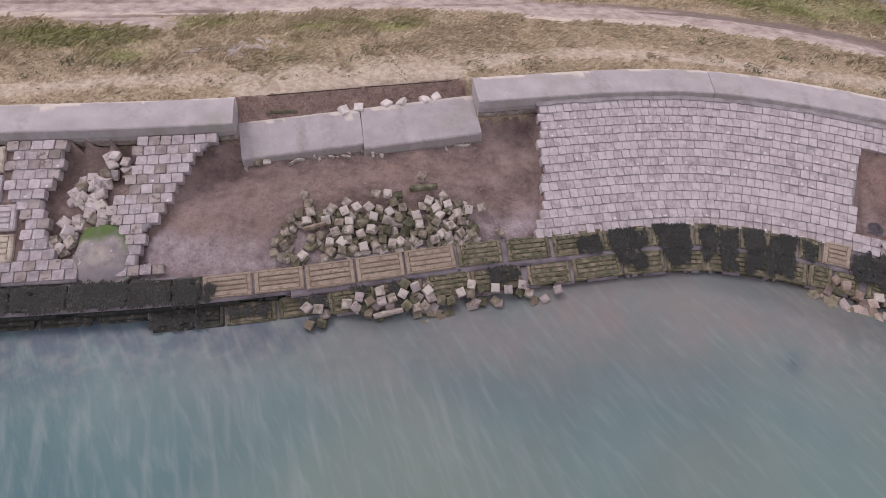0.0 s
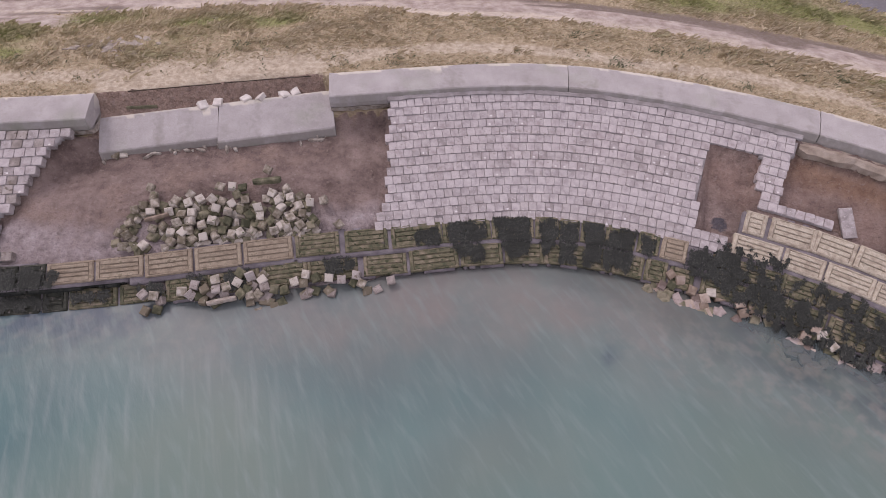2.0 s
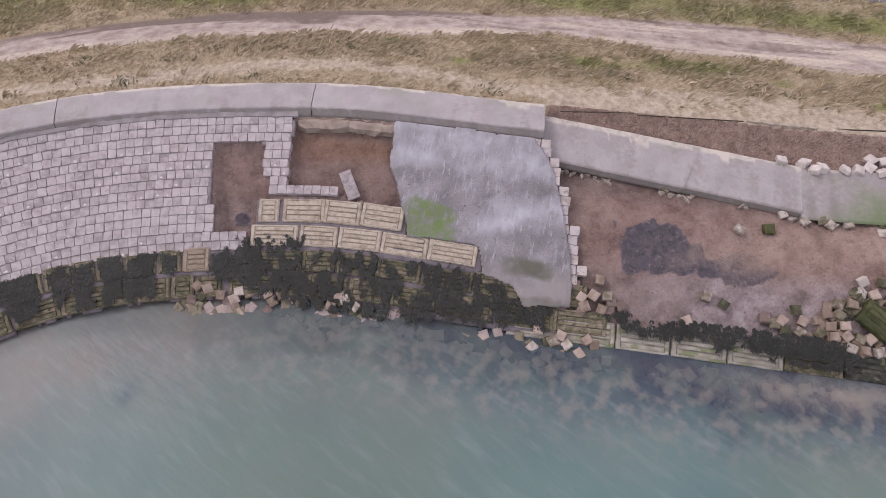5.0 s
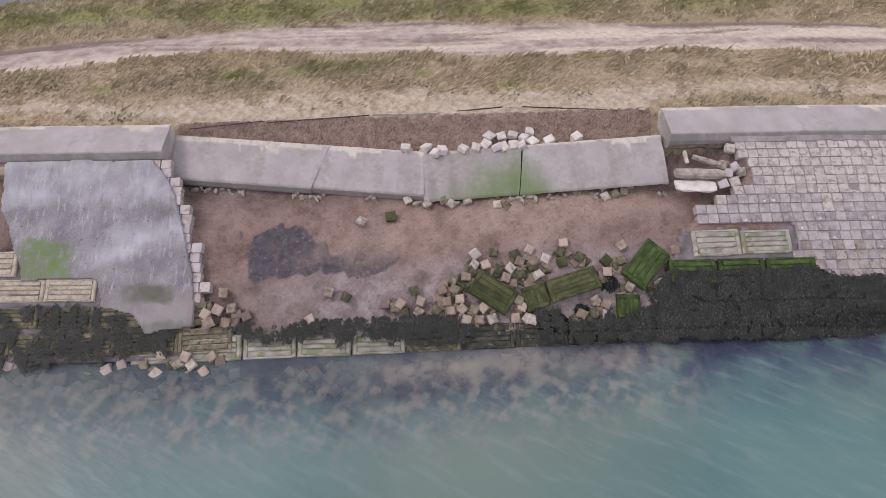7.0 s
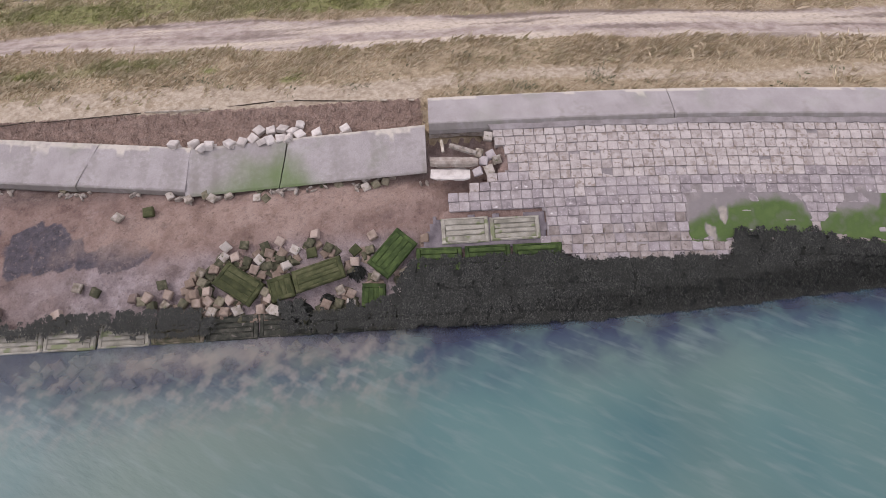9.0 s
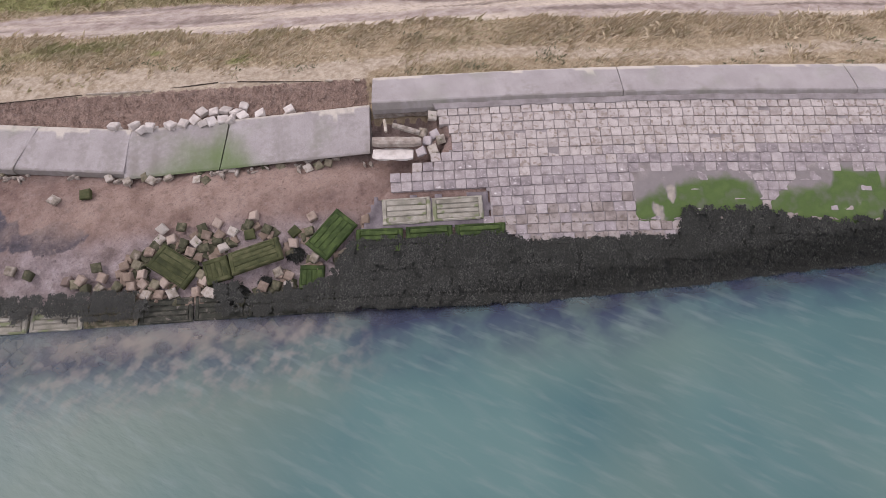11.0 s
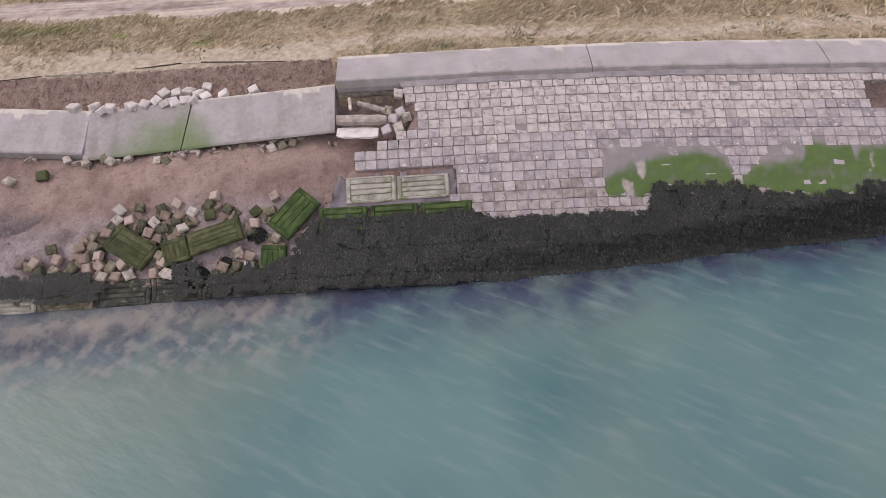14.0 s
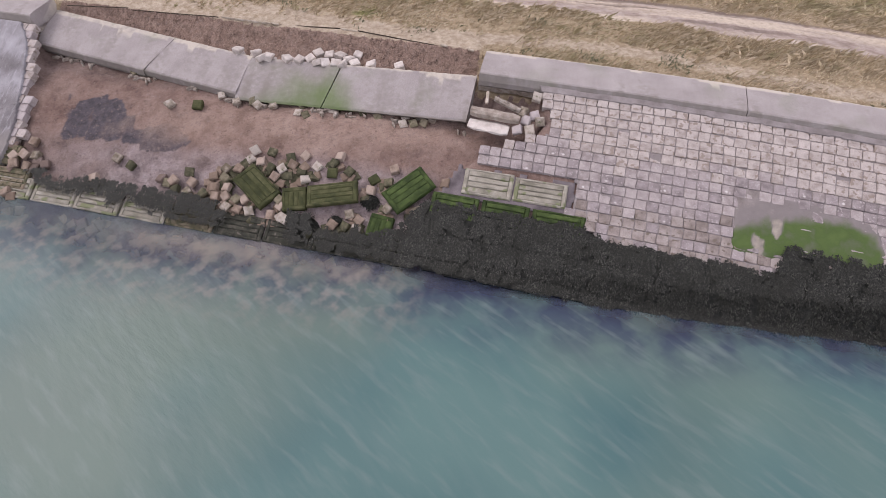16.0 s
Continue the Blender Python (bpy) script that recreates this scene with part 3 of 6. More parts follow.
def block_mesh(name, w, l, h, mat, seed, edge=0.02, wear=0.012):
    """A squared block: worn arrises, slightly uneven faces; its top at z = 0."""
    r = random.Random(seed)
    j = lambda k=wear: r.uniform(-k, k)
    rings = []
    for z, e in ((-h, edge * 0.4), (-edge, 0.0), (0.0, edge)):
        x, y = w / 2 - e, l / 2 - e
        rings.append([(a * x + j(), b * y + j(), z + (j(0.006) if z == 0 else 0)) for a, b in ((-1, -1), (1, -1), (1, 1), (-1, 1))])
    v = [p for ring in rings for p in ring]
    v.append((j(), j(), r.uniform(-0.004, 0.012)))
    f = [(3, 2, 1, 0)]
    for k in (0, 4):
        f += [(k + i, k + (i + 1) % 4, k + 4 + (i + 1) % 4, k + 4 + i) for i in range(4)]
    f += [(8 + i, 8 + (i + 1) % 4, 12) for i in range(4)]
    return mesh_of(name, v, f, mat)


def course_mesh(name, w, l, h, mat, seed):
    """A paving block worn round at its corners, its face slightly domed; its top at z = 0."""
    r = random.Random(seed)
    c = [r.uniform(0.008, 0.026) for k in range(4)]
    x, y = w / 2, l / 2
    outline = [(-x + c[0], -y), (x - c[1], -y), (x, -y + c[1]), (x, y - c[2]), (x - c[2], y), (-x + c[3], y), (-x, y - c[3]), (-x, -y + c[0])]
    outline = [(a + r.uniform(-0.006, 0.006), b + r.uniform(-0.006, 0.006)) for a, b in outline]
    v, f = [], []
    for z, k in ((-h, 0.98), (-0.022, 1.0), (-0.006, 0.985), (0.0, 0.93)):
        v += [(a * k, b * k, z + (r.uniform(-0.005, 0.005) if k < 0.98 and z > -h else 0)) for a, b in outline]
    v.append((r.uniform(-0.03, 0.03), r.uniform(-0.03, 0.03), r.uniform(-0.004, 0.01)))
    for k in (0, 8, 16):
        f += [(k + i, k + (i + 1) % 8, k + 8 + (i + 1) % 8, k + 8 + i) for i in range(8)]
    f += [(24 + i, 24 + (i + 1) % 8, 32) for i in range(8)]
    return mesh_of(name, v, f, mat)


def panel_meshes(w, l, h, mat, seed, slots=3, sunk=0.036, groove=0.034):
    """A precast panel: the body with a worn rim round a sunk field, and the ribs that stand in it; its top at z = 0."""
    r = random.Random(seed)
    xs = [-w / 2, -w / 2 + 0.03, -w / 2 + 0.1, -w / 2 + 0.125, -w / 6, w / 6, w / 2 - 0.125, w / 2 - 0.1, w / 2 - 0.03, w / 2]
    ys = [-l / 2, -l / 2 + 0.03, -l / 2 + 0.055, -l / 2 + 0.07, 0.0, l / 2 - 0.07, l / 2 - 0.055, l / 2 - 0.03, l / 2]
    v, f, nx, ny = [], [], len(xs), len(ys)
    for b, y in enumerate(ys):
        for a, x in enumerate(xs):
            z = r.uniform(-0.006, 0.006)
            if a in (0, nx - 1) or b in (0, ny - 1):
                z -= 0.03
            if 3 <= a <= nx - 4 and 3 <= b <= ny - 4:
                z -= sunk
            v.append((x + r.uniform(-0.008, 0.008), y + r.uniform(-0.006, 0.006), z))
    for b in range(ny - 1):
        for a in range(nx - 1):
            i = b * nx + a
            f.append((i, i + 1, i + 1 + nx, i + nx))
    rim = [a for a in range(nx)] + [b * nx + nx - 1 for b in range(1, ny)] + [(ny - 1) * nx + a for a in range(nx - 2, -1, -1)] + [b * nx for b in range(ny - 2, 0, -1)]
    base = len(v)
    v += [(v[i][0], v[i][1], -h) for i in rim]
    n = len(rim)
    f += [(rim[k], base + k, base + (k + 1) % n, rim[(k + 1) % n]) for k in range(n)]
    f.append(tuple(range(base + n - 1, base - 1, -1)))
    gap, ribs = (l - 0.13) / (slots + 1), []
    for k in range(slots + 1):
        lo, hi = -l / 2 + 0.065 + gap * k + (groove / 2 if k else -0.004), -l / 2 + 0.065 + gap * (k + 1) - (groove / 2 if k < slots else -0.004)
        ribs.append((block_mesh("rib", w - 0.235 + r.uniform(-0.02, 0.0), hi - lo, 0.05, mat, seed * 9 + k, 0.01, 0.005), (lo + hi) / 2, r.uniform(-0.006, 0.0)))
    return mesh_of("panel", v, f, mat), ribs


def slotted_panel(meshes, m):
    ob = new("slotted_panel", meshes[0])
    ob.matrix_basis = m
    for me, y, z in meshes[1]:
        part("rib", me, ob, "", pose(0, y, z))
    return ob


# ---- ground: one sheet of land, bared slope and sea bed ----
def lost(s):
    """1 where the wall has fallen."""
    return step(s, -7.6, -7.0) * (1 - step(s, -0.5, 0.1)) + step(s, 22.6, 23.1) * (1 - step(s, 36.9, 37.6))


SCOUR = ([1.25, 1.6, 2.55, 3.2, 4.8, 5.6], [-0.85, -0.8, -0.5, -0.27, -0.17, -0.2])


def scour(d):
    """How far the scoured clay lies under the revetment's face."""
    return np.interp(d, *SCOUR)


SHORE = ([-20, -10.6, -10.0, -6.2, -5.2, -4.4, -2.7, 0, 3, 10, 13, 16, 30, 33, 36, 37, 40, 43.2, 46.4, 49.6, 52, 60], [5.6, 5.62, 5.6, 5.6, 6.0, 6.4, 6.6, 6.4, 6.45, 6.5, 6.9, 6.85, 6.8, 6.6, 6.3, 6.5, 6.52, 6.38, 6.08, 5.56, 5.2, 4.5])
BARE = [[(-9.6, 4.9), (-9.55, 3.9), (-9.0, 3.4), (-8.7, 2.7), (-8.3, 2.1), (-7.6, 1.2), (-7.3, 0.4), (1.5, 0.4), (1.9, 1.3), (1.7, 3.2), (1.4, 4.2), (0.9, 5.0)],
        [(22.4, 1.2), (23.2, 2.2), (23.9, 3.8), (24.1, 5.7), (36.9, 5.4), (37.0, 4.5), (37.7, 3.5), (38.4, 3.1), (39.4, 2.6), (39.4, 1.6), (37.3, 0.5), (22.8, 0.5)],
        [(-11.5, 1.3), (-11.6, 2.1), (-11.9, 2.7), (-11.6, 4.3), (-10.0, 4.6), (-10.1, 3.2), (-9.6, 2.2), (-9.6, 1.3)],
        [(12.7, 2.1), (14.2, 2.2), (14.2, 2.9), (14.4, 4.4), (13.1, 4.6), (12.7, 3.1)], [(52.1, 1.6), (56, 1.6), (56, 2.25), (52.1, 2.2)], [(15.1, 1.5), (18.5, 1.5), (19.1, 3.7), (14.9, 3.3)]]


GREENS = [(-12.5, -4.0, 2.6, 0.8), (-9.0, -5.4, 2.2, 0.7), (-4.5, -4.6, 1.6, 0.5), (24.0, -2.6, 1.4, 0.4), (22.5, -8.4, 3.0, 0.7), (34.0, -8.0, 3.0, 0.7), (-1.8, -4.0, 1.3, 0.7), (-14.2, -4.5, 2.0, 0.9), (-11.2, -2.6, 1.2, 0.5), (27.0, -2.9, 1.6, 0.5), (19.8, -2.0, 0.45, 0.25), (30.2, -2.4, 0.4, 0.25), (33.0, -1.6, 0.4, 0.2), (16.2, -8.3, 2.0, 0.6), (17.4, -2.7, 0.5, 0.3), (11.5, -7.0, 2.5, 0.8)]


def ground_fields(x, y):
    s, d = inverse(x, y)
    near = np.interp(s, [-20, -5, 1.5, 4, 8, 14, 17, 22.8, 29, 34.6, 39.7, 45, 58], [-6.2, -6.2, -5.2, -3.6, -3.0, -3.0, -3.2, -4.6, -4.0, -3.4, -3.6, -3.3, -3.2])
    far = np.interp(s, [-20, -5, 1.5, 4, 8, 14, 17, 22.8, 29, 34.6, 39.7, 45, 58], [-10.5, -8.6, -7.2, -5.9, -5.4, -5.4, -5.7, -6.9, -7.4, -6.7, -6.5, -6.2, -6.2])
    near, far = near + 0.5 * (rough(s, d * 0 + 3, 3.0) - 0.5), far + 0.6 * (rough(s, d * 0 + 9, 3.0) - 0.5)
    r1, r2, r3 = rough(x, y, 1.7), rough(x + 40, y, 0.5), rough(x, y + 90, 5)
    land = np.interp(d, [-60, -18, -16.5, -11.5, -11.1, -10.3, -9.8, -7.5, -3, -0.6, 0.4], [0.9, 0.9, 0.3, 0.3, 0.45, 0.95, 1.25, 1.35, 2.28, 2.42, 2.42])
    track = step(d, far - 0.25, far + 0.25) * (1 - step(d, near - 0.25, near + 0.25))
    land = land + 0.10 * (r1 - 0.5) * (1 - 0.6 * track) + 0.03 * (r2 - 0.5) - 0.08 * track * (0.4 + r3)
    # the slope under the blocks, and scoured where it is bare
    bare = np.zeros(len(s), bool)
    for poly in BARE:
        bare |= inside(s, d + 0.12 * (r2 - 0.5), poly)
    la, lb = np.interp(d, [1.3, 2.0, 2.7, 3.4, 3.9, 4.8], [-7.4, -8.2, -8.6, -8.95, -9.35, -9.5]), np.interp(d, [1.3, 3.2, 4.2, 4.95], [1.8, 1.6, 1.4, 1.0])
    ra, rb = np.interp(d, [1.3, 2.0, 3.2, 4.7, 5.7], [22.75, 23.1, 23.6, 24.1, 24.0]), np.interp(d, [1.3, 2.2, 2.9, 3.2, 3.7, 4.5, 5.5], [39.3, 39.5, 38.9, 38.0, 37.7, 37.0, 36.8])
    big = step(s, la - 0.1, la + 0.2) * (1 - step(s, lb - 0.2, lb + 0.1)) + step(s, ra - 0.1, ra + 0.2) * (1 - step(s, rb - 0.2, rb + 0.1))
    plain = slope_z(d) - 0.085 - np.maximum(bare * (0.215 + 0.08 * r1), 0.185 * step(d, 4.75, 4.95))
    plain = plain - 0.2 * inside(s, d, BARE[2]) * (1 - step(d, 2.1, 2.6))
    bed = plain * (1 - big) + (slope_z(d) + scour(d)) * big
    bed = bed + bare * (0.10 * (r2 - 0.5) + 0.2 * (r1 - 0.5) - 0.09 * np.abs(rough(s * 1.6 + 30, d * 0.6, 0.7) - 0.5))
    toe = np.interp(s, *SHORE) + 0.1 * (r2 - 0.5) - 0.3 * step(-s, 6.2, 6.8)
    bed = np.where(d > toe, np.minimum(bed, -0.09 - 0.3 * (d - toe) + 0.12 * (r1 - 0.5)), bed)
    low_ = sag(s, d - 0.1)
    bed = np.maximum(np.where(bed > 0, bed * (1 - low_) - 0.12 * low_, bed), -4.0)
    fallen = lost(s)
    scarp = np.interp(d + 0.28 * (r1 - 0.5) + 0.08 * (r2 - 0.5), [-0.25, -0.1, 0.35, 0.75, 1.5], [2.42, 2.32, 1.97, 1.82, 1.5])
    upper = np.where(d < -0.3, land, fallen * np.minimum(scarp + 0.06 * (r2 - 0.5), land) + (1 - fallen) * np.interp(d, [-0.3, 0.0, 0.3], [2.42, 2.40, 1.9]))
    z = np.where(d < 1.25, upper, bed)
    f = {}
    f["clay"] = np.clip(step(d, 1.1, 1.3) + fallen * step(d, -0.3, -0.12), 0, 1)
    f["track"] = np.where(d < -1.8, np.maximum(track, np.exp(-(((s + 12.0) / 2.6) ** 4 + ((d + 5.85 - 0.28 * (s + 12)) / 0.8) ** 4))), 0) * 0.75
    lanes = wave_noise(s, d * 9, 4.5) + 0.6 * wave_noise(s + 50, d * 14, 2.5)
    f["rut"] = np.clip(0.6 * step(s, 29, 32) * np.exp(-((d - far - 0.9) / 0.65) ** 2) + np.exp(-((d - near + 0.45) / 0.35) ** 2) * 0.45 + 0.7 * step(lanes, 0.85, 1.15) * (0.35 + 0.65 * step(s, 20, 28)), 0, 0.9)
    f["wet"] = 0.6 * step(0.72 - lanes, 0.0, 0.25) + 0.55 * np.exp(-((d - far - 0.3) / 0.4) ** 2) * step(s, 3, 6) * (1 - step(s, 18, 24)) + 0.4 * np.exp(-((d - far) / 0.25) ** 2)
    trod = np.exp(-((d + 1.0 + 0.25 * np.sin(s * 0.5)) / 0.42) ** 2) + 0.8 * np.exp(-((d + 0.25) / 0.25) ** 2) * fallen
    f["path"] = np.clip(trod * 0.85 + 0.35 * fallen * step(d, -1.6, -0.7) + 0.5 * step(s, -8.5, -6) * (1 - step(s, 0, 2)) * np.exp(-((d + 1.6) / 1.0) ** 2), 0, 1)
    spots = 0.28 * step(r3, 0.5, 0.7)
    for gs_, gd_, ws, wd in GREENS:
        spots = spots + 0.8 * np.exp(-(((s - gs_) / ws) ** 2 + ((d - gd_) / wd) ** 2))
    f["green"] = np.clip(spots + 0.35 * step(-d, 6.5, 8.5), 0, 0.95)
    f["crumb"] = np.where((d < 1.2) & (d > -0.4), 0.95, 0.45 * step(r1, 0.5, 0.7))
    f["silt"] = step(d + 0.8 * (r1 - 0.5), 3.5, 4.8) * big * np.interp(s, [15, 16, 25, 28], [0.75, 0.25, 0.25, 0.75]) + 0.12 * step(-s, 4.0, 5.5) * (1 - step(-s, 9, 9.6)) * step(d, 3.4, 4.4) + 0.25 * step(-s, 8.0, 9.0) * step(d, 3, 4)
    spot = np.exp(-(((s - 26.1) / 1.15) ** 2 + ((d - 3.8) / 0.95) ** 2)) + np.exp(-(((s - 28.55) / 0.9) ** 2 + ((d - 4.15) / 0.5) ** 2)) + 0.7 * np.exp(-(((s - 13.6) / 0.5) ** 2 + ((d - 4.1) / 0.3) ** 2))
    f["red"] = 0.75 * step(s, 22, 25) * (1 - step(d, 4.2, 5.2)) * step(d, 1.8, 2.6) + 0.6 * step(d, 1.6, 2.2) * (1 - step(d, 3.2, 4.0)) * (1 - step(s, 18, 20)) * step(s, 12, 13)
    f["pale"] = np.clip(0.9 * np.exp(-(((s - 32.5) / 5.5) ** 4 + ((d - 3.1 + 0.1 * (s - 33)) / 0.95) ** 2)) + 0.4 * np.exp(-(((s + 2.5) / 3.5) ** 2 + ((d - 2.6) / 0.5) ** 2)), 0, 1)
    f["ochre"] = np.clip(0.8 * step(s, 14.6, 15.4) * (1 - step(s, 18.2, 18.8)) * np.exp(-((d - 1.95) / 0.55) ** 2) + 0.35 * np.exp(-(((s - 27) / 3.0) ** 2 + ((d - 1.9) / 0.5) ** 2)), 0, 1)
    f["stain"] = 0.7 * step(spot + 0.7 * (r2 - 0.5) + 0.3 * (r1 - 0.5), 0.3, 0.6)
    return s, d, z, f


def axis_lines(lo, hi, fine, reach):
    near = list(np.arange(lo, hi + fine / 2, fine))
    out, gap, a, b = [], fine, lo, hi
    left, right = [], []
    while a > -reach or b < reach:
        gap *= 1.35
        a, b = a - gap, b + gap
        left.append(a), right.append(b)
    return np.array(left[::-1] + near + right)


gx, gy = axis_lines(-21, 57, 0.16, 900), axis_lines(-13, 21, 0.13, 900)
GX, GY = [a.ravel() for a in np.meshgrid(gx, gy)]
gs, gd, gz, fields = ground_fields(GX, GY)
nx = len(gx)
quad = (np.arange(len(gy) - 1)[:, None] * nx + np.arange(nx - 1)).ravel()
ground_faces = np.stack([quad, quad + 1, quad + 1 + nx, quad + nx], 1)
ground = tagged(new("ground", mesh_of("ground", np.stack([GX, GY, gz], 1), ground_faces, GROUND, True, fields)),
                "dry grassy sea bank, muddy track and bared clay slope", "ground", kind="structure")


# ---- sea ----
SPOT = (10.3, 8.9)           # a dark weed clump under the water


def sea():
    xs, ys = axis_lines(-21, 57, 0.25, 900), axis_lines(-22, 9, 0.2, 900)
    ys = ys[ys < 400]
    x, y = [a.ravel() for a in np.meshgrid(xs, ys)]
    s, d = inverse(x, y)
    wob = 0.5 * (rough(x, y, 1.6) - 0.5) + 0.25 * (rough(x + 9, y, 0.7) - 0.5)
    reach = np.interp(s, [-14, -9, -5, 1, 6, 11, 14, 20, 28, 34, 38, 52], [0.9, 0.9, 1.4, 1.0, 0.7, 1.5, 1.9, 2.0, 2.0, 1.7, 0.9, 0.8])
    shore = np.interp(s, *SHORE)
    depth = (d - shore) / reach + 1.1 * wob
    silt = np.interp(s, [-14, -10, -6, 0, 4, 8, 12, 15, 22, 26, 31, 35, 38], [0.15, 0.2, 0.6, 0.9, 1.0, 1.0, 0.85, 0.5, 0.45, 0.4, 0.25, 0.1, 0])
    silt = silt * (1 - 0.65 * step(d - shore, 0.8, 4.0) - 0.35 * step(d - shore, 4.0, 10.0)) * (0.75 + 0.5 * wob)
    deep = np.interp(s, [-14, -6.5, -4.5, 13, 15, 20, 26, 31, 36, 52], [0.7, 0.75, 0.15, 0.05, 0.3, 0.45, 0.8, 0.95, 1.0, 1.0]) * (1 - step((d - shore + 0.9 * wob) / np.interp(s, [36, 43, 50], [1.0, 0.85, 0.6]), 0.3, 2.6))
    deep = np.clip(deep, 0, 1) + 0.9 * np.exp(-(((s - SPOT[0]) / 0.35) ** 2 + ((d - SPOT[1]) / 0.3) ** 2))
    tan = np.interp(s, [-14, -6, -2, 10, 12, 16, 22, 36, 38], [0.4, 0.3, 0.2, 0.2, 0.5, 0.55, 0.8, 1.0, 0]) * step(d - shore, -0.2, 0.5) * (1 - step(d - shore, 1.2, 2.9))
    # where the painted ripple sheen shows, strongest to the left
    ripple_sheen = np.clip(0.25 + 0.9 * step(-s, -3, 6) * step(d, 7.4, 8.6) + 0.1 * step(s, 38, 46), 0, 1) * step(d, 6.9, 8.2)
    plume = np.exp(-(((s - 31.0 - 0.5 * wob) / 2.2) ** 2 + ((d - 6.95 + 0.6 * wob) / 0.38) ** 2)) + 0.8 * np.exp(-(((s - 32.8) / 0.45) ** 2 + ((d - 6.6) / 0.5) ** 2)) + 0.6 * np.exp(-(((s - 35.0) / 1.4) ** 2 + ((d - 7.0 + 0.8 * wob) / 0.3) ** 2))
    silt = np.clip(silt, 0, 1)
    clear = np.interp(s, [-11, -9.5, -6, 10.5, 12, 16, 30, 36, 37.5], [0, 0.12, 0.0, 0.0, 0.05, 0.06, 0.05, 0.04, 0])
    murk = np.clip(0.6 - clear + 0.28 * step(-s, 4.2, 5.4) + 0.3 * silt + (0.58 + clear) * step(depth, 0.0, 1.3), 0, 1)
    n_ = len(xs)
    q = (np.arange(len(ys) - 1)[:, None] * n_ + np.arange(n_ - 1)).ravel()
    faces = np.stack([q, q + 1, q + 1 + n_, q + n_], 1)
    keep = (d[faces] > 4.5).all(1)
    used = np.unique(faces[keep])
    again = np.full(len(x), -1)
    again[used] = np.arange(len(used))
    z = 0.03 * (rough(x, y, 2.5) - 0.5) * step(d, 6.8, 9)
    at = {"murk": murk[used], "silt": np.clip(silt, 0, 1)[used], "deep": np.clip(deep, 0, 1)[used], "ripple_sheen": ripple_sheen[used], "tan": tan[used], "plume": np.clip(plume, 0, 1)[used]}
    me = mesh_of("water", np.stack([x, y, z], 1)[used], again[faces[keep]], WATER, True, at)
    ob = tagged(new("water", me), "calm turquoise sea water, silty brown near the shore", "water", kind="structure")
    return ob


sea()


# ---- coping of the sea wall ----
SECTION = [(0.0, 2.53), (0.03, 2.57), (0.12, 2.575), (0.22, 2.578), (0.5, 2.58), (0.9, 2.565), (1.12, 2.55), (1.17, 2.52), (1.25, 2.34), (1.26, 2.2), (1.12, 2.1), (0.8, 2.02), (0.1, 1.95), (0.0, 2.05)]


def swept(name, stations, place, seed, algae=None, soak=0.0, jag=(None, None)):
    """A length of coping: the section set at each station by place(u, d, z); the ends are chipped."""
    r = random.Random(seed)
    v, f, green, bleach, damp_shade = [], [], [], [], []
    k = len(SECTION)
    for i, u in enumerate(stations):
        for j, (d, z) in enumerate(SECTION):
            end = i in (0, len(stations) - 1)
            w = 0.018 if end else 0.004
            skew = 0.0
            for side, far in ((0, i), (1, len(stations) - 1 - i)):
                if jag[side] and far < 5:
                    skew += jag[side](d) * (1 - far / 5)
            v.append(place(u + skew, d + r.uniform(-w, w), z + r.uniform(-w, w)))
            green.append(algae(u, d) if algae else 0.0)
            reach_ = 0.5 * max(0.0, float(rough(u, seed * 3.7, 1.1)) - 0.28)
            bleach.append(0.75 if d < reach_ else 0.0)
            # soak and streaks are damp; the 0.5 past 1.15 paints shade under the nose
            damp_shade.append(soak + (0.5 if d > 1.15 else 0.0) + 0.42 * max(0.0, float(wave_noise(u, seed * 5.3 + d * 0.35, 0.3)) - 0.45) * 2 * (0.4 + 0.6 * min(1.0, d)) + 0.16 * float(wave_noise(u, seed * 2.9 + d * 0.22, 0.13)))
    for i in range(len(stations) - 1):
        for j in range(k):
            a, b = i * k + j, i * k + (j + 1) % k
            f.append((a, a + k, b + k, b))
    f.append(tuple(range(k)))
    f.append(tuple(range((len(stations) - 1) * k + k - 1, (len(stations) - 1) * k - 1, -1)))
    return mesh_of(name, v, f, CONCRETE, False, {"algae": green, "bleach": bleach, "damp_shade": damp_shade})


def standing_bay(a, b, seed, label):
    st = np.linspace(a + 0.012, b - 0.012, max(3, int((b - a) / 0.08)))

    def place(u, d, z):
        x, y = plan(u, d)
        return (x, y, z)

    bay = empty("sea_wall_bay", label, "sea wall", "bays of the sea wall")
    part("coping", swept("coping", st, place, seed), bay)
    # ragged footing under the nose
    v, f = [], []
    r = random.Random(seed + 50)
    st = st[::2]
    for i, u in enumerate(st):
        e = r.uniform(-0.018, 0.018)
        for d, z in ((0.3, 2.05), (1.24 + e * 0.6, 2.16), (1.18 + e, 1.98 + r.uniform(-0.03, 0.02)), (0.3, 1.6)):
            v.append(place(u, d, z))
    for i in range(len(st) - 1):
        for j in range(4):
            p, q = i * 4 + j, i * 4 + (j + 1) % 4
            f.append((p, p + 4, q + 4, q))
    f += [(0, 1, 2, 3), tuple(len(v) - 4 + j for j in (3, 2, 1, 0))]
    part("footing", mesh_of("footing", v, f, RAW), bay, "ragged concrete footing")
    return bay


STAND = "grey cast concrete coping standing on the slope"
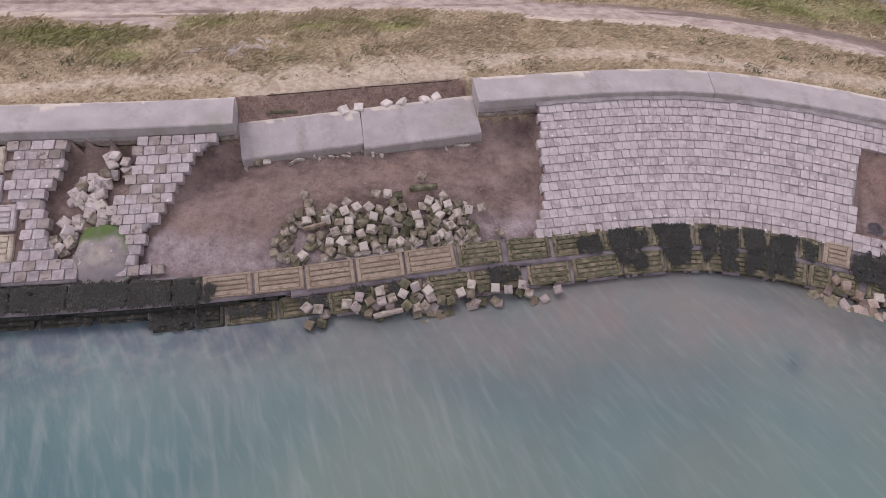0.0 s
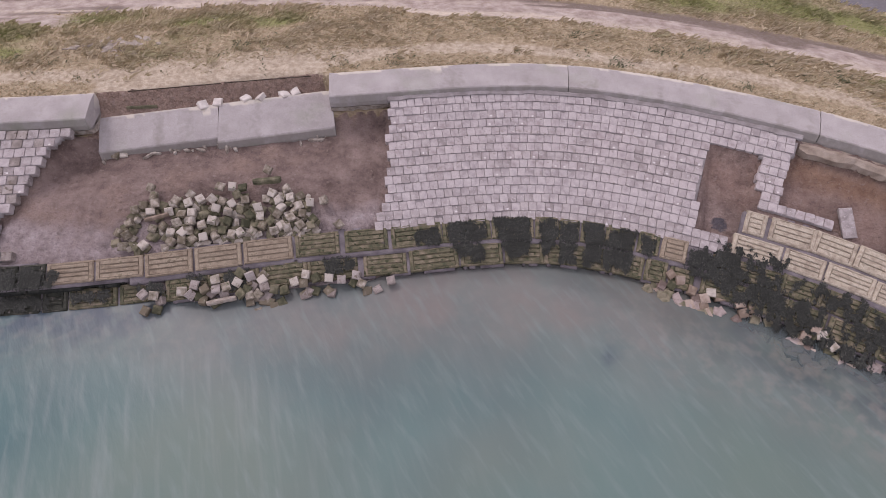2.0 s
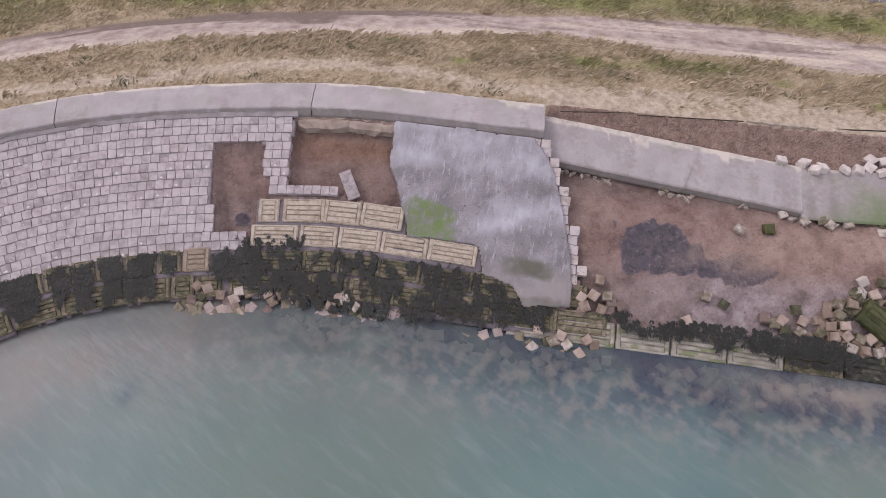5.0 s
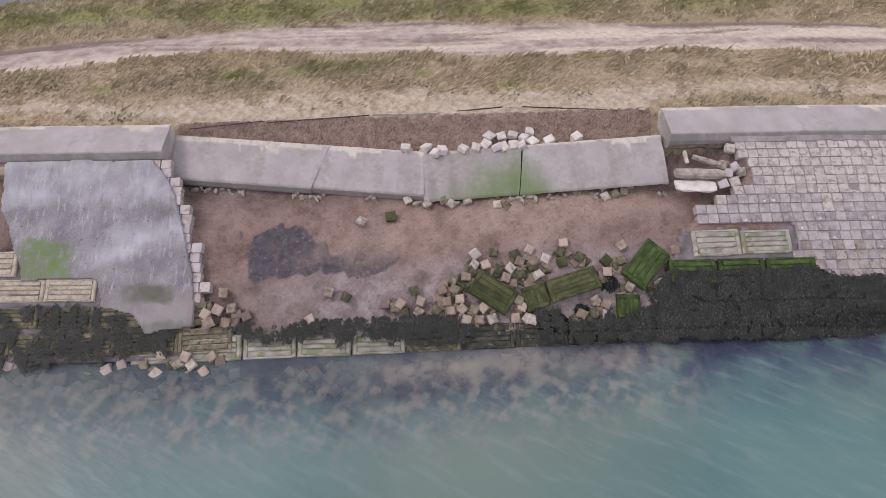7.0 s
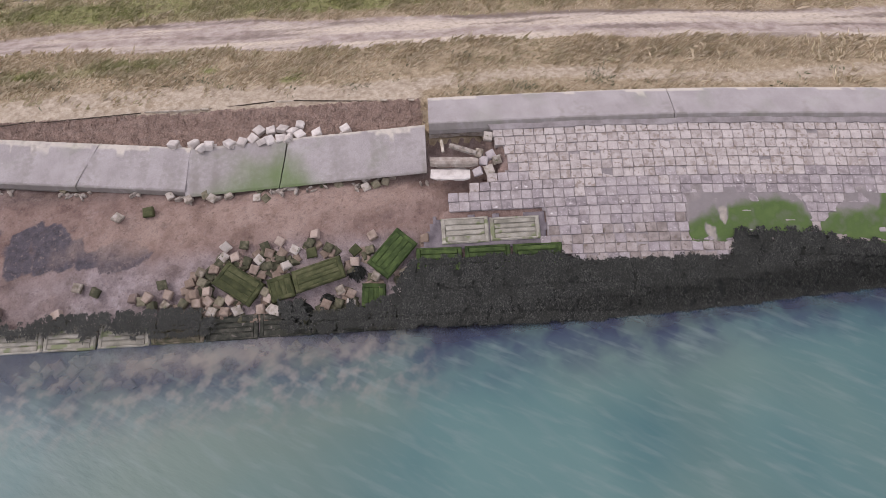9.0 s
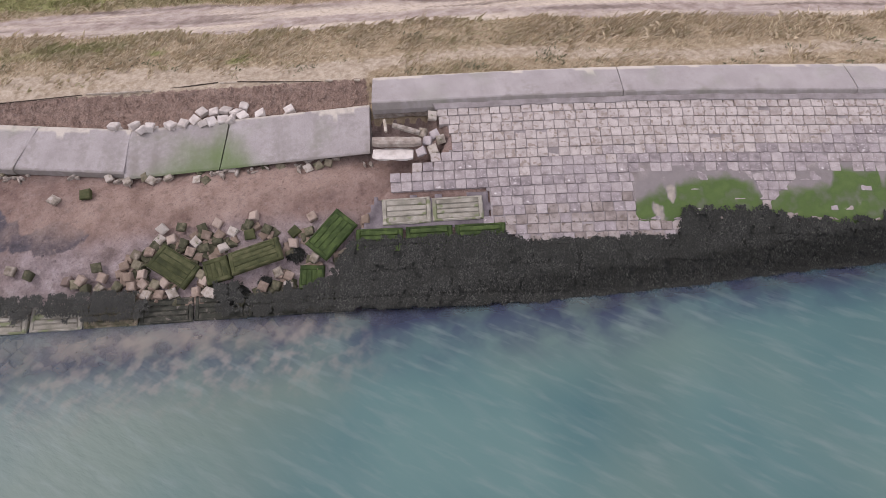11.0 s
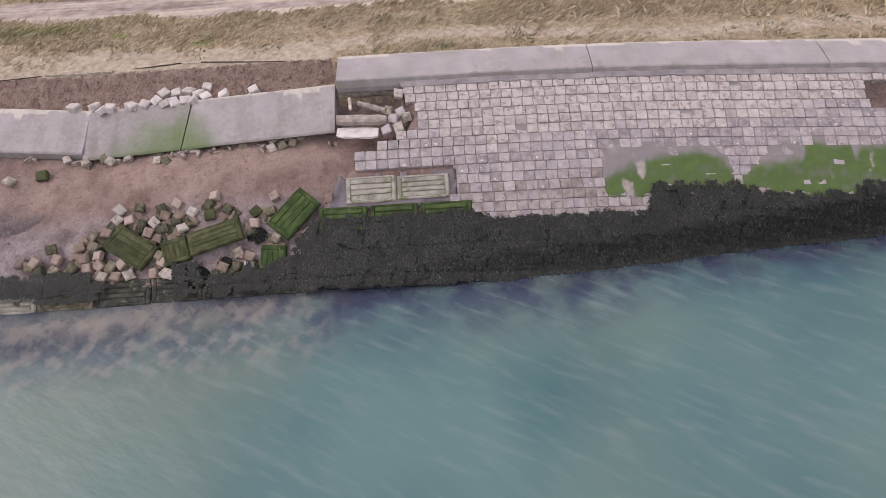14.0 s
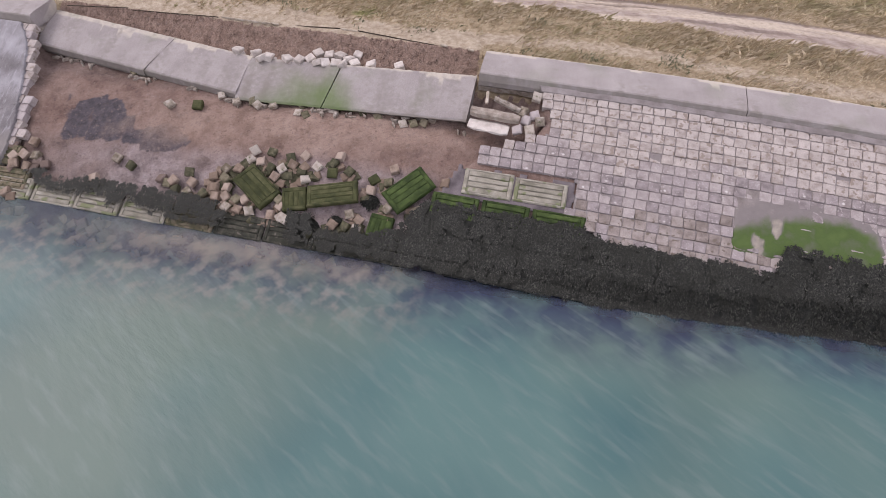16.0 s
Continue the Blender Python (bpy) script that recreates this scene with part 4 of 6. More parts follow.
for a, b, seed in ((-20.0, -13.75, 1), (-13.75, -7.08, 2), (0.0, 7.78, 3), (7.78, 15.6, 4), (15.6, 22.75, 5), (37.45, 44.75, 6), (44.75, 51.3, 7), (51.3, 58.2, 8)):
    standing_bay(a, b, seed, STAND)


FRONTS = []


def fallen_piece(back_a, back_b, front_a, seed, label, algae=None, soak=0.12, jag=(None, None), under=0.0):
    """A coping length that slid down: its top given by two back corners and one front corner."""
    o, b_, c = Vector(back_a), Vector(back_b), Vector(front_a)
    ax = (b_ - o).normalized()
    side = c - o
    wide = side.length / 1.15
    side.normalize()
    up = ax.cross(side).normalized()
    if up.z < 0:
        up = -up
    n_ = (b_ - o).length
    st = np.linspace(0.006, n_ - 0.006, max(3, int(n_ / 0.08)))

    def place(u, d, z):
        if d > 0.9 and z < 2.5:
            d -= under * min(1.0, (2.5 - z) / 0.3)
        return tuple(o + ax * u + side * (d * wide) + up * (z - 2.56))

    ob = empty("fallen_wall_piece", label, "sea wall", "fallen wall pieces")
    part("coping", swept("coping", st, place, seed, algae, soak, jag), ob)
    r, v, f = random.Random(seed + 80), [], []
    st = st[::4]
    for u in st:
        e = r.uniform(-0.05, 0.05)
        for d, z in ((0.4, 2.1), (1.23 + e * 0.5, 2.2), (1.2 + e, 2.04 + r.uniform(-0.07, 0.04)), (0.4, 1.95)):
            v.append(place(u, d, z))
    for i in range(len(st) - 1):
        for j in range(4):
            p, q = i * 4 + j, i * 4 + (j + 1) % 4
            f.append((p, p + 4, q + 4, q))
    f += [(0, 1, 2, 3), tuple(len(v) - 4 + j for j in (3, 2, 1, 0))]
    part("footing", mesh_of("footing", v, f, RAW), ob, "ragged broken underside")
    FRONTS.append((place(0.0, 1.2 + under, 2.2), place(n_, 1.2 + under, 2.2)))
    return ob


def between(a, b, t):
    return tuple(p + (q - p) * t for p, q in zip(a, b))


def broken(seed, lean=0.0, rag=0.09):
    """The line of a break across the coping: a lean and a ragged wander."""
    return lambda d: lean * (d - 0.6) + rag * (float(rough(d * 1.0, seed * 7.7, 0.35)) - 0.5)


def green_to_end(u, d):
    """Algae thickest at the lower far corner of the length."""
    return max(0.0, min(0.68, 0.48 * (u - 0.7) / 1.5 + 0.75 * (d - 0.7)))


def green_from_start(u, d):
    return max(0.0, min(0.68, 0.5 - 0.55 * u + 0.75 * (d - 0.6)))


FELL = "fallen concrete coping tilted on the scoured clay"
La, Lb = (-6.58, 6.64, 1.95), (0.11, 9.14, 2.1)
fallen_piece(La, between(La, Lb, 0.493), (-6.13, 5.47, 1.64), 11, FELL, jag=(None, broken(1, -0.05)))
fallen_piece(between(La, Lb, 0.4965), Lb, (-2.79, 6.54, 1.69), 12, FELL, jag=(broken(1, -0.05), None))
Ra, Rb = (22.0, 8.04, 2.2), (28.67, 4.70, 1.95)
Fa, Fb = (21.43, 6.7, 1.84), (28.06, 3.44, 1.56)
fallen_piece(Ra, between(Ra, Rb, 0.6), Fa, 13, FELL, jag=(None, broken(3, -0.36, 0.03)), under=0.08)
fallen_piece(between(Ra, Rb, 0.5990), Rb, between(Fa, Fb, 0.599), 14, FELL, under=0.08, jag=(broken(3, -0.36, 0.03), lambda d: broken(4, -0.02)(d) + 0.04 + 0.07 * d))
Rc, Rd = (28.63, 4.66, 1.95), (35.44, 2.34, 2.2)
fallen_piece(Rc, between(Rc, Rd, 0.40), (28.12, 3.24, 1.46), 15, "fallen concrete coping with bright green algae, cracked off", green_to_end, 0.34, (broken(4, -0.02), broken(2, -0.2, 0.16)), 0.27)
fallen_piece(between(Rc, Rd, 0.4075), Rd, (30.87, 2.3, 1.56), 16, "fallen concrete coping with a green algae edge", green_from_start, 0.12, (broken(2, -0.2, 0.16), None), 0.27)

# ---- revetment blocks ----
FIELD_A = [(-12.85, 1.3), (-11.4, 1.3), (-11.5, 2.1), (-11.85, 2.7), (-11.75, 3.4), (-11.5, 4.25), (-10.85, 4.3), (-10.75, 5.0), (-12.9, 5.0), (-12.9, 4.5), (-12.35, 4.4), (-12.35, 3.1), (-12.75, 2.9)]
FIELD_B = [(-9.65, 1.3), (-7.45, 1.3), (-8.2, 2.0), (-8.6, 2.7), (-8.95, 3.4), (-9.35, 3.9), (-9.45, 4.75), (-9.85, 4.75), (-9.95, 3.9), (-10.25, 3.3), (-9.75, 2.6)]
FIELD_C = [(1.75, 1.3), (15.15, 1.3), (15.1, 2.2), (14.95, 2.6), (15.05, 3.3), (16.9, 3.35), (16.9, 3.68), (14.5, 3.68), (14.35, 2.95), (14.15, 2.4), (14.1, 2.1),
           (12.65, 2.05), (12.6, 4.6), (13.7, 4.7), (13.9, 5.02), (1.0, 5.02), (1.0, 4.75), (1.45, 4.2), (1.55, 3.2)]
FIELD_D = [(39.4, 1.3), (55, 1.3), (55, 1.53), (52.0, 1.55), (52.1, 1.9), (52.0, 2.2), (55, 2.3), (55, 4.6), (46, 4.9), (45.9, 5.2), (41.6, 5.2), (40.6, 4.5), (40.6, 3.7), (37.75, 3.72), (38.0, 3.1), (39.0, 2.9), (39.65, 2.4)]
SIZES = {}


def course_blocks(w, l, mat):
    key = (w, l, mat.name)
    if key not in SIZES:
        SIZES[key] = [course_mesh("block", w, l, 0.2, mat, 100 + k) for k in range(10)]
    return SIZES[key]


def tone_bay(s, d, r):
    """The middle courses carry pale dots; a band of them is darker."""
    u = d + 0.25 * r.gauss(0, 1)
    return BLOCK_DOT if 2.1 < u < 2.9 or 3.3 < u < 3.7 else BLOCK_MID if 2.9 <= u < 3.35 or u > 4.6 else BLOCK


def tone_left(s, d, r):
    return r.choice([BLOCK_DOT, BLOCK_MID, BLOCK_MID, BLOCK_BROWN] if d < 4.0 else [BLOCK_BROWN, BLOCK_DARK, BLOCK_DARK])


def tone_right(s, d, r):
    u = d + 0.25 * r.gauss(0, 1)
    if d + 0.1 * r.gauss(0, 1) > 4.15:
        return r.choice([BLOCK_BROWN, BLOCK_BROWN, BLOCK_BROWN, BLOCK_DARK])
    if s > 44.7 and d > (2.95 if s < 48.5 else 2.5 if s < 50.3 else 2.1):
        return r.choice([BLOCK_DARK, BLOCK_DARK, BLOCK_MID])
    if u > 2.8 and s < 46.5 + 0.8 * r.gauss(0, 1):
        return BLOCK_DARK if u > 3.3 and r.random() < 0.5 else BLOCK_MID
    return BLOCK_WARM


def offset_table(d):
    x, y = plan(ALONG, np.full(len(ALONG), d))
    return np.r_[0, np.cumsum(np.hypot(np.diff(x), np.diff(y)))]


def lay_blocks(poly, a, b, label, seed, wide=0.302, pitch=0.2555, tone=None):
    home = empty("block_revetment", label, "sea defence", "stretches of revetment")
    r = random.Random(seed)
    row, d = 0, 1.445
    while d < 5.2:
        run = offset_table(d)
        u0, u1 = np.interp([a, b], ALONG, run)
        base = (row % 2) * wide / 2 + 0.03 * math.sin(row * 2.3)
        pos = math.ceil((u0 - base) / wide) * wide + base
        while pos < u1:
            s = float(np.interp(pos, run, ALONG))
            if inside(np.array([s]), np.array([d]), poly)[0]:
                m = on_slope(s, d, r.gauss(0.0, 0.007), r.gauss(0, 1.7), r.gauss(0, 0.8) - 4.6, r.gauss(0, 0.7))
                stones = course_blocks(round(wide - (0.018 if wide > 0.28 else 0.007), 3), round(pitch * 1.0885 - 0.004, 3), tone(s, d, r) if tone else BLOCK)
                part("block", stones[r.randrange(10)], home, "", m)
            pos += wide
        row, d = row + 1, d + pitch
    return home


PAVED = "slope paved with square grey concrete blocks in courses"
for field, a, b, label, seed, wide, pitch, tone in (
        (FIELD_A, -13.4, -10.6, PAVED, 1, 0.302, 0.2555, tone_left), (FIELD_B, -10.4, -7.3, "ragged remnant of square concrete block paving", 2, 0.302, 0.2555, tone_left),
        (FIELD_C, 1.0, 4.9, PAVED, 3, 0.254, 0.2535, tone_bay), (FIELD_C, 4.9, 8.8, PAVED, 4, 0.254, 0.2535, tone_bay), (FIELD_C, 8.8, 12.7, PAVED, 9, 0.254, 0.2535, tone_bay),
        (FIELD_C, 12.7, 17.0, "ragged remnant of square concrete block paving", 5, 0.254, 0.2535, tone_bay),
        (FIELD_D, 37.6, 44.3, PAVED, 6, 0.302, 0.2555, tone_right), (FIELD_D, 44.3, 50.2, PAVED, 7, 0.302, 0.2555, tone_right), (FIELD_D, 50.2, 55.0, PAVED, 8, 0.302, 0.2555, tone_right)):
    lay_blocks(field, a, b, label, seed, wide, pitch, tone)
lay_blocks([(-9.95, 4.7), (-8.8, 4.7), (-8.8, 5.0), (-9.95, 5.0)], -9.95, -8.8, "short row of square concrete blocks above the toe", 10, tone=tone_left)

EDGE = [(22.45, 1.35), (22.8, 1.35), (23.2, 2.0), (23.7, 3.2), (24.2, 4.7), (24.2, 5.3), (23.6, 5.3), (23.1, 3.2), (22.5, 2.0)]
lay_blocks(EDGE, 22.3, 24.4, "broken edge of block paving beside the screed", 12, tone=lambda s, d, r: r.choice([BLOCK_WARM, BLOCK]))

# ---- precast panels along the toe ----
PANELS = {}


def panel(s0, s1, d0, d1, mat, label, h=0.02, group="toe panels", seed=0, slots=3, tilt=0.0):
    w = float(np.hypot(*(np.array(plan(s1, (d0 + d1) / 2)) - np.array(plan(s0, (d0 + d1) / 2))))) - 0.05
    l = (d1 - d0) / math.cos(math.atan(FALL)) - 0.04
    key = (round(w, 1), round(l, 1), mat.name, slots)
    if key not in PANELS:
        PANELS[key] = panel_meshes(w, l, 0.16, mat, len(PANELS), slots)
    ob = slotted_panel(PANELS[key], on_slope((s0 + s1) / 2, (d0 + d1) / 2, h + random.Random(int(s0 * 97)).gauss(0, 0.012), random.Random(int(s0 * 31)).gauss(0, 0.6), tilt, 0))
    return tagged(ob, label, "concrete panel", group)


ROW = [-16.6, -15.2, -13.8, -12.4, -11.0, -9.6, -8.6, -7.94, -6.8, -5.65, -4.4, -3.05, -1.5, 0.1, 1.4, 3.0, 4.65, 6.45, 7.66, 8.67, 9.67, 10.9, 11.75, 12.7]
for k in range(len(ROW) - 1):
    a, b = ROW[k], ROW[k + 1]
    tint = PANEL if -8 < a < -2 or a > 11.7 else PANEL_BLACK if a < -8.5 else PANEL_GREEN
    words = "ochre slotted concrete panel laid at the toe" if tint is PANEL else "algae-stained slotted concrete panel at the toe"
    panel(a, b, 5.02, 5.68 if a > -6 else 5.62, tint, words, seed=k)
    if a < -6.0:
        panel(a + 0.45, b + 0.45, 5.7, 6.26, PANEL_BLACK if a < -8.0 else PANEL_GREEN, "half-sunk slotted panel by the water", -0.4 if a < -9.7 else -0.225, seed=k + 40)
    else:
        panel(a + 0.45, b + 0.45, 5.72, 6.36, PANEL_GREEN, "half-buried slotted panel by the water", -0.03, seed=k + 40)
PALE = "pale weathered slotted concrete panel on the slope"
for a, b in ((14.15, 14.85), (14.85, 16.38), (16.38, 17.78), (17.78, 19.16)):
    panel(a, b, 3.72, 4.40, PANEL_PALE, PALE, 0.03, "slope panels")
for a, b in ((13.95, 15.5), (15.5, 17.05), (17.05, 18.6), (18.6, 20.05), (20.05, 21.45)):
    panel(a, b, 4.44, 5.05, PANEL_PALE, PALE, 0.02, "slope panels")
for dd in (5.1, 5.75):
    for k, a in enumerate(np.arange(12.75 + (dd > 5.5) * 0.6, 24.0, 1.45)):
        panel(a, a + 1.45, dd, dd + 0.62, PANEL_GREEN, "weed-grown slotted panel at the toe", -0.02)
for k, a in enumerate(np.arange(22.3, 36.5, 1.45)):
    panel(a, a + 1.45, 5.95, 6.6, PANEL_GREY if a < 29 else PANEL_GREEN if a < 30 else PANEL_BLACK, "slotted panel half under water", -0.08)
for a, b in ((37.65, 39.05), (39.05, 40.5)):
    panel(a, b, 3.78, 4.5, PANEL_GREY, "green-edged slotted concrete panel on the slope", 0.03, "slope panels")
for a, b in ((36.9, 38.25), (38.25, 39.65), (39.65, 41.1)):
    panel(a, b, 4.55, 5.2, GREEN, "weed-grown slotted panel on the slope", 0.03, "slope panels")
for a, b in ((-15.8, -14.35), (-14.35, -12.9)):
    panel(a, b, 1.45, 2.15, PANEL_PALE, PALE, 0.03, "slope panels", slots=1)
    panel(a, b, 2.2, 2.9, BLOCK, "dark grey slotted concrete panel on the slope", 0.03, "slope panels")
for a, b in ((-15.3, -13.85), (-13.85, -12.45)):
    panel(a, b, 2.95, 3.65, BLOCK, "dark grey slotted concrete panel on the slope", 0.03, "slope panels")
    panel(a, b, 3.7, 4.42, PANEL_PALE, PALE, 0.03, "slope panels")


# ---- spread screed patches ----
def sheet(name, poly, lift, mat, label, cell=0.055, fields_of=None, bulge=0.0, ragged=0.1, kind="", skirt=0.26, category="concrete patch", inset=0.0, rim=0.0, even=1.0):
    """A crust poured over the slope: a thin uneven sheet with a ragged rim."""
    lo, hi = np.min(poly, 0), np.max(poly, 0)
    ss, dd = np.arange(lo[0] - 0.2, hi[0] + 0.2, cell), np.arange(lo[1] - 0.2, hi[1] + 0.2, cell)
    s, d = [a.ravel() for a in np.meshgrid(ss, dd)]
    keep = inside(s + ragged * (rough(s, d, 0.5) - 0.5) * 2, d + ragged * (rough(s + 20, d, 0.5) - 0.5) * 2, poly)
    if inset:
        for a, b in ((-1, 0), (1, 0), (0, -1), (0, 1)):
            keep &= inside(s + a * inset, d + b * inset, poly)
    thick = np.ones(len(s))
    if rim:
        thick = sum(inside(s + rim * k * math.cos(q), d + rim * k * math.sin(q), poly).astype(float) for k in (0.4, 0.8, 1.2) for q in np.arange(8) * math.pi / 4) / 24
        thick = step(thick + 0.35 * (rough(s, d, 0.3) - 0.5), 0.45, 1.0)
    n_, verts, faces = len(ss), [], []
    index = {}
    cx, cd = (lo + hi) / 2

    def vertex(i, low):
        if (i, low) not in index:
            index[(i, low)] = len(verts)
            hump = bulge * max(0.0, 1 - ((s[i] - cx) / (hi[0] - lo[0]) * 2) ** 2 - ((d[i] - cd) / (hi[1] - lo[1]) * 2) ** 2)
            top = lift(s[i], d[i]) if callable(lift) else lift
            h = -skirt if low else (-0.035 + (top + 0.035) * thick[i] if rim else top) + hump + even * (0.05 * (float(rough(s[i], d[i], 0.6)) - 0.5) + 0.02 * (float(wave_noise(s[i], d[i], 0.15)) - 0.5))
            m = on_slope(s[i], d[i], h)
            if not low:
                m.translation.z *= 1 - float(sag(s[i], d[i]))
            verts.append((m.translation.x, m.translation.y, m.translation.z, s[i], d[i]))
        return index[(i, low)]

    solid = keep.reshape(len(dd), n_)
    for b in range(len(dd) - 1):
        for a in range(n_ - 1):
            if not solid[b, a]:
                continue
            i = b * n_ + a
            faces.append([vertex(k, 0) for k in (i, i + 1, i + 1 + n_, i + n_)][::-1])
            for da, db, p, q in ((-1, 0, i + n_, i), (1, 0, i + 1, i + 1 + n_), (0, -1, i, i + 1), (0, 1, i + 1 + n_, i + n_)):
                if not (0 <= a + da < n_ and 0 <= b + db < len(dd) - 1 and solid[b + db, a + da]):
                    faces.append((vertex(p, 0), vertex(q, 0), vertex(q, 1), vertex(p, 1)))
    vs = np.array(verts)
    at = {"along": vs[:, 3], "down": vs[:, 4], **(fields_of(vs[:, 3], vs[:, 4]) if fields_of else {})}
    me = mesh_of(name, vs[:, :3], faces, mat, True, at)
    return tagged(new(name, me), label, category, kind=kind)


def patch_fields(s, d):
    torn = 0.35 * (rough(s, d, 0.5) - 0.5)
    a = step(s + torn, 18.9, 19.4) * (1 - step(s + torn + 0.5 * step(3.7 - d, 0.0, 0.3), 20.4, 21.0)) * step(d + torn, 3.25, 3.6) * (1 - step(d, 4.4, 4.6)) * (0.4 + 0.35 * rough(s + 9, d, 0.4))
    smudge = 0.75 * np.exp(-(((s - 22.75 + torn) / 0.75) ** 4 + ((d - 4.9 + torn) / 0.3) ** 4)) + 0.5 * step(d, 5.4, 5.7)
    pale = 0.5 * step(2.9 - d + torn, 0.0, 0.6) + 0.6 * step(s, 20.4, 21.6) * np.exp(-((d - 3.6 + 0.3 * (s - 22)) / 0.55) ** 2)
    return {"algae": a, "silt": step(d + torn, 4.1, 5.2) * 0.55, "smudge": smudge, "pale": pale}


sheet("screed_patch", [(18.35, 1.33), (22.5, 1.3), (23.0, 2.0), (23.35, 2.9), (23.8, 4.4), (23.9, 5.7), (22.65, 5.85), (22.4, 5.4), (21.6, 5.15), (21.42, 4.45), (19.4, 4.45), (18.97, 3.6), (18.43, 2.6)], 0.06, SCREED,
      "pale grey concrete screed smeared over the slope", 0.04, fields_of=patch_fields, ragged=0.07)
sheet("grout_mound", [(-10.95, 3.9), (-10.7, 3.6), (-9.9, 3.55), (-9.7, 4.0), (-9.6, 4.8), (-9.85, 5.1), (-10.6, 5.1), (-10.95, 4.8)], -0.04, SCREED_DARK, "domed concrete grout mound with green algae rim", 0.04,
      fields_of=lambda s, d: {"algae": step(4.25 - d + 0.3 * (rough(s, d, 0.4) - 0.5), 0.0, 0.4) * 0.7 + 0.25 * step(np.abs(s + 10.3), 0.45, 0.6), "silt": 0.62 * np.exp(-(((s + 10.25) / 0.4) ** 2 + ((d - 4.4) / 0.3) ** 2)), "stain": step(d, 4.5, 4.9)}, bulge=0.2)


def right_fields(s, d):
    torn = 0.3 * (rough(s, d, 0.6) - 0.5)
    top = np.interp(s, [44.8, 45.5, 46.4, 47.5, 48.1, 48.4, 48.7, 50.2, 50.4, 51.5, 51.55, 51.75, 55], [4.05, 3.72, 3.5, 3.4, 3.6, 4.0, 3.8, 3.65, 3.2, 3.15, 3.6, 3.3, 3.2])
    g = step(d + torn * 0.7, top - 0.12, top + 0.3) * (0.66 + 0.2 * rough(s * 0.8, d, 0.9))
    scar = step(rough(s * 1.2 + 8, d * 0.8, 0.5), 0.56, 0.66) * np.interp(s, [44.7, 45.9, 46.2, 49.5, 50.3, 55], [0.8, 0.8, 0.0, 0.0, 0.75, 0.75])
    return {"algae": g * (1 - scar), "silt": 0.75 * scar * step(d - top, 0.0, 0.2), "stain": 0.75 * step(d + torn, top - 0.75, top - 0.3)}


def right_lift(s, d):
    return -0.024 + 0.046 * float(step(d, 2.9, 3.7))


RIGHT_LABEL = "grey screed over the blocks, bright green algae below"
sheet("screed_patch", [(44.7, 3.2), (45.2, 2.85), (45.5, 3.1), (46.6, 3.1), (47.7, 3.15), (48.2, 3.45), (48.45, 4.0), (48.4, 4.55), (46.1, 4.6), (45.85, 4.75), (44.75, 4.7)], right_lift, SCREED_DARK, RIGHT_LABEL, 0.04, right_fields, rim=0.16, even=0.35)
sheet("screed_patch", [(48.75, 3.9), (49.25, 3.5), (49.35, 2.6), (50.3, 2.5), (50.4, 2.1), (51.3, 2.05), (51.7, 2.45), (55, 2.6), (55, 4.8), (49.6, 4.75), (48.55, 4.6), (48.5, 4.2)], right_lift, SCREED_DARK, RIGHT_LABEL, 0.045, right_fields, rim=0.2, even=0.35)

# ---- mortar the blocks and toe panels are bedded in ----
for poly in (FIELD_A, FIELD_B, FIELD_C, FIELD_D):
    sheet("mortar_bed", poly, -0.021, MORTAR, "pale mortar bedding between the paving blocks", 0.09, kind="stuff", ragged=0.02, skirt=0.14, category="mortar", inset=0.1, even=0.12)
for poly in ([(1.75, 1.2), (15.2, 1.2), (15.2, 1.34), (1.75, 1.32)], [(39.2, 1.2), (55.0, 1.2), (55.0, 1.37), (39.3, 1.36)]):
    sheet("mortar_fillet", poly, 0.012, MORTAR, "smooth mortar fillet under the coping's nose", 0.025, kind="stuff", ragged=0.03, skirt=0.14, category="mortar", even=0.3)
for poly, low in (([(-6.1, 4.99), (13.4, 4.99), (13.5, 5.7), (-6.1, 5.7)], -0.03), ([(-5.2, 5.7), (13.5, 5.7), (13.6, 6.3), (-5.1, 6.3)], -0.09), ([(-16.6, 4.99), (-6.1, 4.99), (-6.1, 5.6), (-16.6, 5.6)], -0.05),
                  ([(14.1, 3.7), (14.6, 3.68), (19.2, 3.7), (19.3, 4.42), (21.5, 4.42), (21.6, 5.1), (13.9, 5.1)], -0.03), ([(37.45, 3.72), (40.65, 3.72), (40.65, 4.6), (36.95, 4.6)], -0.03), ([(13.5, 5.1), (21.6, 5.1), (23.9, 5.75), (23.9, 6.5), (13.6, 6.3)], -0.09)):
    sheet("joint_mortar", poly, low, JOINT, "purple-grey mortar between the slotted panels", 0.1, kind="stuff", ragged=0.02, skirt=0.2, category="mortar", even=0.4)


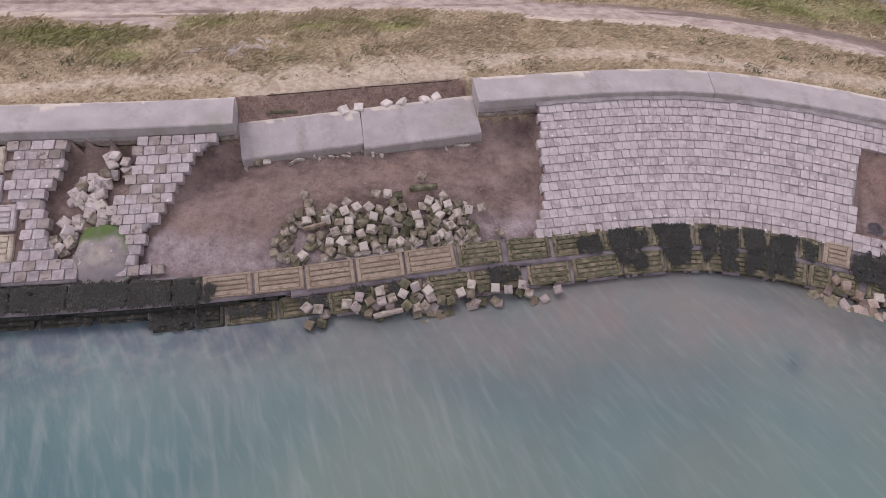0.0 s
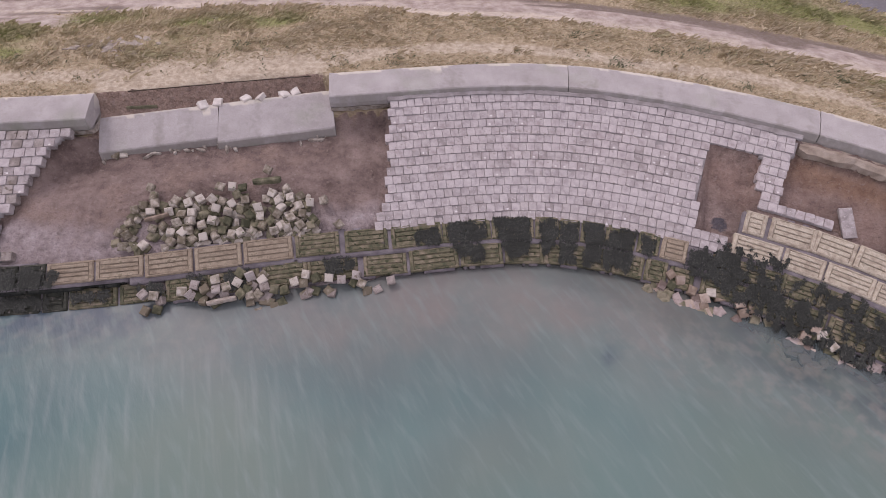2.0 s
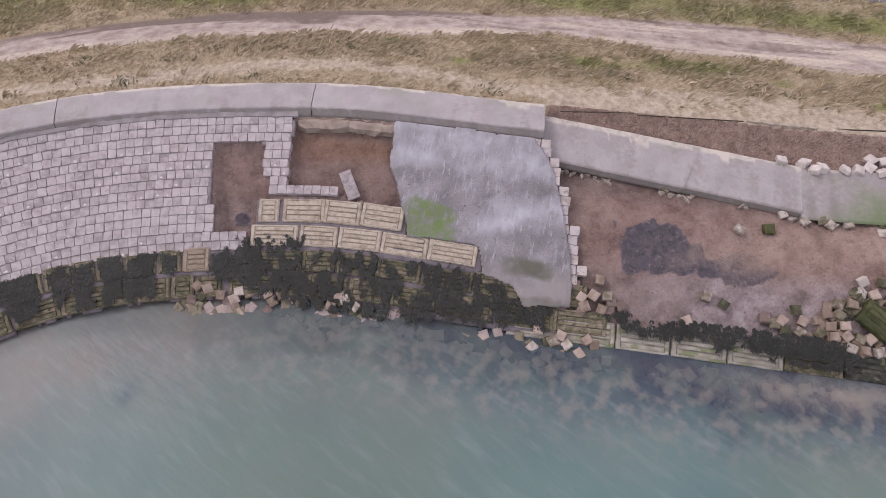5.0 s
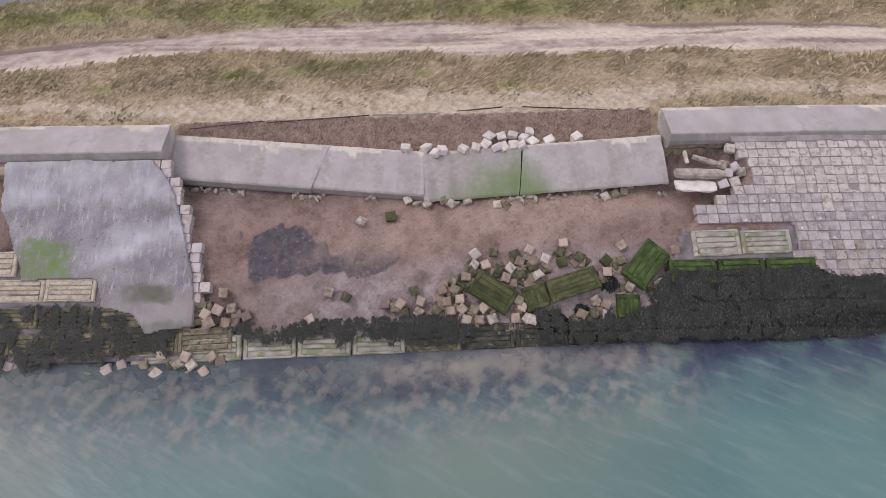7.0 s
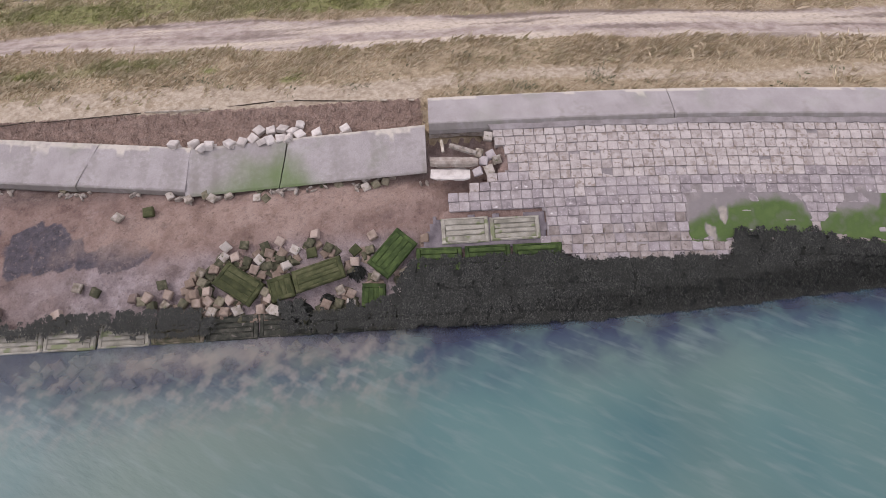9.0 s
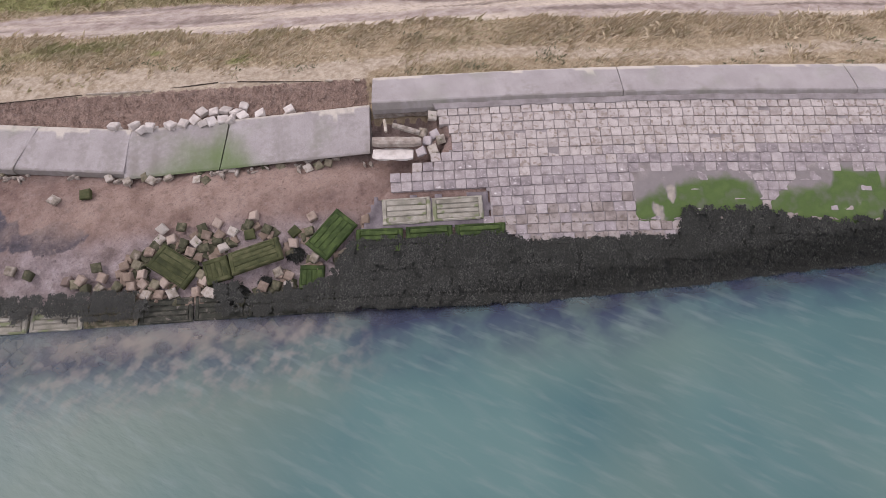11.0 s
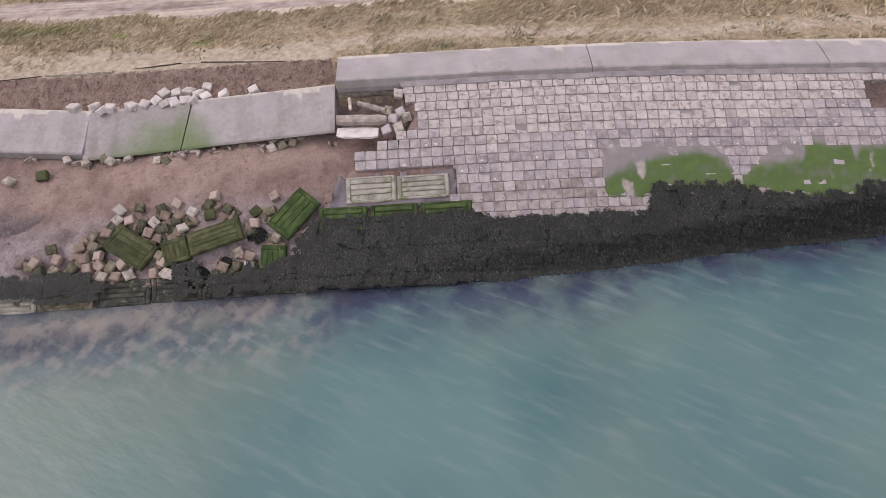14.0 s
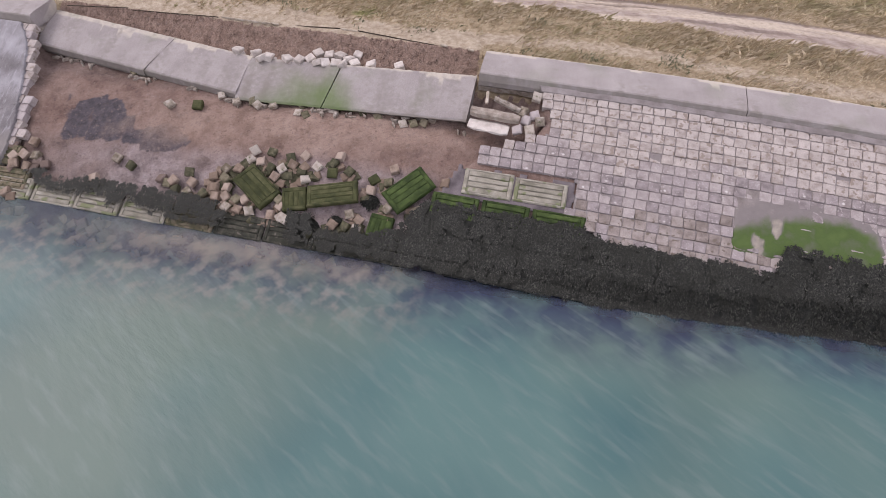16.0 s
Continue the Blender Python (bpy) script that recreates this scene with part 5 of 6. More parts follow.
# ---- black weed ----
def weed(name, regions, density, label, seed, lift=0.0, thin=0.0, rag=0.55, rims=()):
    """Tufts of weed hanging over the toe: one mesh of many small bent fronds."""
    rng = np.random.default_rng(seed)
    V, F = [], []
    for poly in regions:
        lo, hi = np.min(poly, 0), np.max(poly, 0)
        n_ = int((hi[0] - lo[0]) * (hi[1] - lo[1]) * density)
        s, d = rng.uniform(lo[0], hi[0], n_), rng.uniform(lo[1], hi[1], n_)
        seam = (np.abs((s + 0.3 * np.sin(np.floor(d / 0.62))) % 1.22 - 0.6) > 0.045) & (np.abs((d - 5.02) % 0.62 - 0.31) < 0.27)
        if len(rims):
            off = np.abs(s[:, None] - np.asarray(rims)[None, :]).min(1)
            seam = (off > 0.075) & (np.abs(d - 5.0) > 0.06) & (np.abs(d - 5.7) > 0.06)
        joint = ~seam
        seam &= np.abs((d - 5.02) % 0.1625 - 0.08) < rng.uniform(0.04, 0.075, n_)
        keep = inside(s + rag * (rough(s, d, 0.3) - 0.5), d + rag * 1.3 * (rough(s * 1.8 + 7, d, 0.35) - 0.5), poly) & (seam | (rng.random(n_) < np.where(joint, 0.3 * rough(s, d, 0.9), 0.2))) & (rough(s * 2.2 + 3, d * 1.3, 0.4) > thin)
        s, d = s[keep], d[keep]
        x, y = plan(s, d)
        t = tangent(s)
        z = (slope_z(d) + 0.03 + lift) * (1 - sag(s, d))
        for k in range(3):
            a = rng.normal(0, 0.55, len(s))
            ln, wd = rng.uniform(0.035, 0.1, len(s)), rng.uniform(0.008, 0.019, len(s))
            along, down = np.sin(a), np.cos(a)
            dx, dy = t[0] * along + t[1] * down, t[1] * along - t[0] * down
            wx, wy = -dy * wd, dx * wd
            ox, oy = rng.normal(0, 0.022, (2, len(s)))
            h = rng.uniform(0.002, 0.014, len(s))
            zz = z - FALL * (t[1] * ox - t[0] * oy)
            p0, p1 = np.stack([x + ox - wx * 0.5, y + oy - wy * 0.5, zz], 1), np.stack([x + ox + wx * 0.5, y + oy + wy * 0.5, zz], 1)
            mx, my = x + ox + dx * ln * 0.5, y + oy + dy * ln * 0.5
            mz = zz - FALL * down * ln * 0.5 + h
            p2, p3 = np.stack([mx + wx, my + wy, mz], 1), np.stack([mx - wx, my - wy, mz], 1)
            tip = np.stack([x + ox + dx * ln, y + oy + dy * ln, zz - FALL * down * ln + 0.01], 1)
            base = sum(len(v) for v in V)
            m_ = len(s)
            V.append(np.concatenate([p0, p1, p2, p3, tip]))
            i = np.arange(m_) + base
            F += np.stack([i, i + m_, i + 2 * m_, i + 3 * m_], 1).tolist()
            F += np.stack([i + 3 * m_, i + 2 * m_, i + 4 * m_], 1).tolist()
    me = mesh_of(name, np.concatenate(V), F, WEED)
    return tagged(new(name, me), label, "seaweed", kind="stuff")


weed("seaweed", [[(36.8, 4.85), (41.1, 4.86), (41.8, 5.1), (45.9, 5.05), (46.1, 4.35), (48.6, 4.3), (49.0, 4.6), (51.3, 4.6), (51.6, 4.3), (58, 4.3), (58, 4.7), (52.1, 5.28), (49.6, 5.63), (46.4, 6.14), (43.2, 6.45), (40, 6.58), (36.6, 6.5), (36.2, 5.6)]], 2100, "dense black bladder weed hanging on the toe", 3, 0.035, 0.34, 0.22)
weed("seaweed", [[(13.3, 4.75), (15.6, 4.85), (15.4, 5.35), (17.0, 5.1), (21.5, 5.15), (22.3, 5.6), (23.9, 5.75), (23.6, 6.3), (21, 6.5), (17.5, 6.7), (14.5, 6.2), (13.4, 5.7)]], 1900, "black weed over the toe panels", 4, 0.0, 0.46)
weed("seaweed", [[(24.8, 5.75), (30.5, 5.7), (31.3, 5.95), (31.3, 6.4), (29.2, 6.35), (28.6, 6.2), (25.5, 6.05)], [(33.9, 6.02), (36.9, 5.75), (36.9, 6.5), (33.9, 6.55)], [(33.0, 5.7), (33.7, 5.6), (33.8, 6.4), (33.1, 6.5)]], 1900, "black weed on the lowest panels", 5, 0.02, 0.2)
weed("seaweed", [[(-18, 4.4), (-12.9, 4.5), (-12.6, 5.05), (-9.7, 5.0), (-8.6, 5.15), (-8.0, 5.2), (-8.0, 5.58), (-9.5, 5.66), (-18, 5.66)]], 2000, "black weed over the toe panels", 6, 0.03, 0.2, 0.25, ROW)
sheet("weed_mat", [(36.9, 4.9), (41.1, 4.9), (41.8, 5.18), (45.9, 5.12), (46.2, 4.45), (48.6, 4.4), (49.0, 4.7), (51.3, 4.7), (51.6, 4.4), (57.5, 4.4), (57.5, 4.7), (52.1, 5.26), (49.6, 5.61), (46.4, 6.12), (43.2, 6.44), (40, 6.57), (37, 6.55), (36.4, 5.7)], 0.02, WEED_MAT,
      "matted dark weed felt under the fronds", 0.05, kind="stuff", ragged=0.05, skirt=0.7, category="seaweed")
sheet("weed_mat", [(-18, 5.48), (-6.2, 5.48), (-6.2, 5.7), (-18, 5.72)], -0.085, WEED_MAT, "dark weed felt hanging to the water", 0.07, kind="stuff", ragged=0.04, skirt=0.75, category="seaweed")
weed("seaweed", [[(-9.2, 5.75), (-7.9, 5.75), (-8.0, 6.05), (-9.2, 6.1)], [(-7.5, 5.75), (-6.5, 5.76), (-6.6, 6.05), (-7.4, 6.0)]], 1700, "black weed on half-sunk panels", 8, -0.2, 0.25, 0.35)
sheet("joint_mortar", [(-9.3, 5.7), (-5.2, 5.7), (-5.1, 6.25), (-9.2, 6.2)], -0.29, JOINT, "purple-grey mortar between the slotted panels", 0.06, kind="stuff", ragged=0.06, skirt=0.6, category="mortar", even=0.4)
BAYWEED = [[(-8.6, 5.1), (-7.6, 5.1), (-7.8, 5.7), (-8.6, 5.7)], [(-3.6, 5.75), (-2.9, 5.75), (-3.0, 6.3), (-3.6, 6.3)], [(-0.6, 5.75), (0.4, 5.7), (0.3, 6.1), (-0.5, 6.2)], [(2.0, 5.3), (2.9, 5.15), (2.9, 5.6), (2.2, 5.65)], [(3.3, 5.1), (4.5, 5.15), (4.3, 6.1), (3.6, 6.2), (3.2, 5.6)], [(4.8, 5.05), (6.3, 5.05), (6.2, 5.9), (5.4, 6.2), (4.9, 5.7)], [(6.7, 5.1), (7.5, 5.1), (7.6, 5.7), (6.8, 6.2)],
           [(7.8, 5.2), (8.55, 5.15), (8.5, 6.2), (7.7, 6.3)], [(8.8, 5.1), (9.6, 5.1), (9.6, 6.2), (8.9, 6.3)], [(9.8, 5.15), (10.8, 5.1), (10.9, 6.1), (9.7, 6.3)], [(11.0, 5.15), (11.6, 5.15), (11.6, 5.7), (11.0, 5.7)], [(12.7, 5.2), (13.9, 5.0), (13.6, 5.9), (12.6, 5.8)],
           [(-5.8, 5.9), (-5.1, 5.8), (-5.2, 6.2), (-5.7, 6.2)], [(-4.6, 5.8), (-4.1, 5.7), (-4.2, 6.1)]]
weed("seaweed", BAYWEED, 1700, "patches of black weed on the toe panels", 7, 0.0, 0.22, 0.5, ROW)

# ---- loose blocks ----
LOOSE_SETS = {}


def loose_mesh(mat):
    if mat.name not in LOOSE_SETS:
        LOOSE_SETS[mat.name] = [block_mesh("block", 0.29, 0.27 + 0.02 * (k % 3), 0.15 + 0.03 * (k % 2), mat, 300 + k, 0.025, 0.016) for k in range(4)]
    return LOOSE_SETS[mat.name]


CHANCE = random.Random(21)


def heap_of(name, places, choices, label, h, tilt, scoured=False, scale=1.0, under=None):
    """Blocks too many or too deep to tell apart, joined."""
    V, F, slots = [], [], []
    for s, d in places:
        k = CHANCE.randrange(len(choices))
        me = CHANCE.choice(loose_mesh(choices[k]))
        m = on_slope(s, d, h + (float(scour(d)) if scoured else 0.0), CHANCE.uniform(0, 90), CHANCE.gauss(0, tilt), CHANCE.gauss(0, tilt)) @ Matrix.Scale(scale, 4)
        if under is not None:
            m.translation.z = min(m.translation.z, under - (0.35 * CHANCE.random() ** 2 if under < 0 else 0))
        base = len(V)
        V += [tuple(m @ v.co) for v in me.vertices]
        F += [tuple(base + i for i in p.vertices) for p in me.polygons]
        slots += [k] * len(me.polygons)
    return tagged(new(name, mesh_of(name, V, F, choices, False, None, slots)), label, "rubble", kind="stuff")



def drop_blocks(places, choices, label, group, h=0.08, tilt=14.0, scoured=False, scale=1.0):
    for s, d in places:
        mat = CHANCE.choice(choices)
        ob = new("loose_block", CHANCE.choice(loose_mesh(mat)))
        m = on_slope(s, d, h + (float(scour(d)) if scoured else 0.0), CHANCE.uniform(0, 90), CHANCE.gauss(0, tilt), CHANCE.gauss(0, tilt))
        ob.matrix_basis = m @ Matrix.Scale(scale, 4)
        tagged(ob, {"earth_stained_block": "loose earth-stained grey concrete block", "weathered_loose_block": "loose weathered concrete block lying in the heap", "mossy_block": "loose mossy green-brown concrete block", "clean_pale_block": "loose clean pale concrete block",
                    "ochre_block": "loose ochre-stained concrete block by the water", "revetment_block": "loose grey concrete block", "warm_pale_block": "pale warm-grey concrete block tumbled in the hollow"}.get(mat.name, label), "concrete block", group)


HEAP_A = [(-5.45, 3.22), (-5.37, 3.46), (-5.84, 3.81), (-5.62, 3.71), (-5.43, 3.89), (-5.33, 3.67), (-6, 4.16), (-6.26, 4.37), (-6.03, 4.52), (-6.29, 4.63), (-6.12, 4.79), (-5.63, 4.78), (-5.37, 4.36), (-5.15, 4.32), (-4.78, 3.66), (-4.64, 4.05), (-4.94, 3.99), (-4.76, 4.3), (-4.92, 4.52), (-4.63, 4.56), (-4.95, 4.77), (-4.64, 4.79), (-4.36, 4.8), (-4.46, 4.57), (-4.43, 4.29), (-4.36, 4.05), (-4.37, 3.56), (-4.46, 3.76), (-4.1, 3.69), (-4.01, 4.11), (-4.1, 4.43), (-4.07, 4.79), (-3.78, 3.76), (-3.8, 4.31), (-3.67, 4.02), (-3.48, 3.84), (-3.54, 3.41), (-3.17, 3.44), (-2.91, 3.51), (-3.11, 3.74)]
HEAP_B = [(-3.22, 3.95), (-3.36, 4.21), (-3.38, 4.44), (-3.54, 4.67), (-3.79, 4.78), (-3.3, 4.79), (-2.82, 3.89), (-3.01, 4.16), (-2.75, 4.34), (-2.82, 4.58), (-3.04, 4.77), (-2.67, 4.81), (-2.42, 4.4), (-2.38, 4.65), (-2.47, 4.15), (-1.87, 4), (-1.78, 4.19), (-2.02, 3.78), (-1.6, 3.69), (-1.47, 3.93), (-1.13, 3.96), (-1.21, 4.21), (-1.89, 4.41), (-1.49, 4.51), (-1.1, 4.46), (-0.84, 4.19), (-0.42, 4.15), (-2.14, 4.59), (-1.78, 4.71), (-1.6, 4.83), (-1.19, 4.77), (-2, 4.87), (-0.81, 4.65), (-0.87, 4.82), (-2.13, 3.07), (0.08, 4.85)]
HEAP_C = [(28.38, 3.16), (31.51, 4.2), (32.03, 4.15), (31.49, 4.45), (31.78, 4.47), (31.22, 4.75), (31.4, 4.61), (30.87, 4.81), (29.82, 5.07), (29.97, 5.34), (30.56, 5.08), (30.66, 5.38), (30.91, 5.08), (31.02, 5.31), (31.08, 5.58), (30.77, 5.61), (30.73, 5.89), (31.16, 5.84), (31.53, 5.84), (31.88, 5.85), (31.4, 5.58), (31.64, 5.57), (29.25, 5.46), (29.52, 5.6), (29.91, 5.6), (30.38, 5.59), (32.11, 4.61), (32.33, 4.84)]
HEAP_D = [(32.75, 4.44), (32.71, 4.77), (32.62, 4.24), (33.03, 4.13), (32.47, 4.59), (33.46, 4.38), (33.11, 4.45), (33.23, 4.76), (33.06, 4.57), (34, 3.98), (33.88, 4.22), (34.39, 4.38), (35.59, 4.5), (35.67, 4.11), (37.17, 4.29), (36.56, 5.16), (35.72, 5.21), (32.8, 5.88), (32.47, 5.85), (32.7, 5.58), (32.62, 5.42), (34.3, 5.85), (34.73, 5.51), (35.04, 5.62), (34.66, 5.84), (35.02, 5.9), (35.15, 4.8)]
TOE_A = [(-3.83, 5.97), (-3.83, 6.2), (-3.54, 6.18), (-3.23, 6.12), (-2.84, 6.02), (-4.39, 6.03), (-4.15, 6.16), (-4.49, 6.28), (-4.72, 6.16), (-5.42, 6.18), (-5.68, 6.08), (-2.98, 6.34), (-2.67, 6.51), (-2.46, 6.3), (-2.52, 6.13), (-3.16, 5.88), (-1.89, 6.47), (-1.53, 6.3), (-1.17, 6.14), (-0.85, 6.27), (-0.37, 6.3), (0.04, 6.37), (0.54, 6.52), (1.32, 6.52), (-2.17, 6.44), (-2.92, 6.51), (-3.2, 6.41), (-1.23, 6.37), (0.4, 6.3)]
TOE_B = [(24.67, 4.94), (24.51, 5.35), (24.3, 5.65), (24.76, 5.69), (24.89, 5.33), (24.2, 5.44), (27.51, 5.03), (26.98, 5.68), (23.13, 6.37), (23.91, 6.64), (23.53, 6.59), (24.43, 6.47), (23.02, 6.82), (23.75, 6.44), (24.23, 6.82), (17.62, 6.34), (17.14, 6.56), (18.02, 6.49), (17.39, 6.25), (14.64, 6.28), (13.7, 6.22), (13.11, 6.31), (12.67, 6.13), (12.31, 6.03), (13.55, 6.41), (14.83, 6.5), (32.92, 5.92), (29.42, 5.39)]
PIT = [(-11, 2.49), (-11.12, 2.71), (-11.33, 3.45), (-11.05, 2.92), (-10.88, 2.88), (-10.58, 2.47), (-10.32, 2.22), (-10.51, 2.74), (-10.7, 2.99), (-10.49, 3.05), (-10.73, 3.25), (-10.38, 3.26), (-10.57, 3.41), (-10.41, 3.54), (-11.06, 3.41), (-11.16, 3.66), (-10.95, 3.54), (-11.59, 3.86), (-11.21, 3.93), (-11.47, 4.07), (-10.72, 3.6), (-11.69, 4.08), (-9.95, 2.02), (-9.92, 2.21), (-10.43, 1.7), (-10.4, 2.53), (-10.76, 2.52), (-10.57, 2.28)]
BELOW = [(29.69, 2.54), (30.24, 2.68), (30.72, 2.61), (30.94, 2.71), (31.4, 2.63), (32.26, 2.77), (32.55, 2.83), (32.35, 2.55), (32.84, 2.5), (33.25, 2.52), (34.21, 2.48), (34.67, 2.55), (26.47, 2.12), (26.74, 2.11), (35.45, 2.38), (35.89, 2.32), (36.3, 2.3), (35.48, 2.66), (35.77, 2.59), (36.06, 2.53), (-6.63, 1.93), (-6.38, 1.92), (-2.22, 1.91), (-1.89, 1.75), (-1.42, 1.64)]
END = [(38.87, 2.02), (39.24, 2.07), (39.42, 2.24), (39, 2.24), (38.8, 2.55), (39.15, 2.49), (39.21, 1.53)]
BEHIND = [(28.76, 4.73), (28.92, 4.42), (29.2, 4.42), (28.21, 4.94), (29.8, 4.22), (30.14, 4.09), (30.46, 4.1), (30.71, 3.94), (30.94, 3.8), (30.71, 4.41), (31.05, 4.25), (31.41, 4.19), (31.25, 3.75), (31.41, 3.67), (31.66, 3.96), (31.96, 4.1), (31.81, 3.7), (32.28, 3.54), (33.16, 3.35)]
BEHIND_W = [(-3.64, 7.83), (-3.29, 8.04), (-2.51, 8.4), (-2.11, 8.56), (-1.35, 8.83), (-1.05, 8.95)]
for heap in (HEAP_A, HEAP_B):
    drop_blocks(heap, [LOOSE, LOOSE, LOOSE, LOOSE, MOSSY], "", "heap of loose blocks", 0.27, 17, True, 0.82)
for heap in (HEAP_C, HEAP_D):
    drop_blocks(heap, [LOOSE, RUST, MOSSY, RUST], "", "loose blocks by the slabs", 0.18, 12, True, 0.86)
heap_of("heap_base", [(s + CHANCE.uniform(-0.25, 0.25), d + CHANCE.uniform(0.0, 0.25)) for s, d in (HEAP_A + HEAP_B) * 3 if -6.1 < s < -0.7 and d > 3.6], [MOSSY, LOOSE, MOSSY], "dark mossy blocks at the bottom of the heap", 0.13, 24, True, 0.84)
heap_of("heap_base", [(s + CHANCE.uniform(-0.25, 0.25), d + CHANCE.uniform(0.0, 0.25)) for s, d in (HEAP_C + HEAP_D) * 3 if s > 30 and d > 4.2], [MOSSY, RUST], "dark mossy blocks under the slabs", 0.08, 16, True, 0.86)
drop_blocks(TOE_A, [LOOSE, LOOSE, BLOCK_BROWN, MOSSY], "", "loose blocks at the water", 0.12, 12, False, 0.86)
heap_of("shore_rubble", [(s + CHANCE.gauss(0, 0.35), d + CHANCE.uniform(0.1, 0.45)) for s, d in TOE_A], [LOOSE, BLOCK_BROWN, MOSSY], "grey concrete blocks awash at the water", 0.03, 12, False, 0.86)
drop_blocks(TOE_B, [RUST, RUST, RUST, LOOSE], "", "loose blocks at the water", 0.03, 8, False, 0.9)
heap_of("shore_rubble", [(s + CHANCE.gauss(0, 0.3), d + CHANCE.uniform(-0.05, 0.3)) for s, d in TOE_B], [RUST, BLOCK_RUST, MOSSY], "rust-stained concrete blocks along the waterline", -0.02, 9, False, 0.88)
shore_line = []
for lo, hi, n_ in ((11.5, 14.3, 30), (15.0, 24.0, 26)):
    for k in range(n_):
        s = CHANCE.uniform(lo, hi)
        shore_line.append((s, float(np.interp(s, *SHORE)) - CHANCE.uniform(-0.08, 0.42)))
heap_of("shore_rubble", shore_line, [BLOCK_RUST, BLOCK_RUST, MOSSY, RUST], "dark rust-stained concrete blocks along the waterline", -0.03, 8, False, 0.88, 0.05)
drop_blocks([p for p in PIT if p[1] >= 2.4], [BLOCK_WARM, LOOSE, BLOCK_WARM], "", "blocks in the hollow", -0.12, 20)
drop_blocks([p for p in PIT if p[1] < 2.4], [BLOCK_WARM, LOOSE], "", "blocks in the hollow", -0.28, 16)
heap_of("heap_base", [(s + CHANCE.gauss(0, 0.14), d + CHANCE.gauss(0, 0.16)) for s, d in PIT], [BLOCK_WARM, LOOSE, WHITE], "pale blocks at the bottom of the hollow", -0.2, 24, False, 0.9)
drop_blocks(BELOW, [LOOSE, MOSSY], "", "blocks under the fallen wall", 0.08, 10, True, 0.8)
drop_blocks(END, [LOOSE, BLOCK], "", "blocks at the broken end", 0.02, 14, False, 0.9)
for x, y in BEHIND + [(x, y - 0.18) for x, y in BEHIND_W]:
    low = float(ground_fields(np.array([x]), np.array([y]))[2][0])
    heights = [max(low + 0.13, 2.1)]
    if heights[0] > low + 0.2:
        heights.append(heights[0] - 0.17)
    for z in heights:
        ob = new("loose_block", CHANCE.choice(loose_mesh(WHITE)))
        ob.matrix_basis = pose(x + 0.04, y + 0.03, z, CHANCE.gauss(0, 14), CHANCE.gauss(0, 14), CHANCE.uniform(0, 90))
        tagged(ob, "loose clean pale concrete block behind the fallen wall", "concrete block", "pale blocks behind the wall")
# blocks scattered over the shallow bed
drowned = []
for lo, hi, d0, d1, n_ in ((11.3, 15.0, 6.2, 7.6, 60), (15, 24, 6.8, 8.2, 130), (24, 33, 6.8, 8.3, 130), (33, 36.5, 6.6, 7.3, 30), (-6, -1, 6.7, 7.6, 24), (-10.2, -8.6, 5.9, 6.3, 5)):
    for k in range(n_):
        drowned.append((CHANCE.uniform(lo, hi), d0 + (d1 - d0) * CHANCE.random() ** 1.5))
heap_of("drowned_blocks", drowned, [SUNK, RUST, SUNK], "ochre blocks strewn under the shallow water", -0.05, 7, under=-0.11)

def rim_chips():
    """Broken bits of concrete along the lower edges of the fallen pieces."""
    r = random.Random(31)
    V, F = [], []
    for p, q in FRONTS:
        n_ = int(math.dist(p, q) * 5)
        for k in range(n_):
            u = r.random()
            if wave_noise(np.array([u * math.dist(p, q) + p[0]]), np.array([p[1]]), 0.9)[0] < 0.42:
                continue
            x, y = p[0] + (q[0] - p[0]) * u, p[1] + (q[1] - p[1]) * u
            s, d = inverse(np.array([x]), np.array([y]))
            x, y = plan(float(s[0]), float(d[0]) + r.uniform(0.0, 0.22))
            z = float(ground_fields(np.array([x]), np.array([y]))[2][0])
            a, w, l, h = r.uniform(0, 6.28), r.uniform(0.05, 0.2), r.uniform(0.03, 0.08), r.uniform(0.04, 0.12)
            base = len(V)
            ring = [(w * math.cos(g) * r.uniform(0.7, 1.2), l * math.sin(g) * r.uniform(0.7, 1.2)) for g in (0.2, 1.3, 2.6, 3.6, 5.0)]
            for zz, g in ((-0.04, 1.0), (h * 0.8, 0.95), (h, 0.6)):
                V += [(x + g * (e * math.cos(a) - o * math.sin(a)), y + g * (e * math.sin(a) + o * math.cos(a)), z + zz) for e, o in ring]
            for row in (0, 5):
                F += [(base + row + i, base + row + (i + 1) % 5, base + row + 5 + (i + 1) % 5, base + row + 5 + i) for i in range(5)]
            F.append(tuple(base + 10 + i for i in range(5)))
    return tagged(new("concrete_chips", mesh_of("concrete_chips", V, F, RAW)), "broken concrete chips under the fallen coping", "rubble", kind="stuff")


rim_chips()

# ---- big algae slabs in the heap ----
SLABS = [(31.13, 5.06), (31.73, 4.62), (32.64, 5.26), (32.22, 5.82), (33.37, 4.95), (34.75, 4.61), (34.9, 5.17), (33.51, 5.58), (32.69, 5.1), (33.32, 4.98), (33.47, 5.56), (32.88, 5.8), (35.51, 4.96), (36.34, 4), (37.04, 4.35), (36.08, 5.32), (35.36, 5.36), (36.01, 5.37), (35.97, 6.05), (35.33, 6.01)]


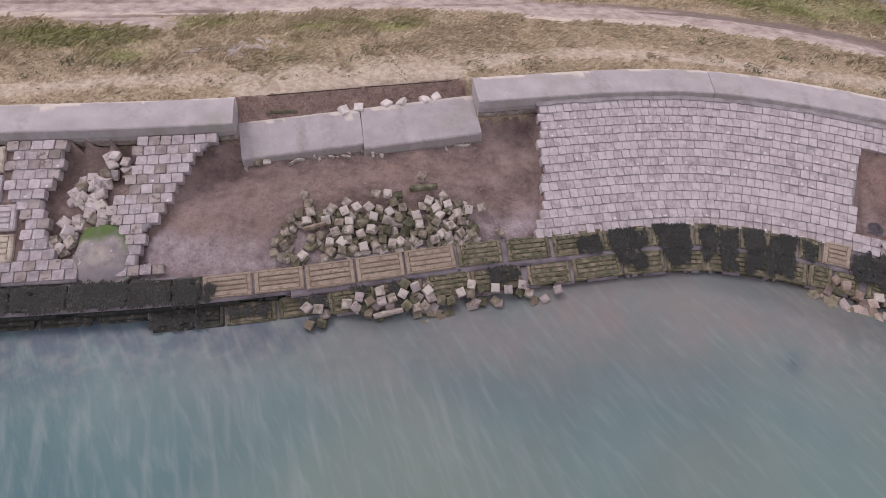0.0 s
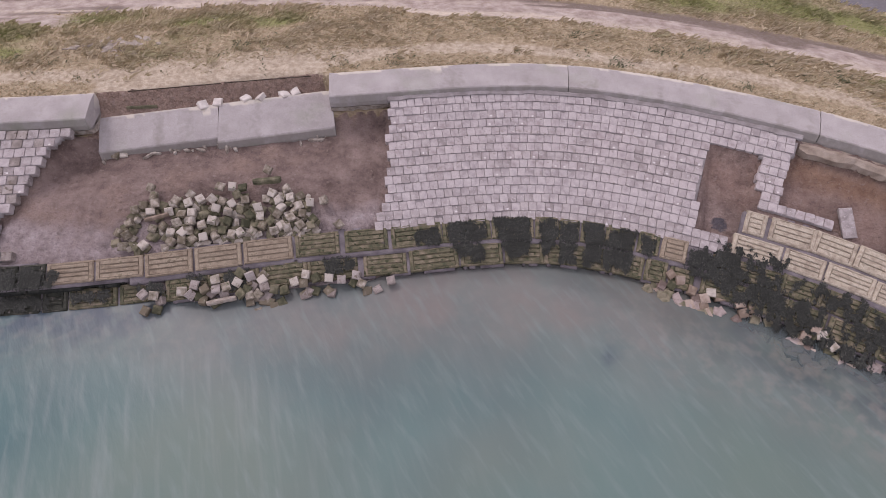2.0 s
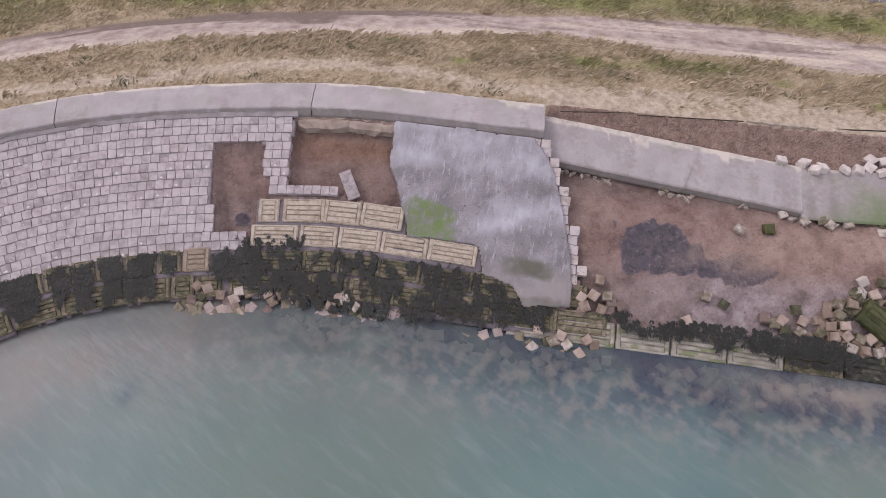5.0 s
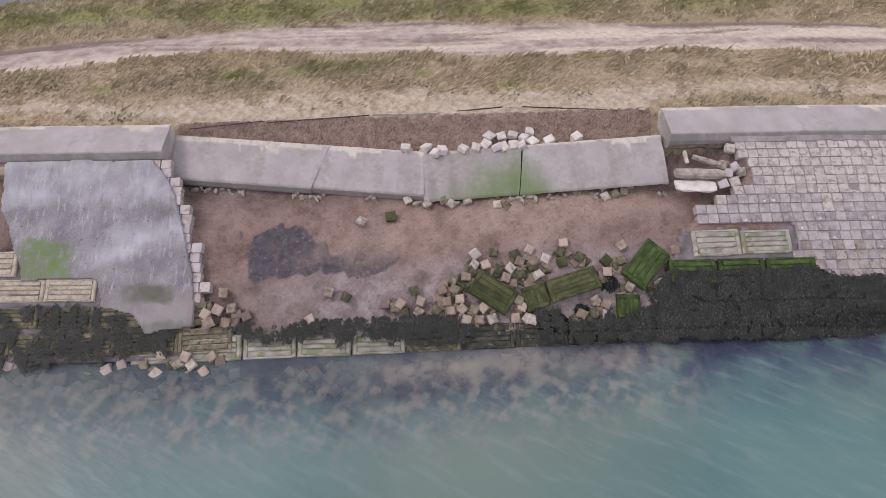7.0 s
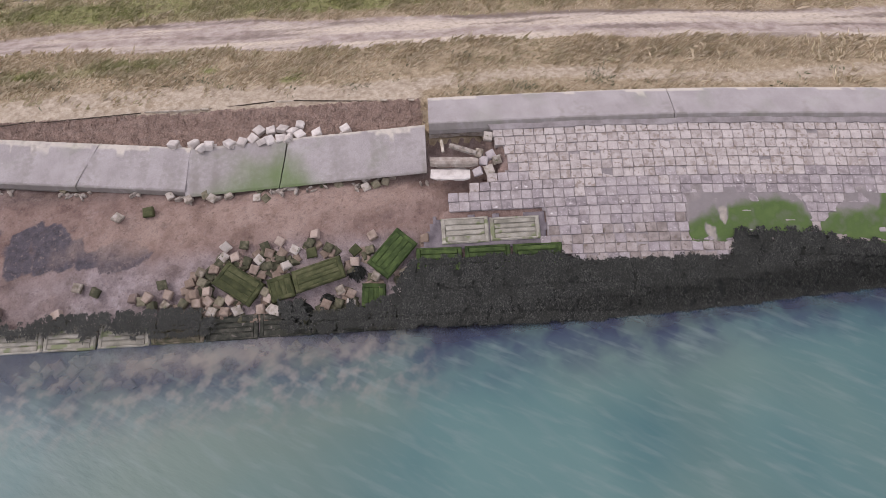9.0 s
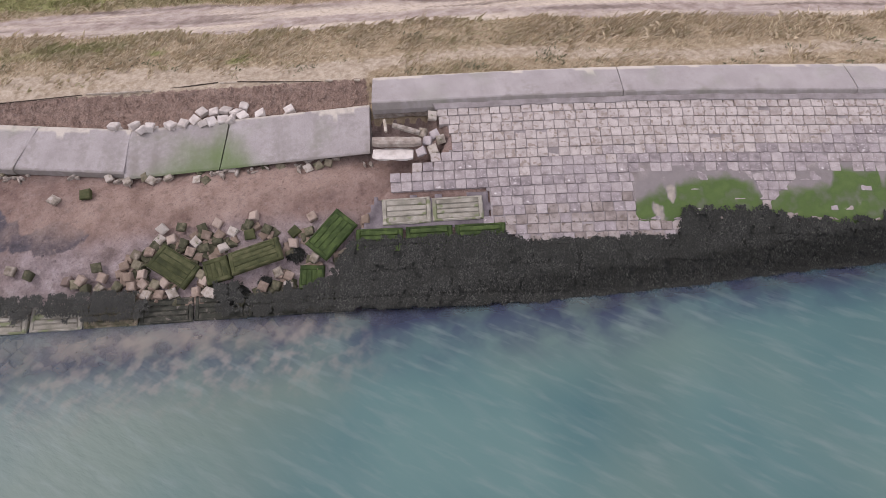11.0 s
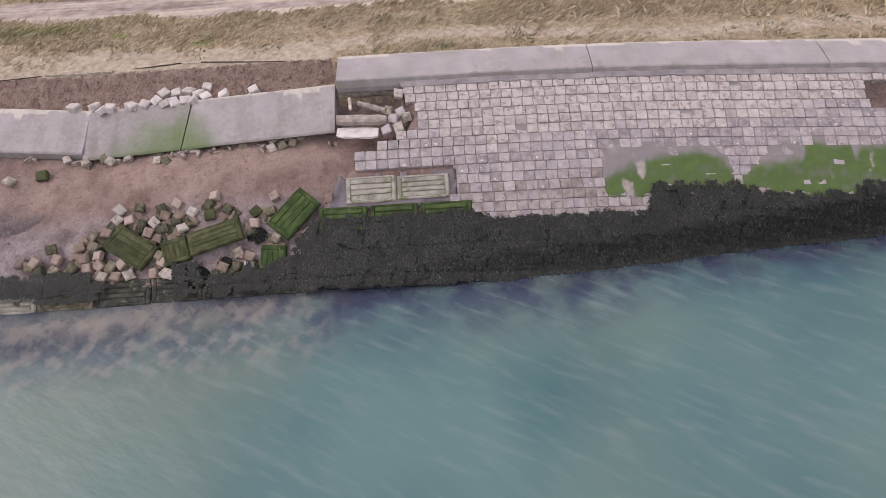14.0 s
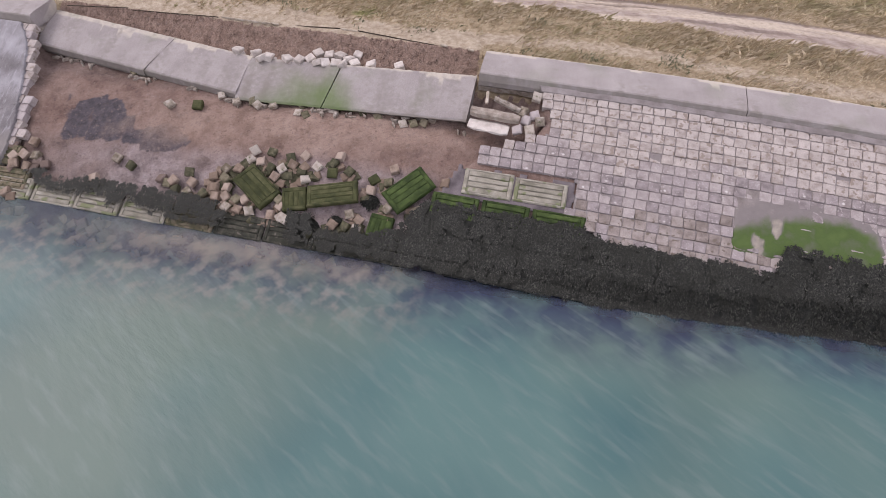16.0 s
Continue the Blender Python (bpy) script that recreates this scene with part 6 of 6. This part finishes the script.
def big_slab(corners, mat, label, h):
    pts = [np.array(plan(s, d)) for s, d in corners]
    c = sum(pts) / 4
    e0 = ((pts[1] - pts[0]) + (pts[2] - pts[3])) / 2
    e1 = ((pts[2] - pts[1]) + (pts[3] - pts[0])) / 2
    long_, short = (e0, e1) if np.hypot(*e0) > np.hypot(*e1) else (e1, e0)
    s, d = inverse([c[0]], [c[1]])
    t = tangent(float(s[0]))
    turn = math.degrees(math.atan2(long_ @ np.array([-t[1], t[0]]), long_ @ t))
    ob = slotted_panel(panel_meshes(float(np.hypot(*long_)), float(np.hypot(*short)) * 1.04, 0.15, mat, int(c[0] * 10), 3, 0.02, 0.026),
                       on_slope(float(s[0]), float(d[0]), h + float(scour(d[0])) + 0.12, turn, CHANCE.gauss(0, 4), CHANCE.gauss(0, 4)))
    return tagged(ob, label, "concrete panel", "slabs in the heap")


for k, (mat, words, h) in enumerate(((OLIVE, "olive algae-covered slotted slab on the heap", 0.14), (OLIVE, "olive algae-covered slotted slab on the heap", 0.17), (OLIVE, "short broken olive slab on the heap", 0.12),
                                     (GREEN, "bright green algae-covered slab lying askew", 0.17), (GREEN, "small bright green slotted slab", 0.05))):
    big_slab(SLABS[4 * k:4 * k + 4], mat, words, h)
for (s, d) in [(29.21, 3.06), (35.17, 4.49), (33.93, 4.49)]:
    ob = new("loose_block", CHANCE.choice(loose_mesh(OLIVE)))
    ob.matrix_basis = on_slope(s, d, float(scour(d)) + 0.15, CHANCE.uniform(0, 60), 5, 5)
    tagged(ob, "loose block covered in green algae", "concrete block", "loose blocks by the slabs")


def weedy_boulder(s, d, wide, deep, tall, seed):
    """A lump of broken wall hidden under shaggy weed."""
    r = random.Random(seed)
    v, f, rings, n_ = [], [], 9, 22
    for i in range(rings):
        a = i / (rings - 1) * math.pi / 2
        for j in range(n_):
            q = 2 * math.pi * j / n_
            k = 1 + 0.28 * (float(rough(math.cos(q) * 1.2 + seed * 3, math.sin(q) * 1.2 + i * 0.4, 0.5)) - 0.5) + r.uniform(-0.05, 0.05)
            v.append((wide / 2 * k * math.cos(a) ** 0.7 * math.cos(q), deep / 2 * k * math.cos(a) ** 0.7 * math.sin(q), tall * math.sin(a) * k - 0.12))
    for i in range(rings - 1):
        f += [(i * n_ + j, i * n_ + (j + 1) % n_, (i + 1) * n_ + (j + 1) % n_, (i + 1) * n_ + j) for j in range(n_)]
    ob = empty("weedy_boulder", "rounded lump shaggy with black weed among the blocks", "boulder", m=on_slope(s, d, float(scour(d))))
    part("rock", mesh_of("rock", v, f, WEED_MAT, True), ob)
    V, F = [], []
    for k in range(int(2600 * wide * deep)):
        c = Vector(v[r.randrange(len(v))])
        out = Vector((c.x, c.y, c.z * 0.6)).normalized()
        side = out.cross(Vector((r.gauss(0, 1), r.gauss(0, 1), r.gauss(0, 1)))).normalized()
        fall = (Vector((r.gauss(0, 0.4), -1 + r.gauss(0, 0.4), -0.3)) + out * 0.3).normalized() * r.uniform(0.05, 0.12) * min(1.0, wide / 0.8)
        c += Vector((r.gauss(0, 0.02), r.gauss(0, 0.02), r.gauss(0.01, 0.01)))
        base, w = len(V), r.uniform(0.008, 0.018)
        V += [tuple(c - side * w), tuple(c + side * w), tuple(c + fall * 0.6 + out * 0.02 + side * w), tuple(c + fall * 0.6 + out * 0.02 - side * w), tuple(c + fall)]
        F += [(base, base + 1, base + 2, base + 3), (base + 3, base + 2, base + 4)]
    part("weed", mesh_of("weed", V, F, WEED), ob, "black bladder weed fronds")


weedy_boulder(33.5, 6.0, 0.95, 0.7, 0.3, 1)
weedy_boulder(35.2, 5.05, 0.6, 0.45, 0.22, 2)
weedy_boulder(34.35, 5.7, 0.5, 0.35, 0.2, 3)


# ---- broken bits at the wall's ends ----
def bar(name, s0, d0, s1, d1, w, h, lift, mat, label, category):
    """A broken length of concrete or timber with uneven ends."""
    a, b = on_slope(s0, d0, lift).translation, on_slope(s1, d1, lift).translation
    ax = (b - a).normalized()
    side = ax.cross(Vector((0, 0, 1))).normalized()
    up = side.cross(ax)
    r = random.Random(int(s0 * 100) + int(d0 * 10))
    n_ = 7
    v, f = [], []
    for i in range(n_):
        c = a + (b - a) * (i / (n_ - 1))
        k = 0.75 if i in (0, n_ - 1) else 1.0
        for p, q in ((-1, -1), (1, -1), (1.05, 0.3), (0.6, 1), (-0.6, 1), (-1.05, 0.3)):
            v.append(tuple(c + side * (p * w / 2 * k * r.uniform(0.85, 1.12)) + up * (q * h / 2 * r.uniform(0.85, 1.12))))
    for i in range(n_ - 1):
        for j in range(6):
            p, q = i * 6 + j, i * 6 + (j + 1) % 6
            f.append((p, q, q + 6, p + 6))
    f += [tuple(range(5, -1, -1)), tuple(range(6 * n_ - 6, 6 * n_))]
    return tagged(new(name, mesh_of(name, v, f, mat)), label, category)


bar("broken_concrete_beam", 37.45, 2.2, 38.85, 2.28, 0.27, 0.18, 0.04, RUBBLE, "pale broken concrete beam under the wall end", "concrete beam")
bar("broken_concrete_slab", 37.45, 2.52, 38.6, 2.58, 0.42, 0.1, -0.05, WHITE, "cream broken concrete slab on the clay", "concrete slab")
bar("broken_concrete_beam", 38.04, 1.75, 38.81, 2.01, 0.14, 0.12, 0.0, RAW, "narrow broken concrete length in the cavity", "concrete beam")
bar("timber_stake", 37.81, 1.6, 37.85, 1.95, 0.09, 0.09, 0.02, WOOD, "short pale timber stake in the cavity", "stake")
post = tagged(new("tilted_concrete_slab", block_mesh("slab", 0.36, 0.88, 0.14, BLOCK_MID, 77, 0.025, 0.014)), "grey concrete slab leaning in the hollow", "concrete slab")
post.matrix_basis = on_slope(17.2, 3.28, 0.02, 27, 4, 3)
bar("mossy_log", -2.55, 3.42, -1.7, 3.42, 0.17, 0.16, 0.02, MOSSY, "moss-covered log lying on the clay", "log")
bar("pale_driftwood", -5.55, 4.15, -4.95, 4.05, 0.1, 0.1, 0.1, RUST, "ochre driftwood piece in the heap", "driftwood")
bar("broken_concrete_slab", -4.1, 6.55, -3.3, 6.5, 0.13, 0.12, 0.06, RUBBLE, "pale broken concrete slab awash at the water", "concrete slab")
for a, b in ((15.2, 16.85), (16.87, 18.5)):
    bar("footing_ledge", a, 1.38, b, 1.38, 0.66, 0.3, -0.25, RAW_SAND, "exposed sandy concrete footing ledge under the wall", "footing")


# ---- grass ----
def tufts(name, n_, low, high, spread, lean, seed, label, chosen, per=4, green_bias=0.0, mat=None, wide=1.0):
    rng = np.random.default_rng(seed)
    s, d = rng.uniform(-19.5, 57.5, n_), -rng.uniform(0.02, 10.4, n_)
    x, y = plan(s, d)
    ok = rng.random(n_) < chosen(s, d, x, y)
    s, d, x, y = s[ok], d[ok], x[ok], y[ok]
    gs_, gd_, z, f = ground_fields(x, y)
    keep = rng.random(len(s)) > np.clip(f["track"] * 1.6, 0, 1)
    s, d, x, y, z = s[keep], d[keep], x[keep], y[keep], z[keep]
    green = np.clip(f["green"][keep] * 0.9 - 0.05 + green_bias + rng.normal(0, 0.13, len(s)), 0, 1)
    V, F, G, base = [], [], [], 0
    wind = rough(x, y, 4.0) * 2.5 - 1.0
    for k in range(per):
        a = rng.uniform(0, 2 * np.pi, len(s))
        ox, oy = rng.normal(0, spread, (2, len(s)))
        h, w = rng.uniform(low, high, len(s)), wide * rng.uniform(0.006, 0.014, len(s))
        lx, ly = lean * np.cos(wind) + rng.normal(0, 0.5, len(s)), lean * np.sin(wind) * 0.6 + rng.normal(0, 0.5, len(s))
        bx, by = x + ox, y + oy
        cx_, cy_ = np.cos(a) * w, np.sin(a) * w
        p = [np.stack([bx - cx_, by - cy_, z - 0.03], 1), np.stack([bx + cx_, by + cy_, z - 0.03], 1),
             np.stack([bx + lx * h * 0.45 + cx_ * 0.8, by + ly * h * 0.45 + cy_ * 0.8, z + h * 0.6], 1), np.stack([bx + lx * h * 1.2, by + ly * h * 1.2, z + h * 0.75], 1)]
        m_ = len(s)
        V += p
        i = np.arange(m_) + base
        F += np.stack([i, i + m_, i + 2 * m_], 1).tolist() + np.stack([i, i + 2 * m_, i + 3 * m_], 1).tolist()
        G += [green] * 4
        base += 4 * m_
    me = mesh_of(name, np.concatenate(V), F, mat or GRASS, False, {"green": np.concatenate(G)})
    return tagged(new(name, me), label, "grass", kind="stuff")


def grassy(s, d, x, y):
    bald = np.exp(-((d + 1.0 + 0.25 * np.sin(s * 0.5)) / 0.5) ** 2)
    gone = lost(s) * step(d, -0.9, -0.4)
    return np.clip(0.25 + 1.0 * rough(x, y, 1.3) - 0.9 * bald - gone, 0, 1)


def rank(s, d, x, y):
    return np.clip(step(rough(x + 11, y + 3, 1.1), 0.42, 0.75) * (0.3 + step(-d, 1.2, 2.0)) - lost(s) * step(d, -0.9, -0.4), 0, 1)


tufts("short_grass", 90000, 0.02, 0.065, 0.09, 1.3, 1, "short dry straw-coloured grass on the bank", grassy)
tufts("long_grass", 44000, 0.05, 0.14, 0.09, 1.4, 2, "long wind-laid straw grass in clumps", rank)


def tussocky(s, d, x, y):
    return np.clip(step(rough(x * 0.8 + 31, y * 1.3 + 3, 0.9), 0.46, 0.66) * (0.15 + step(-d, 1.4, 2.2)) - lost(s) * step(d, -0.9, -0.4), 0, 1)


tufts("tussock_grass", 15000, 0.1, 0.24, 0.06, 0.75, 5, "straw-coloured grass tussocks leaning with the wind", tussocky, 12, 0.0, None, 0.9)


def weeds(s, d, x, y):
    bush = sum(np.exp(-(((s - a) / 0.35) ** 2 + ((d - c) / 0.2) ** 2)) for a, c in ((12.0, -2.2), (13.3, -2.5), (14.1, -2.3), (15.2, -2.0), (16.4, -2.4), (10.9, -1.7), (8.2, -2.1), (-10.9, -2.1), (-12.3, -2.4), (25.2, -2.0), (29.4, -1.9), (40.6, -0.5), (43.0, -0.7), (20.9, -0.55), (13.5, -0.6), (18.3, -2.1), (21.8, -2.2), (35.2, -0.8), (2.3, -0.6), (9.6, -0.6), (38.7, -2.4), (-2.8, -2.3)))
    return np.clip(0.25 * step(rough(x + 71, y + 13, 0.8), 0.66, 0.76) * np.exp(-((d + 1.0) / 1.2) ** 2) + bush, 0, 1) * (1 - lost(s) * step(d, -0.8, -0.4))


BUSH = material("grey_green_leaf", [(0.13, 0.135, 0.08), (0.2, 0.205, 0.125), (0.28, 0.285, 0.185)], 5, 30, 0.85, 0.2, 0.01)
tufts("low_green_weeds", 60000, 0.04, 0.13, 0.08, 0.3, 3, "low dark green weeds by the coping", weeds, 4, 0.7, BUSH, 1.5)


# ---- clods of crumbled clay ----
def clods(name, n_, place, label, seed, low=0.02, high=0.07):
    """Many small lumps of soil, one mesh."""
    rng = np.random.default_rng(seed)
    s, d = place(rng, n_)
    x, y = plan(s, d)
    gs_, gd_, z, f = ground_fields(x, y)
    corner = np.array([(1, 0, 0), (0, 1, 0), (-1, 0, 0), (0, -1, 0), (0, 0, 1)], float)
    size = rng.uniform(low, high, n_) * rng.choice([1, 1, 1, 1.8], n_)
    turn = rng.uniform(0, 6.28, n_)
    V = np.empty((n_, 5, 3))
    for k in range(5):
        cx_, cy_, cz_ = corner[k]
        q = rng.uniform(0.7, 1.3, n_) * size
        V[:, k] = np.stack([x + q * (cx_ * np.cos(turn) - cy_ * np.sin(turn)), y + q * (cx_ * np.sin(turn) + cy_ * np.cos(turn)), z - 0.012 + q * cz_ * 0.75], 1)
    base = np.arange(n_)[:, None] * 5
    F = np.concatenate([base + np.array(t) for t in ((0, 1, 4), (1, 2, 4), (2, 3, 4), (3, 0, 4))])
    at = {k: np.repeat(v, 5) for k, v in f.items()}
    return tagged(new(name, mesh_of(name, V.reshape(-1, 3), F, GROUND, False, at)), label, "soil", kind="stuff")


def on_scarp(rng, n_):
    s = np.where(rng.random(n_) < 0.33, rng.uniform(-7.2, -0.1, n_), rng.uniform(22.9, 37.4, n_))
    return s, -0.2 + rng.random(n_) * (0.15 + np.interp(s, [-7, 0, 22.5, 29.5, 37], [0.4, 0.2, 0.1, 0.8, 0.7]))


def on_bare(rng, n_):
    s, d = np.empty(0), np.empty(0)
    while len(s) < n_:
        a, c = rng.uniform(-12, 39.5, n_), rng.uniform(1.3, 5.6, n_)
        ok = np.zeros(n_, bool)
        for poly in BARE:
            ok |= inside(a, c, poly)
        s, d = np.r_[s, a[ok]], np.r_[d, c[ok]]
    return s[:n_], d[:n_]


clods("clay_clods", 4200, on_scarp, "crumbled clay clods on the scarp", 5, 0.012, 0.05)
clods("clay_crumbs", 3000, on_bare, "small clay crumbs on the bared slope", 6, 0.008, 0.032)

for a, c, d0 in ((28.7, 30.4, -0.27), (32.75, 33.26, -0.4), (36.0, 36.22, -0.18), (36.87, 37.05, -0.12), (30.42, 30.68, -0.28)):
    ob = bar("edge_board", a, d0, c, d0 + 0.02, 0.07 if c - a < 0.6 else 0.04, 0.05, 0.0, WOOD, "thin weathered board edging the scarp", "board")
    ob.location.z = 2.44 - (on_slope((a + c) / 2, d0).translation.z)
# dark strips added to stand in for the shade line under the turf edge
for a, c, d0, d1 in ((23.2, 25.4, 0.05, -0.12), (25.5, 28.6, -0.12, -0.24), (30.7, 32.7, -0.3, -0.42), (33.3, 35.9, -0.38, -0.2), (-6.2, -3.4, -0.14, -0.12), (-3.3, -0.6, -0.12, -0.1)):
    ob = bar("edge_board", a, d0, c, d1, 0.022, 0.03, 0.0, EDGE_SHADE, "thin dark strip standing in for shade along the scarp edge", "board")
    ob.location.z = 2.42 - (on_slope((a + c) / 2, (d0 + d1) / 2).translation.z)
bar("dark_frame_board", -6.3, 0.25, -5.4, 0.28, 0.06, 0.1, 0.0, MOSSY, "dark timber board lying in the cavity", "board").location.z = -0.72


def bank_stones():
    r = random.Random(9)
    V, F = [], []
    for k in range(60):
        s, d = -7.3 + r.gauss(0, 0.6), -2.85 + r.gauss(0, 0.24)
        x, y = plan(s, d)
        z = float(ground_fields(np.array([x]), np.array([y]))[2][0])
        a, w, l, h = r.uniform(0, 6.28), r.uniform(0.05, 0.28), r.uniform(0.04, 0.13), r.uniform(0.015, 0.05)
        base = len(V)
        ring = [(w * math.cos(q) * r.uniform(0.8, 1.2), l * math.sin(q) * r.uniform(0.8, 1.2)) for q in (0.2, 1.1, 2.1, 3.2, 4.2, 5.3)]
        for zz, k_ in ((-0.03, 1.0), (h * 0.7, 0.95), (h, 0.6)):
            V += [(x + k_ * (p * math.cos(a) - q * math.sin(a)), y + k_ * (p * math.sin(a) + q * math.cos(a)), z + zz) for p, q in ring]
        for row in (0, 6):
            F += [(base + row + i, base + row + (i + 1) % 6, base + row + 6 + (i + 1) % 6, base + row + 6 + i) for i in range(6)]
        F.append(tuple(base + 12 + i for i in range(6)))
    return tagged(new("stone_rubble", mesh_of("stone_rubble", V, F, RUBBLE)), "scatter of grey broken stone on the grass", "rubble", kind="stuff")


bank_stones()


# ---- the dyke behind the bank ----
def dyke():
    m = material("still_dyke_water", [(0.10, 0.085, 0.085), (0.13, 0.115, 0.12)], 0.8, 8, 0.12, 0.1, 0.01)
    ss = np.linspace(-19, 57, 60)
    v = [(*plan(s, d), 0.62) for s in ss for d in (-10.2, -17.0)]
    f = [(2 * k, 2 * k + 1, 2 * k + 3, 2 * k + 2) for k in range(len(ss) - 1)]
    return tagged(new("dyke_water", mesh_of("dyke_water", v, f, m)), "still grey water of the dyke behind the bank", "water", kind="structure")


dyke()
